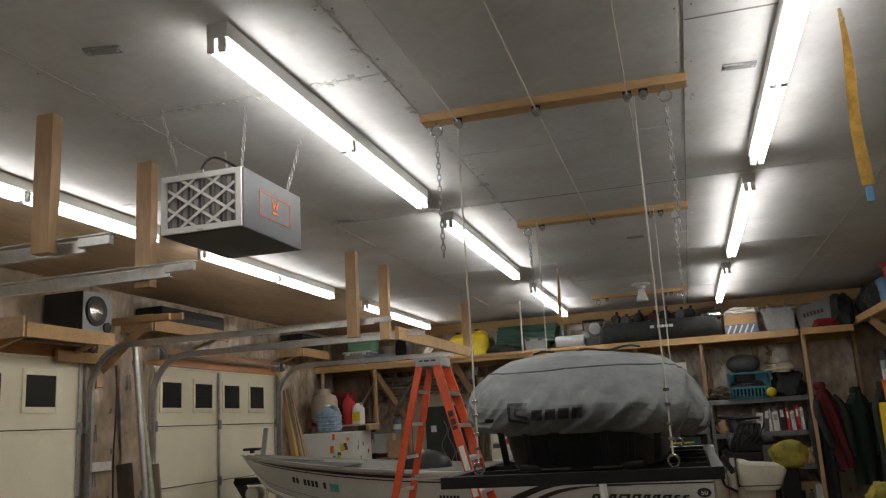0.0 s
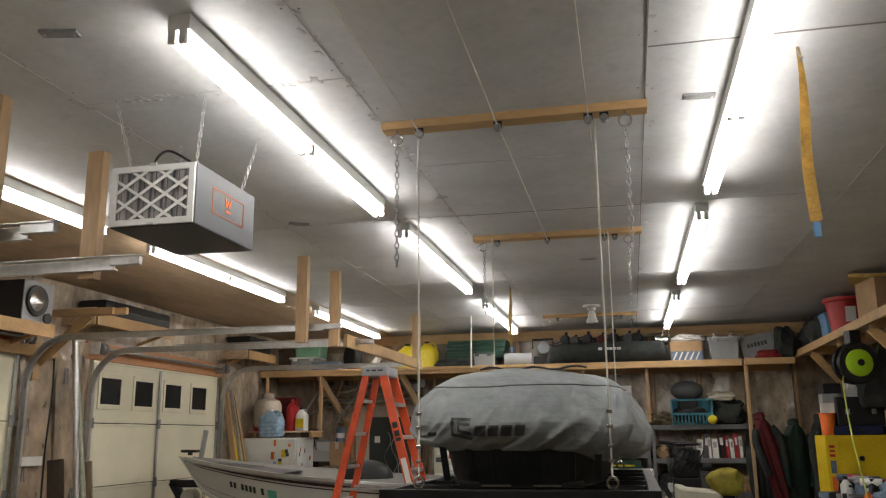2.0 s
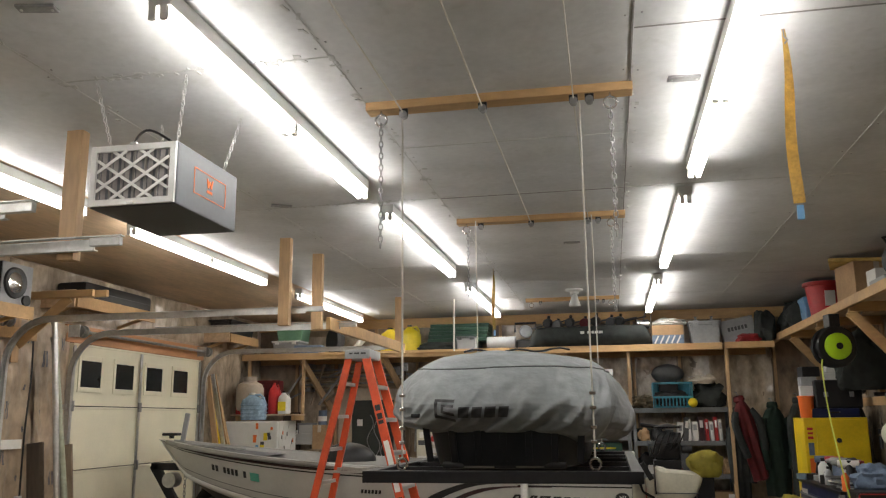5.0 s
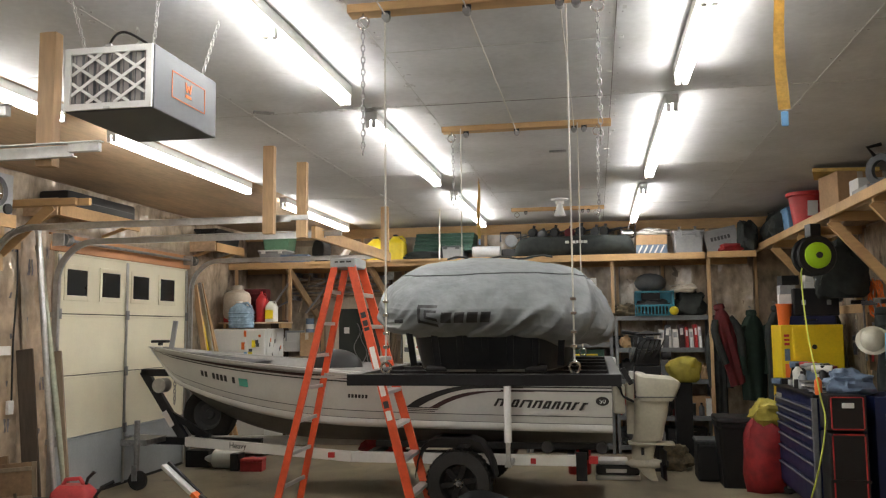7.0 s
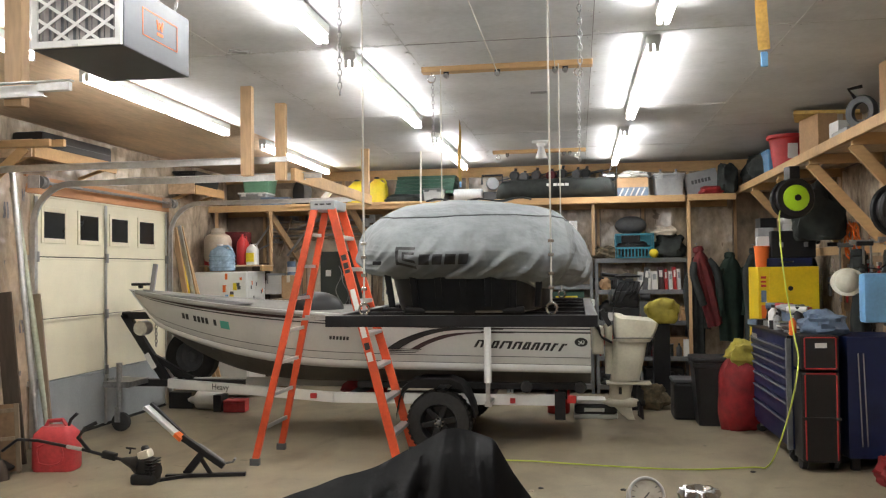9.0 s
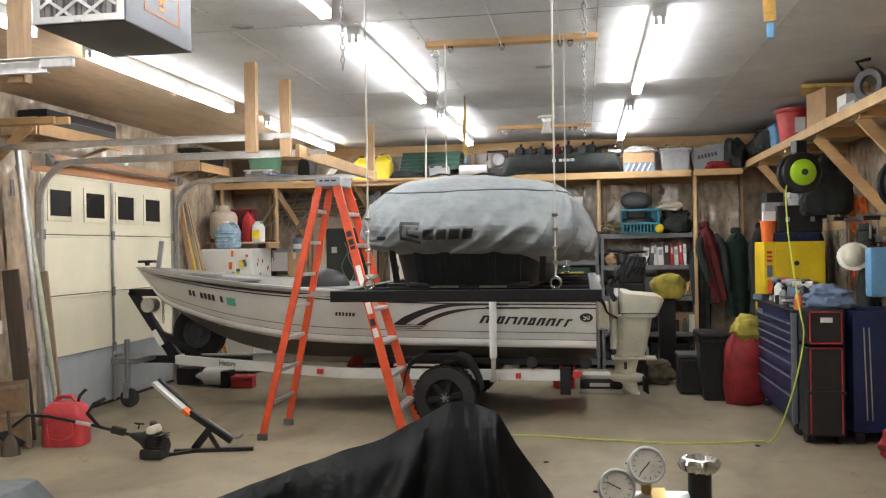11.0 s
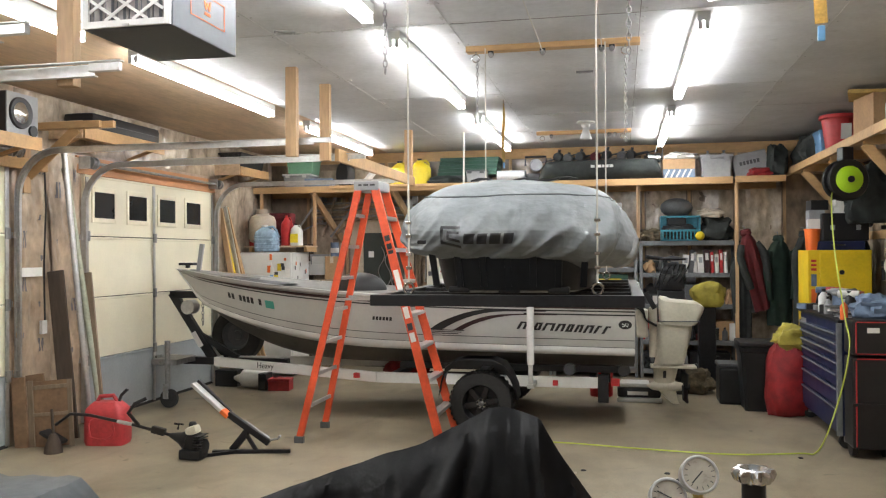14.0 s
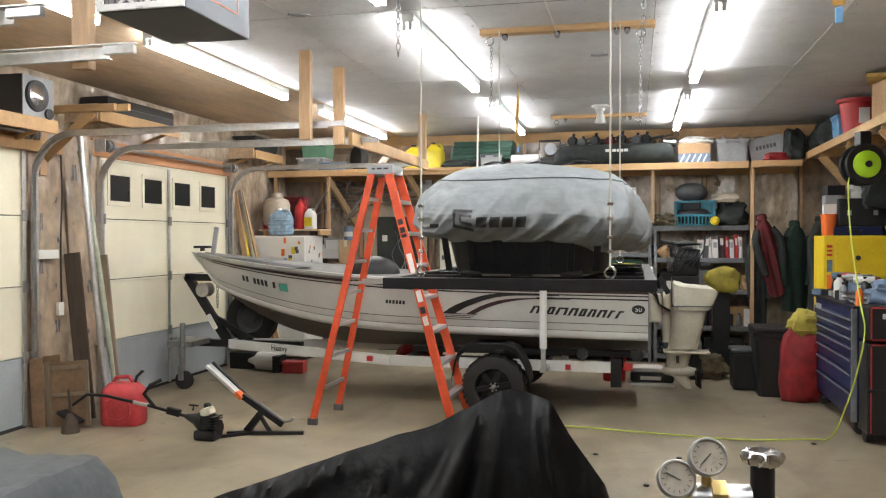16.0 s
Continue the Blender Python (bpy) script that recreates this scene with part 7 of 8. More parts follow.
part("drum", one(lathe, [(0.01, -0.08), (0.07, -0.08), (0.05, 0), (0.07, 0.08), (0.01, 0.08)], (0, 0, 0.07), (1, 0.2, 0), 22), M_CHROME, t, smooth=True)
part("handle", one(tube, [(0.1, 0, 0.02), (0.13, 0, 0.2), (0.05, 0, 0.22), (0.02, 0, 0.1)], 0.01, 6), M_CHROME, t, smooth=True)
t = carton(0.72, y0 - 0.02, BZ, 0.4, 0.3, 0.26, "brown cardboard box with blue starred side on the shelf", 0, 0, None, False)
part("printed_side", one(span, (-0.2, -0.154, 0.0), (0.2, -0.151, 0.13)), M_DENIM, t, "blue patterned print")
for k in range(5):
    part("print_stripe", one(bar, (-0.17 + 0.07 * k, -0.1555, 0.02), (-0.12 + 0.07 * k, -0.1555, 0.12), 0.002, 0.02, up=(1, 0, 0)), M_PAPER, t)
lump("rag_bundle", 0.75, y0, BZ + 0.26, 0.36, 0.25, 0.1, M_PAPER, "crumpled pale rags on a cardboard box", "rags", 4, 0.5)
t = tote(1.19, y0 - 0.05, BZ, 0.39, 0.3, 0.3, M_GREY, M_GREY, "grey plastic cooler box with metal hardware on top", "cooler_box", 0, "cooler")
for s in (-0.1, 0.1):
    part("clamp_screw", one(lathe, [(0.035, 0), (0.035, 0.02), (0.015, 0.03), (0.015, 0.06), (0.03, 0.065)], (s, 0, 0.3), (0, 0, 1), 14), M_STEEL, t, smooth=True)
t = carton(1.64, y0 - 0.05, BZ + 0.03, 0.42, 0.12, 0.3, "pale grey box tilted on the back shelf", 0, -12, M_GREY, False, "tilted_box")
for k in range(6):
    part("lettering_bar", one(span, (-0.13 + 0.043 * k, -0.063, 0.15), (-0.1 + 0.043 * k, -0.0605, 0.2)), M_DKGREY, t)
lump("red_bag", 1.72, BF + 0.12, BZ, 0.3, 0.2, 0.12, M_REDCLOTH, "small red cloth bag under a tilted box", "bag", 9, 0.3)
lump("black_bag", 1.93, BF + 0.2, BZ, 0.24, 0.4, 0.42, M_DKCLOTH, "black gear bag slumped in the corner", "bag", 5, 0.3)

# ---- along the back wall ----
fr = thing("refrigerator", pose(-4.68, 10.75, 0), "white refrigerator covered with small magnets", "refrigerator")
part("body", one(span, (-0.39, -0.28, 0.04), (0.36, 0.32, 1.68), 0.01), M_WHITE, fr)
part("door", one(span, (0.0 - 0.39, -0.35, 0.06), (0.36, -0.285, 1.67), 0.015), M_WHITE, fr)
part("handle", one(span, (-0.36, -0.38, 0.7), (-0.33, -0.35, 1.3), 0.008), M_GREY, fr)
for k in range(16):
    rng = random.Random(k)
    px, pz = rng.uniform(0.0, 0.28), rng.uniform(0.95, 1.6)
    part("magnet", one(span, (px, -0.354, pz), (px + rng.uniform(0.03, 0.06), -0.35, pz + rng.uniform(0.03, 0.1))), (M_DKGREY, M_PAPER, M_ORANGEMARK, M_LTBLUE, M_TAN, M_YPLAST)[k % 6], fr)
    part("magnet", one(span, (0.36, -0.2 + 0.03 * k, pz), (0.364, -0.2 + 0.03 * k + 0.026, pz + 0.05)), (M_DKGREY, M_ORANGEMARK, M_PAPER)[k % 3], fr)
for s in (-0.3, 0.28):
    part("foot", one(cyl, (s, 0.0, 0), (s, 0.0, 0.045), 0.03), M_BLACK, fr)
sf = thing("corner_shelf", pose(-4.6, 10.85, 1.75), "small plywood shelf over the refrigerator", "shelf")
part("board", one(span, (-0.5, -0.2, 0), (0.4, 0.25, 0.02), 0.003), M_PLY, sf)
for x0 in (-0.45, 0.35):
    part("bracket", one(span, (x0, -0.15, -0.065), (x0 + 0.04, 0.2, 0), 0.003), M_WOOD, sf)
    part("post", one(span, (x0, 0.2, -0.07), (x0 + 0.04, 0.24, 0.8), 0.003), M_WOODV, sf)
t = thing("propane_tank", pose(-4.86, 10.72, 1.77), "tan steel propane tank on the corner shelf", "gas cylinder")
part("tank", one(lathe, [(0.1, 0), (0.1, 0.03), (0.17, 0.06), (0.185, 0.12), (0.185, 0.34), (0.16, 0.4), (0.08, 0.44), (0.03, 0.445)], (0, 0, 0)), M_TAN, t, smooth=True)
part("collar", one(lathe, [(0.09, 0.42), (0.095, 0.5), (0.09, 0.5), (0.085, 0.42)], (0, 0, 0)), M_TAN, t, smooth=True)
part("valve", one(cyl, (0, 0, 0.44), (0, 0, 0.49), 0.025), M_BRASS, t, smooth=True)
t = jug("water_jug", -4.72, 10.55, 1.69, 0.32, 0.22, 0.36, M_WATERJUG, M_WHITE, "translucent blue water jug on the refrigerator")
for zz in (0.05, 0.1, 0.15, 0.2):
    ring = [(0.163 * math.copysign(abs(math.cos(q)) ** 0.5, math.cos(q)), 0.113 * math.copysign(abs(math.sin(q)) ** 0.5, math.sin(q)), zz) for q in [j * math.tau / 28 for j in range(28)]]
    part("rib", one(tube, ring, 0.008, 6, True), M_WATERJUG, t, smooth=True)
jug("oil_jug", -4.53, 10.8, 1.77, 0.14, 0.2, 0.42, M_RED, M_RED, "red plastic jug on the corner shelf")
t = jug("oil_jug", -4.36, 10.72, 1.77, 0.15, 0.16, 0.3, M_WHITE, M_BLACK, "white oil jug with a yellow label")
part("label_sheet", one(span, (-0.06, -0.086, 0.04), (0.05, -0.079, 0.16)), M_YPLAST, t)
jug("oil_jug", -5.02, 10.85, 1.77, 0.16, 0.16, 0.26, M_RED, M_BLACK, "dark red jug on the corner shelf")
for k, (x, w, h, rot, mm) in enumerate(((-5.04, 0.07, 2.3, 3, M_WOODV), (-4.95, 0.05, 2.1, 6, M_YELLOW), (-4.93, 0.04, 2.35, 5, M_GALV), (-4.9, 0.06, 2.35, 6, M_WOODV), (-4.84, 0.05, 2.3, 8, M_WOODV))):
    alone("leaning_board", one(span, (-w / 2, -0.015, 0), (w / 2, 0.015, h), 0.003), mm, ("pine board", "yellow painted level", "steel angle strip", "pine board", "pine board")[k] + " leaning in the corner", "board", "boards in the corner", m=pose(x + 0.3, 10.02 + 0.05 * k, 0, -2, -rot - 8, 0))
d = thing("side_entry_door", pose(-3.45, BY - 0.03, 0), "dark entry door with wrought-iron scrolls in a tan frame, closed", "door", kind="structure")
part("frame", one(span, (-0.48, -0.02, 0), (-0.28, 0.02, 2.12), 0.003), M_TAN, d)
part("frame", one(span, (0.34, -0.02, 0), (0.48, 0.02, 2.12), 0.003), M_TAN, d)
part("frame", one(span, (-0.28, -0.022, 1.96), (0.34, 0.018, 2.12), 0.003), M_TAN, d)
part("leaf", one(span, (-0.28, -0.03, 0), (0.34, 0.0, 1.96), 0.003), M_ENTRY, d)
part("notice", one(span, (-0.2, -0.034, 1.6), (-0.12, -0.031, 1.69)), M_PAPER, d)
for k in range(3):
    pts = [(0.0 + 0.1 * k + 0.045 * math.sin(j * 0.8 + k * 2.1), -0.045, 1.75 - 0.06 * j) for j in range(14)]
    part("iron_scroll", one(tube, smooth_path(pts, 3), 0.007, 5), M_STEEL, d, "grey wrought-iron scroll", True)
nb = thing("notice_tray", pose(-4.32, 11.5, 1.35), "white plastic literature tray hung on the back wall", "tray")
part("backing", one(span, (-0.15, 0, 0), (0.15, 0.02, 0.3), 0.004), M_GREY, nb)
part("front_panel", one(span, (-0.15, -0.05, 0), (0.15, -0.035, 0.15), 0.004), M_PAPER, nb)
for a in (-0.15, 0.14):
    part("side_panel", one(span, (a, -0.035, 0), (a + 0.01, 0, 0.2), 0.002), M_PAPER, nb)
part("sheet", one(span, (-0.11, -0.03, 0.02), (0.12, -0.006, 0.27)), M_PAPER, nb)
part("hanger", one(span, (-0.02, 0.02, 0.1), (0.02, 0.27, 0.13)), M_STEEL, nb)
for k, x in enumerate((-4.25, -4.15, -2.95, -2.87, -2.8, -2.74)):
    alone("leaning_board", one(span, (-0.035, -0.02, 0), (0.035, 0.02, 1.5 + 0.13 * (k * 7 % 4)), 0.003), M_GREYWOOD, "dark old lumber leaning on the back wall", "board", "boards at the back", m=pose(x, 11.5 + 0.02 * k, 0, -6, 1.5 * (k % 3 - 1), 0))
for k in range(6):
    alone("stored_pipe", one(cyl, (-4.4, 11.62, 2.14 + 0.05 * k), (-2.9, 11.6, 2.16 + 0.05 * k), 0.014, n=8), M_STEEL if k % 2 else M_GREYWOOD, "thin pipe stored on wall hooks", "pipe", "pipes on the back wall", smooth=True)
for k, (x0, z0, x1, z1) in enumerate(((-4.15, 1.9, -3.75, 2.4), (-4.05, 1.95, -3.7, 2.2), (-4.0, 2.3, -3.6, 2.45))):
    alone("hand_tool", one(bar, (x0, 11.5, z0), (x1, 11.5, z1), 0.03, 0.03, up=(0, 1, 0), bev=0.004), (M_STEEL, M_GREYWOOD, M_STEEL)[k], "long hand tool hung on the back wall", "tool", "wall tools")
sc = thing("sticker_cabinet", pose(-2.15, 11.25, 0), "tan steel tool cabinet covered in brand stickers", "cabinet")
part("body", one(span, (-0.45, -0.25, 0.06), (0.45, 0.3, 1.77), 0.006), M_CREAM, sc)
part("plinth", one(span, (-0.43, -0.22, 0), (0.43, 0.28, 0.06)), M_BLACK, sc)
part("top_lip", one(span, (-0.465, -0.265, 1.77), (0.465, 0.31, 1.81), 0.006), M_CREAM, sc)
part("door_gap", one(span, (-0.002, -0.2525, 0.1), (0.002, -0.2495, 1.74)), M_DECAL, sc)
rng = random.Random(3)
cols = (M_PAPER, M_RED, M_DKGREY, M_PAPER, M_GREY, M_PAPER, M_PAPER, M_DENIM)
for i in range(6):
    for j in range(7):
        if rng.random() < 0.78:
            w, h = rng.uniform(0.04, 0.12), rng.uniform(0.04, 0.085)
            cx, cz = -0.38 + 0.152 * i + rng.uniform(-0.02, 0.02), 1.08 + 0.1 * j
            part("sticker", one(span, (cx - w / 2, -0.2545, cz - h / 2), (cx + w / 2, -0.2505, cz + h / 2)), cols[rng.randrange(8)], sc)
part("large_sticker", one(span, (-0.41, -0.258, 1.62), (-0.17, -0.2515, 1.7)), M_YPLAST, sc, "yellow sticker")
for k in range(4):
    part("sticker_block", one(bar, (-0.385 + 0.052 * k, -0.2595, 1.635), (-0.375 + 0.052 * k, -0.2595, 1.685), 0.002, 0.035, up=(1, 0, 0)), M_DECAL, sc)
part("large_sticker", one(span, (-0.27, -0.258, 1.38), (0.2, -0.2515, 1.48)), M_PAPER, sc)
for k in range(7):
    part("sticker_block", one(bar, (-0.24 + 0.063 * k, -0.2595, 1.395), (-0.225 + 0.063 * k, -0.2595, 1.465), 0.002, 0.042, up=(1, 0, 0)), M_RED, sc)
part("large_sticker", one(span, (0.16, -0.258, 1.53), (0.42, -0.2515, 1.59)), M_YPLAST, sc)
part("large_sticker", one(span, (0.12, -0.258, 1.7), (0.36, -0.2515, 1.76)), M_RED, sc)
carton(-2.55, 11.2, 1.81, 0.24, 0.25, 0.3, "small brown cardboard box on the sticker cabinet", 3)
lump("plastic_bag", -2.5, 11.2, 2.11, 0.36, 0.3, 0.2, M_DKGREY, "grey plastic bag crumpled on a box", "bag", 7, 0.5)
bottle(-2.25, 11.15, 1.81, 0.045, 0.26, M_WHITE, M_WHITE, "white squeeze bottle on the sticker cabinet")
wc = thing("white_wall_cabinet", pose(-1.93, 11.62, 1.83), "white wall cabinet with a clipboard on its door", "cabinet")
part("body", one(span, (-0.26, -0.13, 0), (0.25, 0.13, 0.64), 0.005), M_WHITE, wc)
part("door", one(span, (-0.26, -0.15, 0.002), (0.25, -0.132, 0.638), 0.004), M_WHITE, wc)
part("frame", one(span, (-0.22, -0.158, 0.02), (0.06, -0.152, 0.32), 0.002), M_DECAL, wc, "black framed notice")
part("sheet", one(span, (-0.2, -0.161, 0.035), (0.04, -0.1582, 0.3)), M_PAPER, wc)
for k in range(7):
    part("text_bar", one(span, (-0.18, -0.1625, 0.07 + 0.03 * k), (0.0 - 0.02 * (k % 3), -0.1612, 0.077 + 0.03 * k)), M_GREY, wc)
part("marker", one(span, (0.12, -0.165, 0.05), (0.135, -0.152, 0.2)), M_DECAL, wc)


def rack_unit(x0, x1, y, heights, label, top):
    r = thing("shelving_unit", pose(x0, y, 0), label, "shelving", "steel shelving units")
    w, dp = x1 - x0, 0.45
    for a in (0, w - 0.04):
        for b in (0, dp - 0.04):
            part("post", one(span, (a, b, 0), (a + 0.04, b + 0.04, top), 0.003), M_SHELFGREY, r)
    for h in heights:
        part("shelf", one(span, (0.002, 0.002, h - 0.06), (w - 0.002, dp - 0.002, h), 0.004), M_SHELFGREY, r)
    return r


rack_unit(0.22, 1.46, 11.28, (0.12, 0.5, 0.97, 1.38, 1.8), "grey steel shelving unit packed with books and tools", 1.8)
rack_unit(-0.93, 0.19, 11.28, (0.12, 0.6, 1.1, 1.45, 1.82), "grey steel shelving unit holding boxes and parts", 1.82)
wbn = thing("parts_bench", pose(-1.68, 11.28, 0), "white-topped parts shelf with tools behind the boat", "shelf")
for a in (0, 0.7):
    part("post", one(span, (a, 0, 0), (a + 0.04, 0.4, 1.78), 0.003), M_SHELFGREY, wbn)
for h in (0.6, 1.0, 1.4, 1.82):
    part("shelf", one(span, (0.0, -0.002, h - 0.04), (0.74, 0.42, h), 0.004), M_WHITE if h > 1.3 else M_SHELFGREY, wbn)
part("red_strip", one(span, (0.2, -0.005, 1.79), (0.36, -0.0025, 1.81)), M_RED, wbn)
# things on the racks
rng = random.Random(11)
x = 0.76
for k in range(9):
    w = (0.07, 0.06, 0.035, 0.075, 0.065, 0.04, 0.05, 0.04, 0.04)[k]
    h = 0.24 + 0.03 * (k * 5 % 3)
    mm = (M_PAPER, M_DKGREY, M_PAPER, M_PAPER, M_MAROON, M_RED, M_PAPER, M_RED, M_PAPER)[k]
    b = thing("ring_binder", pose(x, 11.32, 1.38, 0, 6 if k < 2 else -2, 0), ("white ring binder", "dark ring binder", "white ring binder", "white ring binder", "maroon service manual", "red service manual", "white service manual", "red service manual", "white service manual")[k] + " standing on the steel shelf", "binder", "binders on the shelf")
    part("cover", one(span, (0, 0, 0), (w, 0.2, h), 0.003), mm, b)
    part("spine_label", one(span, (w * 0.2, -0.002, h * 0.55), (w * 0.8, 0.0, h * 0.85)), M_PAPER if mm != M_PAPER else M_GREY, b)
    x += w + 0.012
junk = ((0.35, 1.38, 0.3, 0.16, M_DKCLOTH), (0.4, 0.97, 0.3, 0.25, M_BLACK), (0.75, 0.97, 0.24, 0.28, M_DKGREY), (1.2, 0.97, 0.36, 0.2, M_GREY), (0.45, 0.5, 0.4, 0.26, M_RED), (0.95, 0.5, 0.4, 0.3, M_BLACK), (1.25, 0.5, 0.3, 0.25, M_CARD), (0.5, 0.12, 0.5, 0.25, M_DKGREY), (1.1, 0.12, 0.5, 0.22, M_BLACK))
for k, (jx, jz, w, h, mm) in enumerate(junk):
    if k % 2:
        lump("gear_bag", jx, 11.5, jz, w, 0.3, h, mm if mm != M_CARD else M_OLIVE, "bundled shop gear in dark fabric on the steel shelf", "bundle", k + 20, 0.35)
    else:
        carton(jx, 11.5, jz, w, 0.3, h, "worn parts box on the steel shelf", 3, 0, mm, False, "parts_box")
for k, (jx, jz, w, h, mm) in enumerate(((-0.7, 1.45, 0.22, 0.22, M_BLACK), (-0.5, 1.1, 0.16, 0.22, M_RED), (-0.15, 1.1, 0.42, 0.26, M_GREEN), (-0.2, 1.45, 0.4, 0.18, M_GREYWOOD), (-0.6, 0.6, 0.4, 0.3, M_DKGREY), (0.0, 0.6, 0.3, 0.3, M_CARD))):
    b = carton(jx, 11.45, jz, w, 0.26, h, ("black radio", "red and black product carton", "green printed product carton", "brown parts tray", "grey parts tote", "brown parts box")[k] + " on the steel shelf", 4, 0, mm, False, "parts_box")
    if k in (1, 2):
        for q in range(3):
            part("print_bar", one(span, (-w * 0.4, -0.134, h * (0.3 + 0.2 * q)), (w * (0.1 + 0.1 * q), -0.131, h * (0.38 + 0.2 * q))), M_YPLAST if k == 2 else M_PAPER, b)
tb = thing("red_cooler", pose(-0.07, 9.15, 1.1), "red and white cooler box sitting in the boat", "cooler")
part("body", one(span, (-0.23, -0.15, 0), (0.23, 0.15, 0.16), 0.015), M_RED, tb)
part("lid", one(span, (-0.24, -0.16, 0.16), (0.24, 0.16, 0.23), 0.015), M_WHITE, tb, "white lid")
part("emblem_bar", one(span, (-0.1, -0.154, 0.06), (0.12, -0.151, 0.11)), M_PAPER, tb)
carton(-0.45, 9.2, 1.1, 0.22, 0.2, 0.18, "small black electronics box in the boat", 0, 0, M_BLACK, False, "electronics_box")
kt = thing("stainless_milk_can", pose(-1.42, 9.05, 1.15), "stacked stainless steel stock pots with a black tray on top", "pots")
part("pot", one(lathe, [(0.13, 0), (0.155, 0.02), (0.155, 0.22), (0.165, 0.225), (0.15, 0.24), (0.13, 0.3), (0.1, 0.36)], (0, 0, 0.0), (0.05, 0, 1), 32), M_CHROME, kt, "polished steel pot", True)
for zz in (0.06, 0.16):
    part("band", one(lathe, [(0.156, zz), (0.16, zz + 0.005), (0.156, zz + 0.01)], (0, 0, 0), (0.05, 0, 1), 32), M_STEEL, kt, smooth=True)
part("spill_ring", one(lathe, [(0.08, 0.29), (0.2, 0.3), (0.21, 0.31), (0.08, 0.32)], (0.02, 0, 0), (0.05, 0, 1), 28), M_BLACK, kt, "black plastic ring", True)
part("black_top", one(lathe, [(0.11, 0.34), (0.12, 0.4), (0.09, 0.5), (0.06, 0.54)], (0.02, 0, 0), (0.1, 0, 1), 20), M_DKGREY, kt, "dark slotted top", True)
part("tray", one(span, (-0.35, -0.06, -0.04), (-0.1, 0.1, 0.02), 0.01), M_BLACK, kt)
alone("bench_pad", one(span, (-0.35, -0.15, -0.05), (0.35, 0.2, 0), 0.01), M_GREYCARPET, "grey padded deck hatch in the boat", "hatch", m=pose(-1.42, 9.05, 1.15))
bottle(-0.98, 9.0, 1.1, 0.04, 0.16, M_PAPER, M_WHITE, "white cup standing in the boat")
for x, mm, h in ((-1.2, M_YPLAST, 0.26), (-1.12, M_RED, 0.16), (-1.28, M_ORANGEMARK, 0.2), (-1.02, M_DKGREY, 0.24), (-1.42, M_BLACK, 0.24), (-0.98, M_GREY, 0.28)):
    bottle(x, 11.4, 1.4, 0.035, h, mm, M_BLACK, {M_YPLAST: "yellow", M_RED: "red", M_ORANGEMARK: "orange", M_DKGREY: "dark grey", M_BLACK: "black", M_GREY: "grey"}[mm] + " spray bottle on the parts shelf")
tote(-1.55, 11.4, 1.82, 0.23, 0.2, 0.2, M_GREY, M_GREY, "small grey plastic bin with lid on the parts shelf")
alone("speaker_tube", one(cyl, (-1.35, 11.5, 1.82), (-1.35, 11.5, 2.14), 0.065, n=20), M_DKGREY, "dark cylindrical tube standing on the parts shelf", "tube", smooth=True)
wd = thing("dark_window", pose(-1.12, BY - 0.03, 1.85), "black window in a grey frame on the back wall", "window", kind="structure")
part("window_frame", one(span, (-0.55, -0.03, -0.02), (0.45, 0.0, 0.64), 0.003), M_DKGREY, wd)
part("pane", one(span, (-0.5, -0.036, 0.03), (-0.04, -0.031, 0.6)), M_SMOKE, wd)
part("pane", one(span, (0.0, -0.036, 0.03), (0.4, -0.031, 0.6)), M_SMOKE, wd)
fa = thing("ice_auger", pose(-0.98, 11.45, 1.82), "black auger head with bright silver guards on the shelf", "auger")
for k, (dx, dz, r, mm) in enumerate(((0.02, 0.42, 0.13, M_GREY), (-0.13, 0.2, 0.12, M_CHROME), (0.14, 0.17, 0.14, M_DKGREY))):
    a0 = (0.6, 3.3, 5.2)[k]
    rows = []
    bm = new_bm()
    for i in range(15):
        a = a0 + 2.6 * i / 14
        rows.append([(dx + rr * math.cos(a), -0.08 + 0.04 * (rr / r), dz + rr * math.sin(a)) for rr in (r * 0.25, r * 0.65, r)])
    grid(bm, rows)
    bmesh.ops.solidify(bm, geom=bm.faces[:], thickness=0.008)
    part("blade", bm, mm, fa, smooth=True)
part("body", one(lathe, [(0.16, 0), (0.2, 0.08), (0.17, 0.2), (0.1, 0.3), (0.08, 0.5), (0.02, 0.54)], (0.08, 0.05, 0), (0, 0, 1), 22), M_BLACK, fa, smooth=True)
alone("red_tray", one(box, (-1.1, 11.28, 1.845), (0.42, 0.16, 0.03), Matrix.Rotation(-0.06, 3, "Y"), 0.008), M_RED, "red plastic tray lying on the parts shelf", "tray")
bk = thing("white_bucket", pose(-0.58, 11.42, 1.82), "white plastic bucket with a pink rag", "bucket")
part("pail", one(lathe, [(0.12, 0), (0.15, 0.17), (0.155, 0.17), (0.155, 0.19), (0.135, 0.19), (0.11, 0.01)], (0, 0, 0)), M_WHITE, bk, smooth=True)
lump("pink_rag", -0.42, 11.36, 1.82, 0.12, 0.12, 0.16, M_REDCLOTH, "crumpled pink rag beside a bucket", "rag", 4, 0.4)
ps = carton(-0.17, 11.35, 1.82, 0.33, 0.16, 0.49, "tall white appliance carton with faint print", 0, 0, M_PAPER, False, "appliance_carton")
for k in range(3):
    part("print_panel", one(span, (-0.14 + 0.1 * k, -0.0825, 0.1), (-0.08 + 0.1 * k, -0.0805, 0.32 + 0.04 * k)), M_GREY, ps)
bs2 = thing("plastic_basket", pose(0.74, 11.4, 1.8), "teal slatted plastic basket on top of the shelving", "basket")
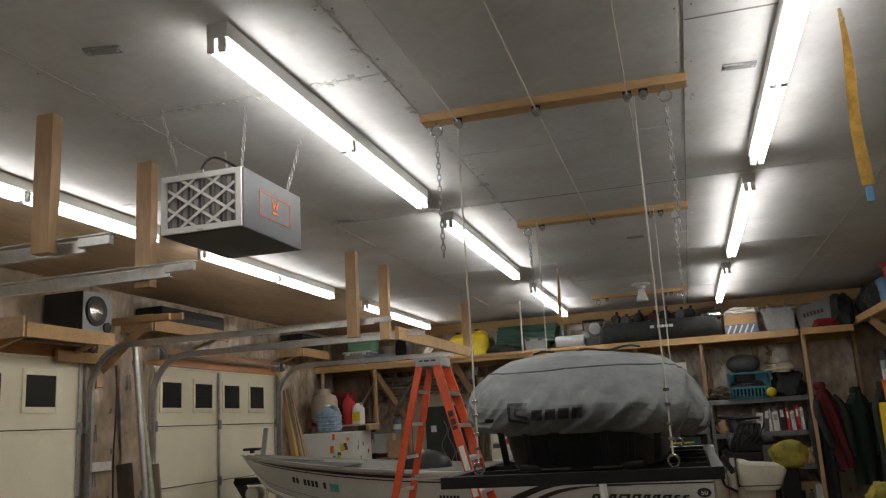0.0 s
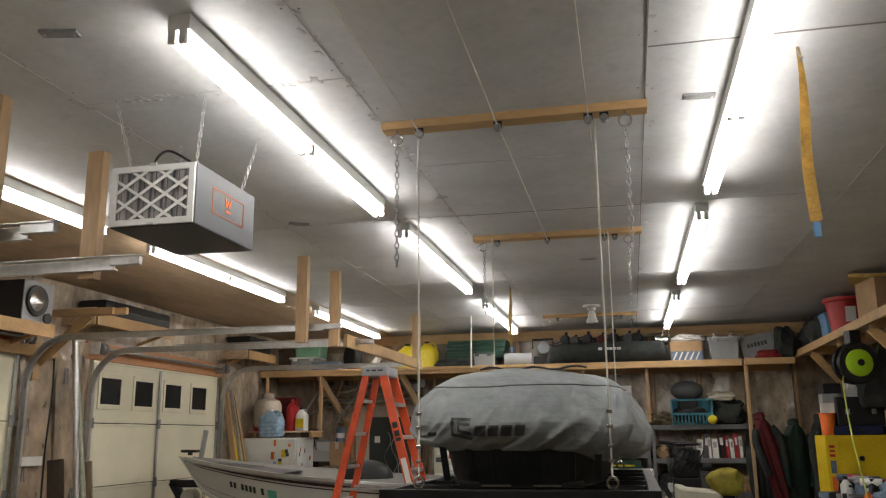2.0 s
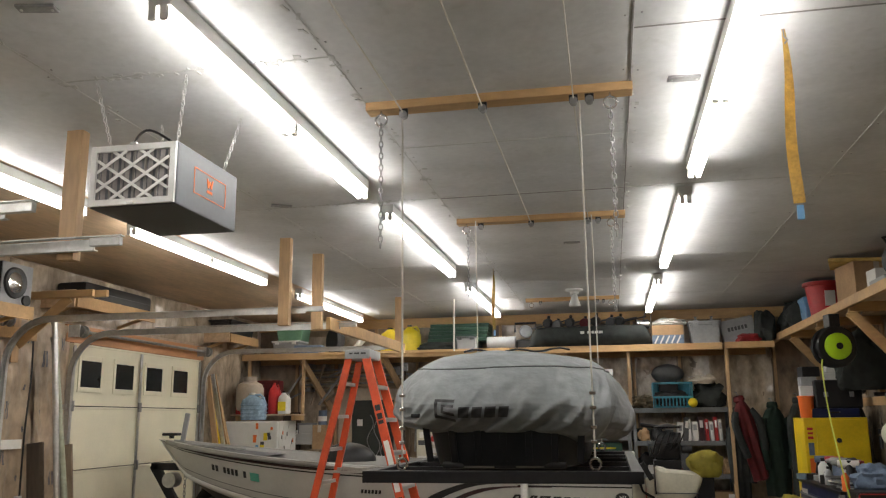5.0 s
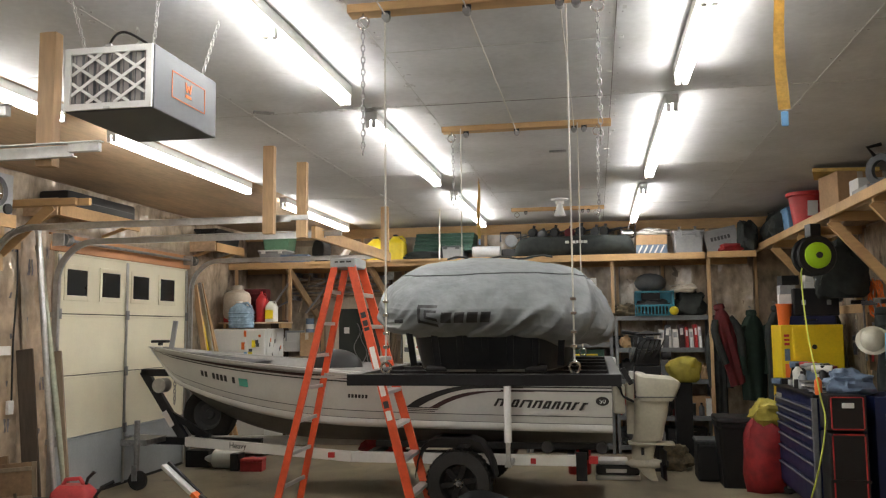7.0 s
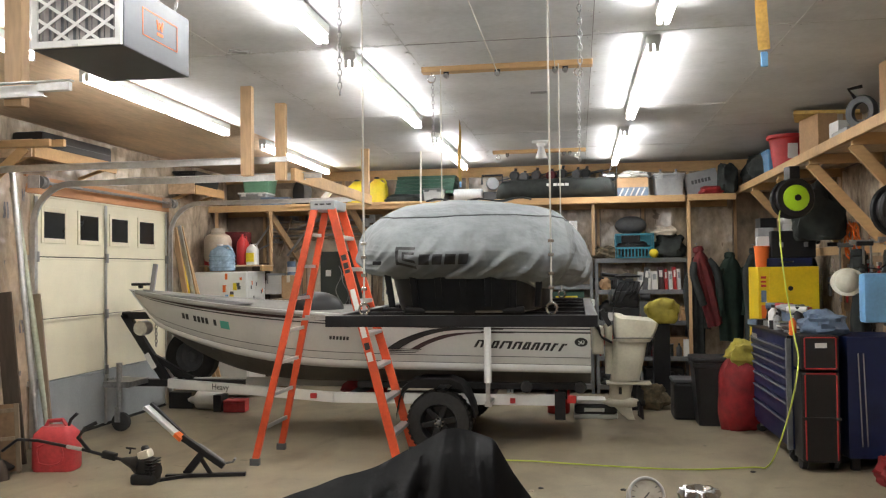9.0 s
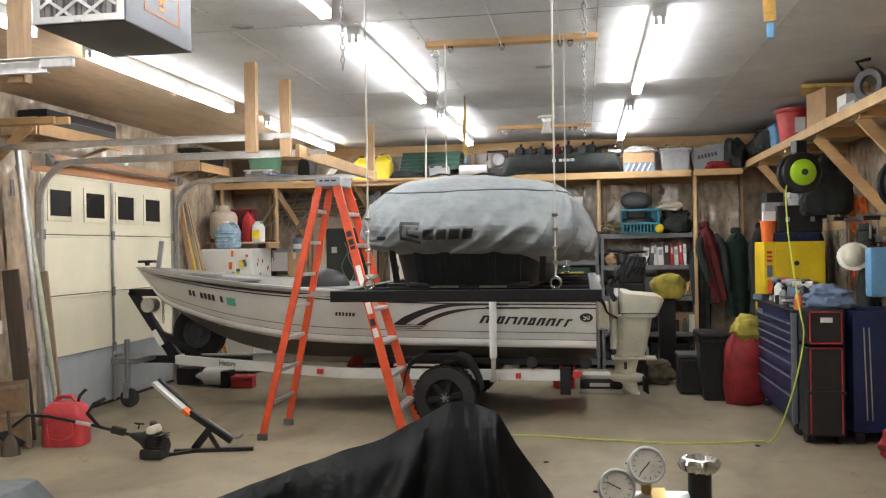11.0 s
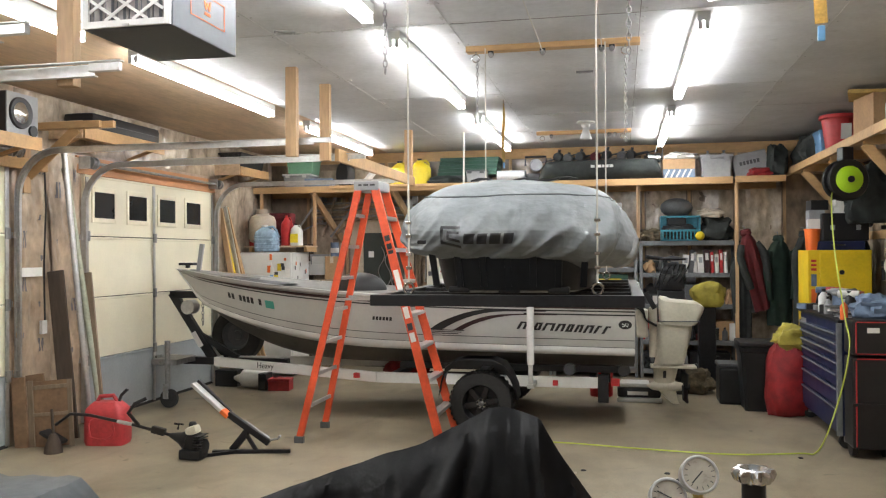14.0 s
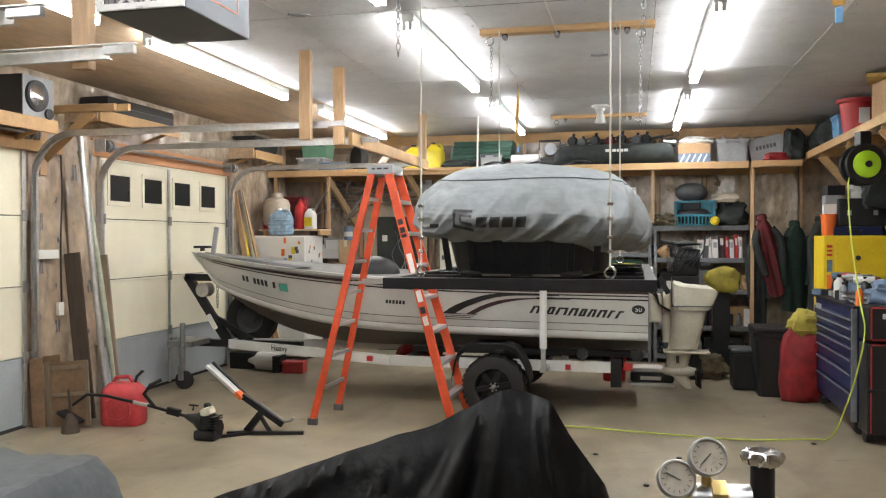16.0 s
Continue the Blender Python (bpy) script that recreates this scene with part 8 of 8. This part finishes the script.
for k in range(11):
    part("slat", one(span, (-0.22 + 0.044 * k - 0.008, -0.15, 0.0), (-0.22 + 0.044 * k + 0.008, -0.14, 0.13)), M_TEAL, bs2)
part("base_tray", one(span, (-0.24, -0.15, 0), (0.24, 0.15, 0.015)), M_TEAL, bs2)
for zz in (0.12, 0.3):
    part("rim", one(span, (-0.25, -0.16, zz), (0.25, -0.138, zz + 0.025), 0.004), M_TEAL, bs2)
for s in (-1, 1):
    part("end_panel", one(span, (s * 0.245 - 0.006, -0.15, 0), (s * 0.245 + 0.006, 0.15, 0.32)), M_TEAL, bs2)
part("back_panel", one(span, (-0.24, 0.14, 0), (0.24, 0.15, 0.32)), M_TEAL, bs2)
lump("tackle_bag", 0.74, 11.4, 1.82, 0.42, 0.24, 0.2, M_BLACK, "black fishing tackle heaped in the basket", "tackle", 31, 0.4)
mt = thing("trolling_motor_head", pose(0.7, 11.42, 2.0), "black motor head resting on the basket", "motor")
part("support", one(span, (-0.12, -0.05, 0.0), (0.12, 0.08, 0.14), 0.02), M_BLACK, mt)
bm = new_bm()
rows = []
for k in range(9):
    a = math.pi * (k + 0.02) / 8.04
    rows.append([(0.21 * math.cos(a), 0.13 * math.sin(a) * math.cos(q), 0.24 + 0.13 * math.sin(a) * math.sin(q)) for q in [j * math.tau / 18 for j in range(18)]])
grid(bm, rows, True, True)
part("cover", bm, M_DKGREY, mt, "dark grey motor cover", True)
lump("tackle_bag", 1.2, 11.45, 1.8, 0.4, 0.3, 0.34, M_DKCLOTH, "dark tackle and gloves heaped on the shelving", "gear", 40, 0.45)
lump("work_glove", 1.13, 11.38, 2.1, 0.3, 0.2, 0.12, M_TAN, "pale work gloves on the gear heap", "gloves", 41, 0.5)
lump("rope_coil", 0.36, 11.4, 1.8, 0.3, 0.25, 0.16, M_CAMO, "tangled tan rope on the shelving", "rope", 43, 0.5)
bl = alone("yellow_ball", one(lathe, [(0.004, -0.06), (0.03, -0.052), (0.052, -0.03), (0.06, 0), (0.052, 0.03), (0.03, 0.052), (0.004, 0.06)], (0.98, 11.22, 1.86)), M_YPLAST, "yellow rubber ball on the shelving edge", "ball", smooth=True)
# kicker motor behind the boat
km = thing("kicker_motor", pose(0.55, 10.1, 0), "black spare outboard motor on a dark stand", "outboard motor")
part("stand", one(span, (-0.15, -0.1, 0), (0.15, 0.15, 1.2), 0.01), M_BLACKSTEEL, km)
rng = random.Random(8)
part("power_head", one(span, (-0.14, -0.09, 1.2), (0.15, 0.1, 1.4), 0.04), M_BLACK, km, smooth=True)
part("crankcase", one(cyl, (-0.1, 0, 1.45), (0.16, 0, 1.42), 0.085, n=18), M_DKGREY, km, smooth=True)
part("carburettor", one(cyl, (0.16, -0.08, 1.32), (0.27, -0.08, 1.32), 0.045, n=16), M_BLACKSTEEL, km, smooth=True)
for k in range(6):
    part("fuel_line", one(tube, smooth_path([(-0.16 + 0.05 * k, -0.1, 1.25 + rng.uniform(0, 0.1)), (-0.1 + 0.05 * k, -0.15, 1.36 + rng.uniform(0, 0.1)), (-0.05 + 0.05 * k, -0.08, 1.5)]), 0.009, 6), M_BLACK, km, smooth=True)
    part("cylinder_fin", one(lathe, [(0.03, 0), (0.09, 0.0), (0.095, 0.006), (0.03, 0.008)], (-0.2 + 0.018 * k, 0, 1.33), (1, 0, 0.1), 18), M_DKGREY, km, smooth=True)
part("flywheel", one(lathe, [(0.01, 0), (0.15, 0.005), (0.16, 0.025), (0.05, 0.05), (0.01, 0.06)], (0.02, 0, 1.55)), M_BLACKSTEEL, km, smooth=True)
part("tiller_arm", one(cyl, (-0.28, -0.05, 1.6), (0.0, 0, 1.56), 0.022), M_BLACK, km, smooth=True)
lump("life_vest", 1.02, 10.6, 0.98, 0.4, 0.26, 0.3, M_OLIVE, "yellow life vest hung on the shelving", "life vest", 22, 0.25)
alone("vest_stand", one(span, (0.9, 10.55, 0), (1.1, 10.75, 1.0), 0.01), M_BLACKSTEEL, "dark stand holding a life vest", "stand")
# under the boat
cwl = thing("motor_cowl", pose(0.16, 9.55, 0), "white and black engine cowl lying on the floor under the transom", "cowl")
part("shell", one(span, (-0.23, -0.15, 0.05), (0.24, 0.15, 0.16), 0.03), M_DECAL, cwl, smooth=True)
part("white_band", one(span, (-0.235, -0.155, 0.0), (0.245, 0.155, 0.05), 0.012), M_WHITE, cwl)
part("emblem_bar", one(bar, (-0.12, -0.153, 0.1), (0.1, -0.153, 0.1), 0.003, 0.04), M_PAPER, cwl)
part("white_top", one(span, (-0.2, -0.14, 0.16), (0.12, 0.14, 0.21), 0.022), M_WHITE, cwl, smooth=True)
t = thing("red_tool_box", pose(-4.08, 9.5, 0, 0, 0, 6), "faded red steel tool box on the floor", "tool box")
part("body", one(span, (-0.13, -0.09, 0), (0.13, 0.09, 0.11), 0.006), M_GASRED, t)
part("lid", one(span, (-0.135, -0.095, 0.11), (0.135, 0.095, 0.145), 0.012), M_GASRED, t)
part("handle", one(tube, [(-0.05, 0, 0.14), (-0.04, 0, 0.165), (0.04, 0, 0.165), (0.05, 0, 0.14)], 0.007, 6), M_STEEL, t)
t = thing("white_tank", pose(-4.48, 9.6, 0), "white plastic bottle lying by the trailer tongue", "bottle")
part("body", one(lathe, [(0.02, -0.26), (0.04, -0.22), (0.05, -0.18), (0.11, -0.13), (0.115, 0.15), (0.09, 0.19), (0.01, 0.2)], (0, 0, 0.115), (1, 0, 0)), M_WHITE, t, smooth=True)
carton(-4.29, 9.52, 0, 0.1, 0.2, 0.2, "black battery box on the floor", 0, 0, M_BLACK, False, "battery_box")
carton(-4.86, 9.72, 0, 0.3, 0.2, 0.2, "black parts crate under the bow", 0, 0, M_BLACK, False, "parts_crate")
lump("red_fuel_bag", -2.35, 9.0, 0.3, 0.5, 0.25, 0.22, M_REDCLOTH, "red life jacket stowed on the trailer frame", "life jacket", 50, 0.3)
alone("frame_tray", one(span, (-2.65, 8.85, 0.26), (-2.05, 9.15, 0.3), 0.004), M_BLACKSTEEL, "black tray on the trailer frame", "tray")
jug("fuel_can", -0.25, 9.8, 0, 0.26, 0.24, 0.45, M_RED, M_BLACK, "red fuel can on the floor behind the trailer")
for k in range(14):
    rng = random.Random(k + 60)
    lump("floor_debris", rng.uniform(-1.6, 2.4), rng.uniform(5.0, 7.2), 0, 0.04, 0.03, 0.014, M_DECAL if k % 3 else M_TAN, "small dark crumb on the concrete floor", "debris", k, 0.3, 6)


# ---- more shop clutter on the side wall ----
# Black on the first stack's top carton stands in for the tarp's shade.
for k, (x, y, z, w, h, mm, nm) in enumerate(((1.92, 9.1, 1.876, 0.16, 0.1, M_PAPER, "white"), (1.92, 9.1, 1.976, 0.15, 0.09, M_GREY, "grey"), (1.94, 9.1, 2.066, 0.17, 0.1, M_BLACK, "black"), (2.19, 9.1, 2.03, 0.2, 0.07, M_PAPER, "white"), (2.19, 9.1, 2.1, 0.19, 0.07, M_PAPER, "white"), (2.2, 9.1, 2.17, 0.22, 0.16, M_BLACK, "black"))):
    carton(x, y, z, w, 0.16, h, nm + " small parts carton stacked over the yellow cabinet", 6 * (k % 3) - 6, 0, mm, False, "parts_carton")
wk = thing("tool_wall_board", pose(RX - 0.05, 7.6, 1.2), "brown pegboard of hanging hand tools on the side wall", "tool board")
part("board", one(span, (-0.015, -1.3, 0), (0.0, 1.5, 0.55), 0.003), M_BROWNPLY, wk)
rng = random.Random(21)
for k in range(26):
    yy, zz, ll = -1.2 + 0.1 * k, rng.uniform(0.35, 0.5), rng.uniform(0.15, 0.34)
    tl = part("hand_tool", one(bar, (-0.035, yy, zz), (-0.035, yy + rng.uniform(-0.04, 0.04), zz - ll), 0.02, 0.022, up=(0, 1, 0), bev=0.003), (M_STEEL, M_BLACK, M_RED, M_GALV, M_YPLAST)[rng.randrange(5)], wk)
    part("tool_head", one(box, (-0.035, yy, zz), (0.03, rng.uniform(0.04, 0.1), 0.035), None, 0.004), M_STEEL, tl)
    part("peg", one(cyl, (-0.05, yy, zz + 0.01), (-0.0, yy, zz + 0.01), 0.004, n=6), M_GALV, tl)
for k, (y, z, r) in enumerate(((6.5, 1.75, 0.13), (7.0, 2.05, 0.11), (8.7, 1.9, 0.14), (10.0, 2.1, 0.13))):
    c = thing("cord_coil", pose(RX - 0.07, y, z), ("yellow", "black", "orange", "black")[k] + " extension cord coiled on a wall hook", "cord", "cord coils")
    pts = []
    for j in range(80):
        a = j * math.tau / 16
        pts.append((-0.02 - 0.03 * math.sin(j * 0.9), (r + 0.012 * math.sin(j * 1.7)) * math.cos(a), (r * 1.3 + 0.012 * math.cos(j * 2.1)) * math.sin(a)))
    part("cord", one(tube, pts, 0.009, 6), (M_YSTRAP, M_BLACK, M_ORANGEMARK, M_BLACK)[k], c, smooth=True)
    part("hook", one(tube, [(0.05, 0, r * 1.3), (-0.06, 0, r * 1.3), (-0.07, 0, r * 1.3 + 0.03)], 0.006, 6), M_STEEL, c)
for k in range(8):
    rng = random.Random(k + 90)
    carton(2.45 + rng.uniform(-0.06, 0.06), 8.6 + 0.3 * k, 0.0, rng.uniform(0.25, 0.4), 0.24, rng.uniform(0.5, 1.25), ("dark", "grey", "brown", "black")[k % 4] + " storage box stacked against the side wall", rng.uniform(-6, 6), 0, (M_DKGREY, M_GREY, M_CARD, M_BLACK)[k % 4], False, "stacked_box") if k > 2 else None
# gloves, cans and rags on the chest
for k, (x, y, mm, nm) in enumerate(((2.15, 7.45, M_STEEL, "steel"), (2.1, 7.75, M_RED, "red"), (1.95, 7.95, M_BLACK, "black"), (1.82, 8.15, M_GREY, "grey"), (2.1, 8.35, M_YPLAST, "yellow"), (1.85, 8.45, M_WHITE, "white"))):
    bottle(x, y, 1.076, 0.035 + 0.006 * (k % 3), 0.16 + 0.03 * (k % 3), mm, M_BLACK, nm + " shop can standing on the tool chest")
lump("shop_rag", 1.9, 7.72, 1.076, 0.22, 0.2, 0.07, M_GREY, "crumpled grey shop rag on the tool chest", "rag", 61, 0.5)

# small gear filling the steel shelves
rng = random.Random(404)
KINDS = ("spray_can", "parts_box", "paint_can", "gear_bag")
for z, x0, x1, top in ((0.97, 0.28, 1.4, 0.26), (0.5, 0.28, 1.4, 0.28), (0.12, 0.28, 1.4, 0.24), (1.38, 0.28, 0.72, 0.24)):
    x = x0
    while x < x1:
        w = rng.uniform(0.06, 0.17)
        h = rng.uniform(0.09, top)
        kind = KINDS[rng.randrange(4)]
        tone, mm = rng.choice((("black", M_BLACK), ("dark grey", M_DKGREY), ("grey", M_GREY), ("brown", M_CARD), ("dull red", M_DARKRED), ("olive", M_OLIVE), ("white", M_PAPER), ("black", M_DKCLOTH)))
        if kind == "spray_can":
            bottle(x + 0.04, 11.34, z, 0.035, h, mm, M_BLACK, tone + " spray can on the steel shelf")
            w = 0.08
        elif kind == "paint_can":
            t = thing("paint_can", pose(x + w / 2, 11.38, z), tone + " paint can with a wire bail on the steel shelf", "can")
            part("can", one(cyl, (0, 0, 0), (0, 0, h * 0.7), w * 0.45, n=18), mm, t, smooth=True)
            part("rim", one(lathe, [(w * 0.4, h * 0.7), (w * 0.47, h * 0.7), (w * 0.47, h * 0.7 + 0.012), (w * 0.4, h * 0.7 + 0.008)], n=18), M_STEEL, t, smooth=True)
        elif kind == "parts_box":
            carton(x + w / 2, 11.4, z, w * 0.95, 0.18, h, tone + " small parts box on the steel shelf", rng.uniform(-8, 8), 0, mm, False, "parts_box")
        else:
            lump("tool_pouch", x + w / 2, 11.38, z, w * 1.05, 0.2, h * 0.8, mm, tone + " soft tool pouch on the steel shelf", "pouch", rng.random() * 50, 0.4, 10)
        x += w + 0.012

# tools and gear hung in the dim corner of the back wall
for k, (x0, z0, x1, z1, y, mm, nm) in enumerate(((-4.62, 2.06, -4.33, 2.46, 11.5, M_GALV, "galvanised"), (-4.67, 1.96, -4.33, 2.12, 11.52, M_STEEL, "dull steel"), (-4.28, 1.9, -4.1, 2.45, 11.54, M_GREYWOOD, "old wooden"))):
    b = thing("wall_bracket_arm", pose(0, y, 0), nm + " bracket arm slanting on the back wall", "bracket", "bracket arms")
    part("arm", one(bar, (x0, 0, z0), (x1, 0, z1), 0.02, 0.04, up=(0, 1, 0), bev=0.004), mm, b)
    part("foot_plate", one(span, (x1 - 0.03, 0.012, z1 - 0.03), (x1 + 0.03, BY - y - 0.03, z1 + 0.03), 0.003), M_STEEL, b)
alone("dark_board", one(span, (-0.135, -0.02, 0), (0.135, 0.02, 1.8), 0.004), M_DARKPLANK, "dark stained board standing against the back wall", "board", m=pose(-4.6, 11.55, 0, -3, 0, 0))
rc = thing("red_crate", pose(-4.72, 10.98, 1.77), "red plastic crate behind jugs on the corner shelf", "crate")
part("body", one(span, (-0.2, -0.1, 0), (0.2, 0.1, 0.46), 0.02), M_DARKRED, rc)
for k in range(4):
    part("rib", one(span, (-0.19, -0.112, 0.08 + 0.1 * k), (0.19, -0.1, 0.1 + 0.1 * k), 0.003), M_DARKRED, rc)
t = carton(-4.08, 11.42, 1.29, 0.2, 0.2, 0.33, "brown cardboard box on a bracket shelf", 4)
alone("bracket_shelf", one(span, (-0.2, -0.16, -0.02), (0.16, 0.32, 0), 0.003), M_GREYWOOD, "short old wooden bracket shelf on the back wall", "shelf", m=pose(-4.08, 11.45, 1.29))
t = thing("shop_tin", pose(-4.06, 11.42, 1.62), "blue and white printed tin on a cardboard box", "tin")
part("tin", one(cyl, (0, 0, 0), (0, 0, 0.2), 0.06, n=18), M_DENIM, t, smooth=True)
part("paper_band", one(cyl, (0, 0, 0.05), (0, 0, 0.12), 0.0615, n=18), M_PAPER, t, "white printed band", True)
for k, (x, z0, z1, mm, nm) in enumerate(((-2.96, 1.2, 2.3, M_GREYWOOD, "shovel"), (-2.88, 1.1, 2.35, M_DARKPLANK, "rake"), (-2.8, 1.3, 2.2, M_GREYWOOD, "hoe"), (-2.72, 1.25, 2.15, M_STEEL, "pry bar"))):
    g = thing("garden_tool", pose(x, 11.42, 0), "long-handled " + nm + " hung head up on the back wall", "tool", "long-handled tools")
    part("shaft", one(cyl, (0, 0, z0), (0.01 * k, 0.04, z1), 0.014, n=8), mm, g, smooth=True)
    part("head", one(span, (-0.05 + 0.01 * k, 0.03, z1), (0.05, 0.05, z1 + 0.12), 0.008), M_STEEL, g)
    part("wall_hook", one(span, (-0.01, 0.05, z1 - 0.04), (0.01, 0.36, z1 - 0.02)), M_STEEL, g)

# gear hung below the side shelf
lump("black_tarp", 2.36, 8.75, 1.92, 0.5, 0.3, 0.6, M_DKCLOTH, "black tarp bundle hung below the side shelf", "tarp", 71, 0.35)
alone("tarp_line", one(tube, [(2.36, 8.75, 2.45), (2.38, 8.75, 2.62), (2.42, 8.76, SZ - 0.02)], 0.008, 6), M_ROPE, "pale cord holding a tarp bundle", "cord")
for k, (y, z, ll, tone, mm) in enumerate(((7.1, 1.78, 0.42, "black", M_BLACK), (7.25, 1.78, 0.34, "red", M_DARKRED), (7.45, 1.8, 0.5, "steel", M_STEEL), (8.0, 1.78, 0.38, "black", M_BLACKSTEEL), (8.2, 1.8, 0.46, "steel", M_STEEL), (8.55, 1.78, 0.4, "grey", M_DKGREY), (8.9, 1.8, 0.5, "black", M_BLACK))):
    c = thing("bar_clamp", pose(2.6, y, z), tone + " bar clamp hooked over the wall ledger", "clamp", "bar clamps")
    part("bar", one(span, (-0.008, -0.012, -ll), (0.008, 0.012, 0.12), 0.002), M_STEEL, c)
    part("jaw", one(span, (-0.12, -0.015, 0.06), (0.02, 0.015, 0.1), 0.004), mm, c)
    part("sliding_jaw", one(span, (-0.12, -0.015, -ll * 0.6), (0.02, 0.015, -ll * 0.6 + 0.05), 0.004), mm, c)
    part("grip", one(cyl, (-0.1, 0, -ll * 0.6 - 0.14), (-0.1, 0, -ll * 0.6 - 0.02), 0.018, n=10), mm, c, smooth=True)
    part("hanger", one(span, (0.008, -0.008, 0.085), (0.12, 0.008, 0.1)), M_STEEL, c)
# jumble on the tool chest
rng = random.Random(515)
for k in range(16):
    x, y = rng.uniform(1.8, 2.2), rng.uniform(7.9, 8.9)
    w, h = rng.uniform(0.07, 0.2), rng.uniform(0.04, 0.2)
    tone, mm = rng.choice((("black", M_BLACK), ("grey", M_GREY), ("dark grey", M_DKGREY), ("blue", M_DENIM), ("white", M_PAPER), ("red", M_RED)))
    if k % 3 == 2:
        t = thing("power_tool", pose(x, y, 1.076, 0, 0, rng.uniform(0, 360)), tone + " cordless drill lying on the tool chest", "drill")
        part("motor", one(cyl, (-0.09, 0, 0.19), (0.08, 0, 0.19), 0.032, n=14), mm, t, smooth=True)
        part("chuck", one(cyl, (0.08, 0, 0.19), (0.13, 0, 0.19), 0.024, 0.014, n=12), M_STEEL, t, smooth=True)
        part("grip", one(bar, (-0.05, 0, 0.18), (-0.075, 0, 0.05), 0.03, 0.04, up=(1, 0, 0), bev=0.006), M_BLACK, t)
        part("battery", one(span, (-0.13, -0.035, 0), (-0.02, 0.035, 0.06), 0.008), M_BLACK, t)
    else:
        carton(x, y, 1.076, w, w * 0.8, h, tone + " small shop box on the tool chest", rng.uniform(-40, 40), 0, mm, False, "shop_box")
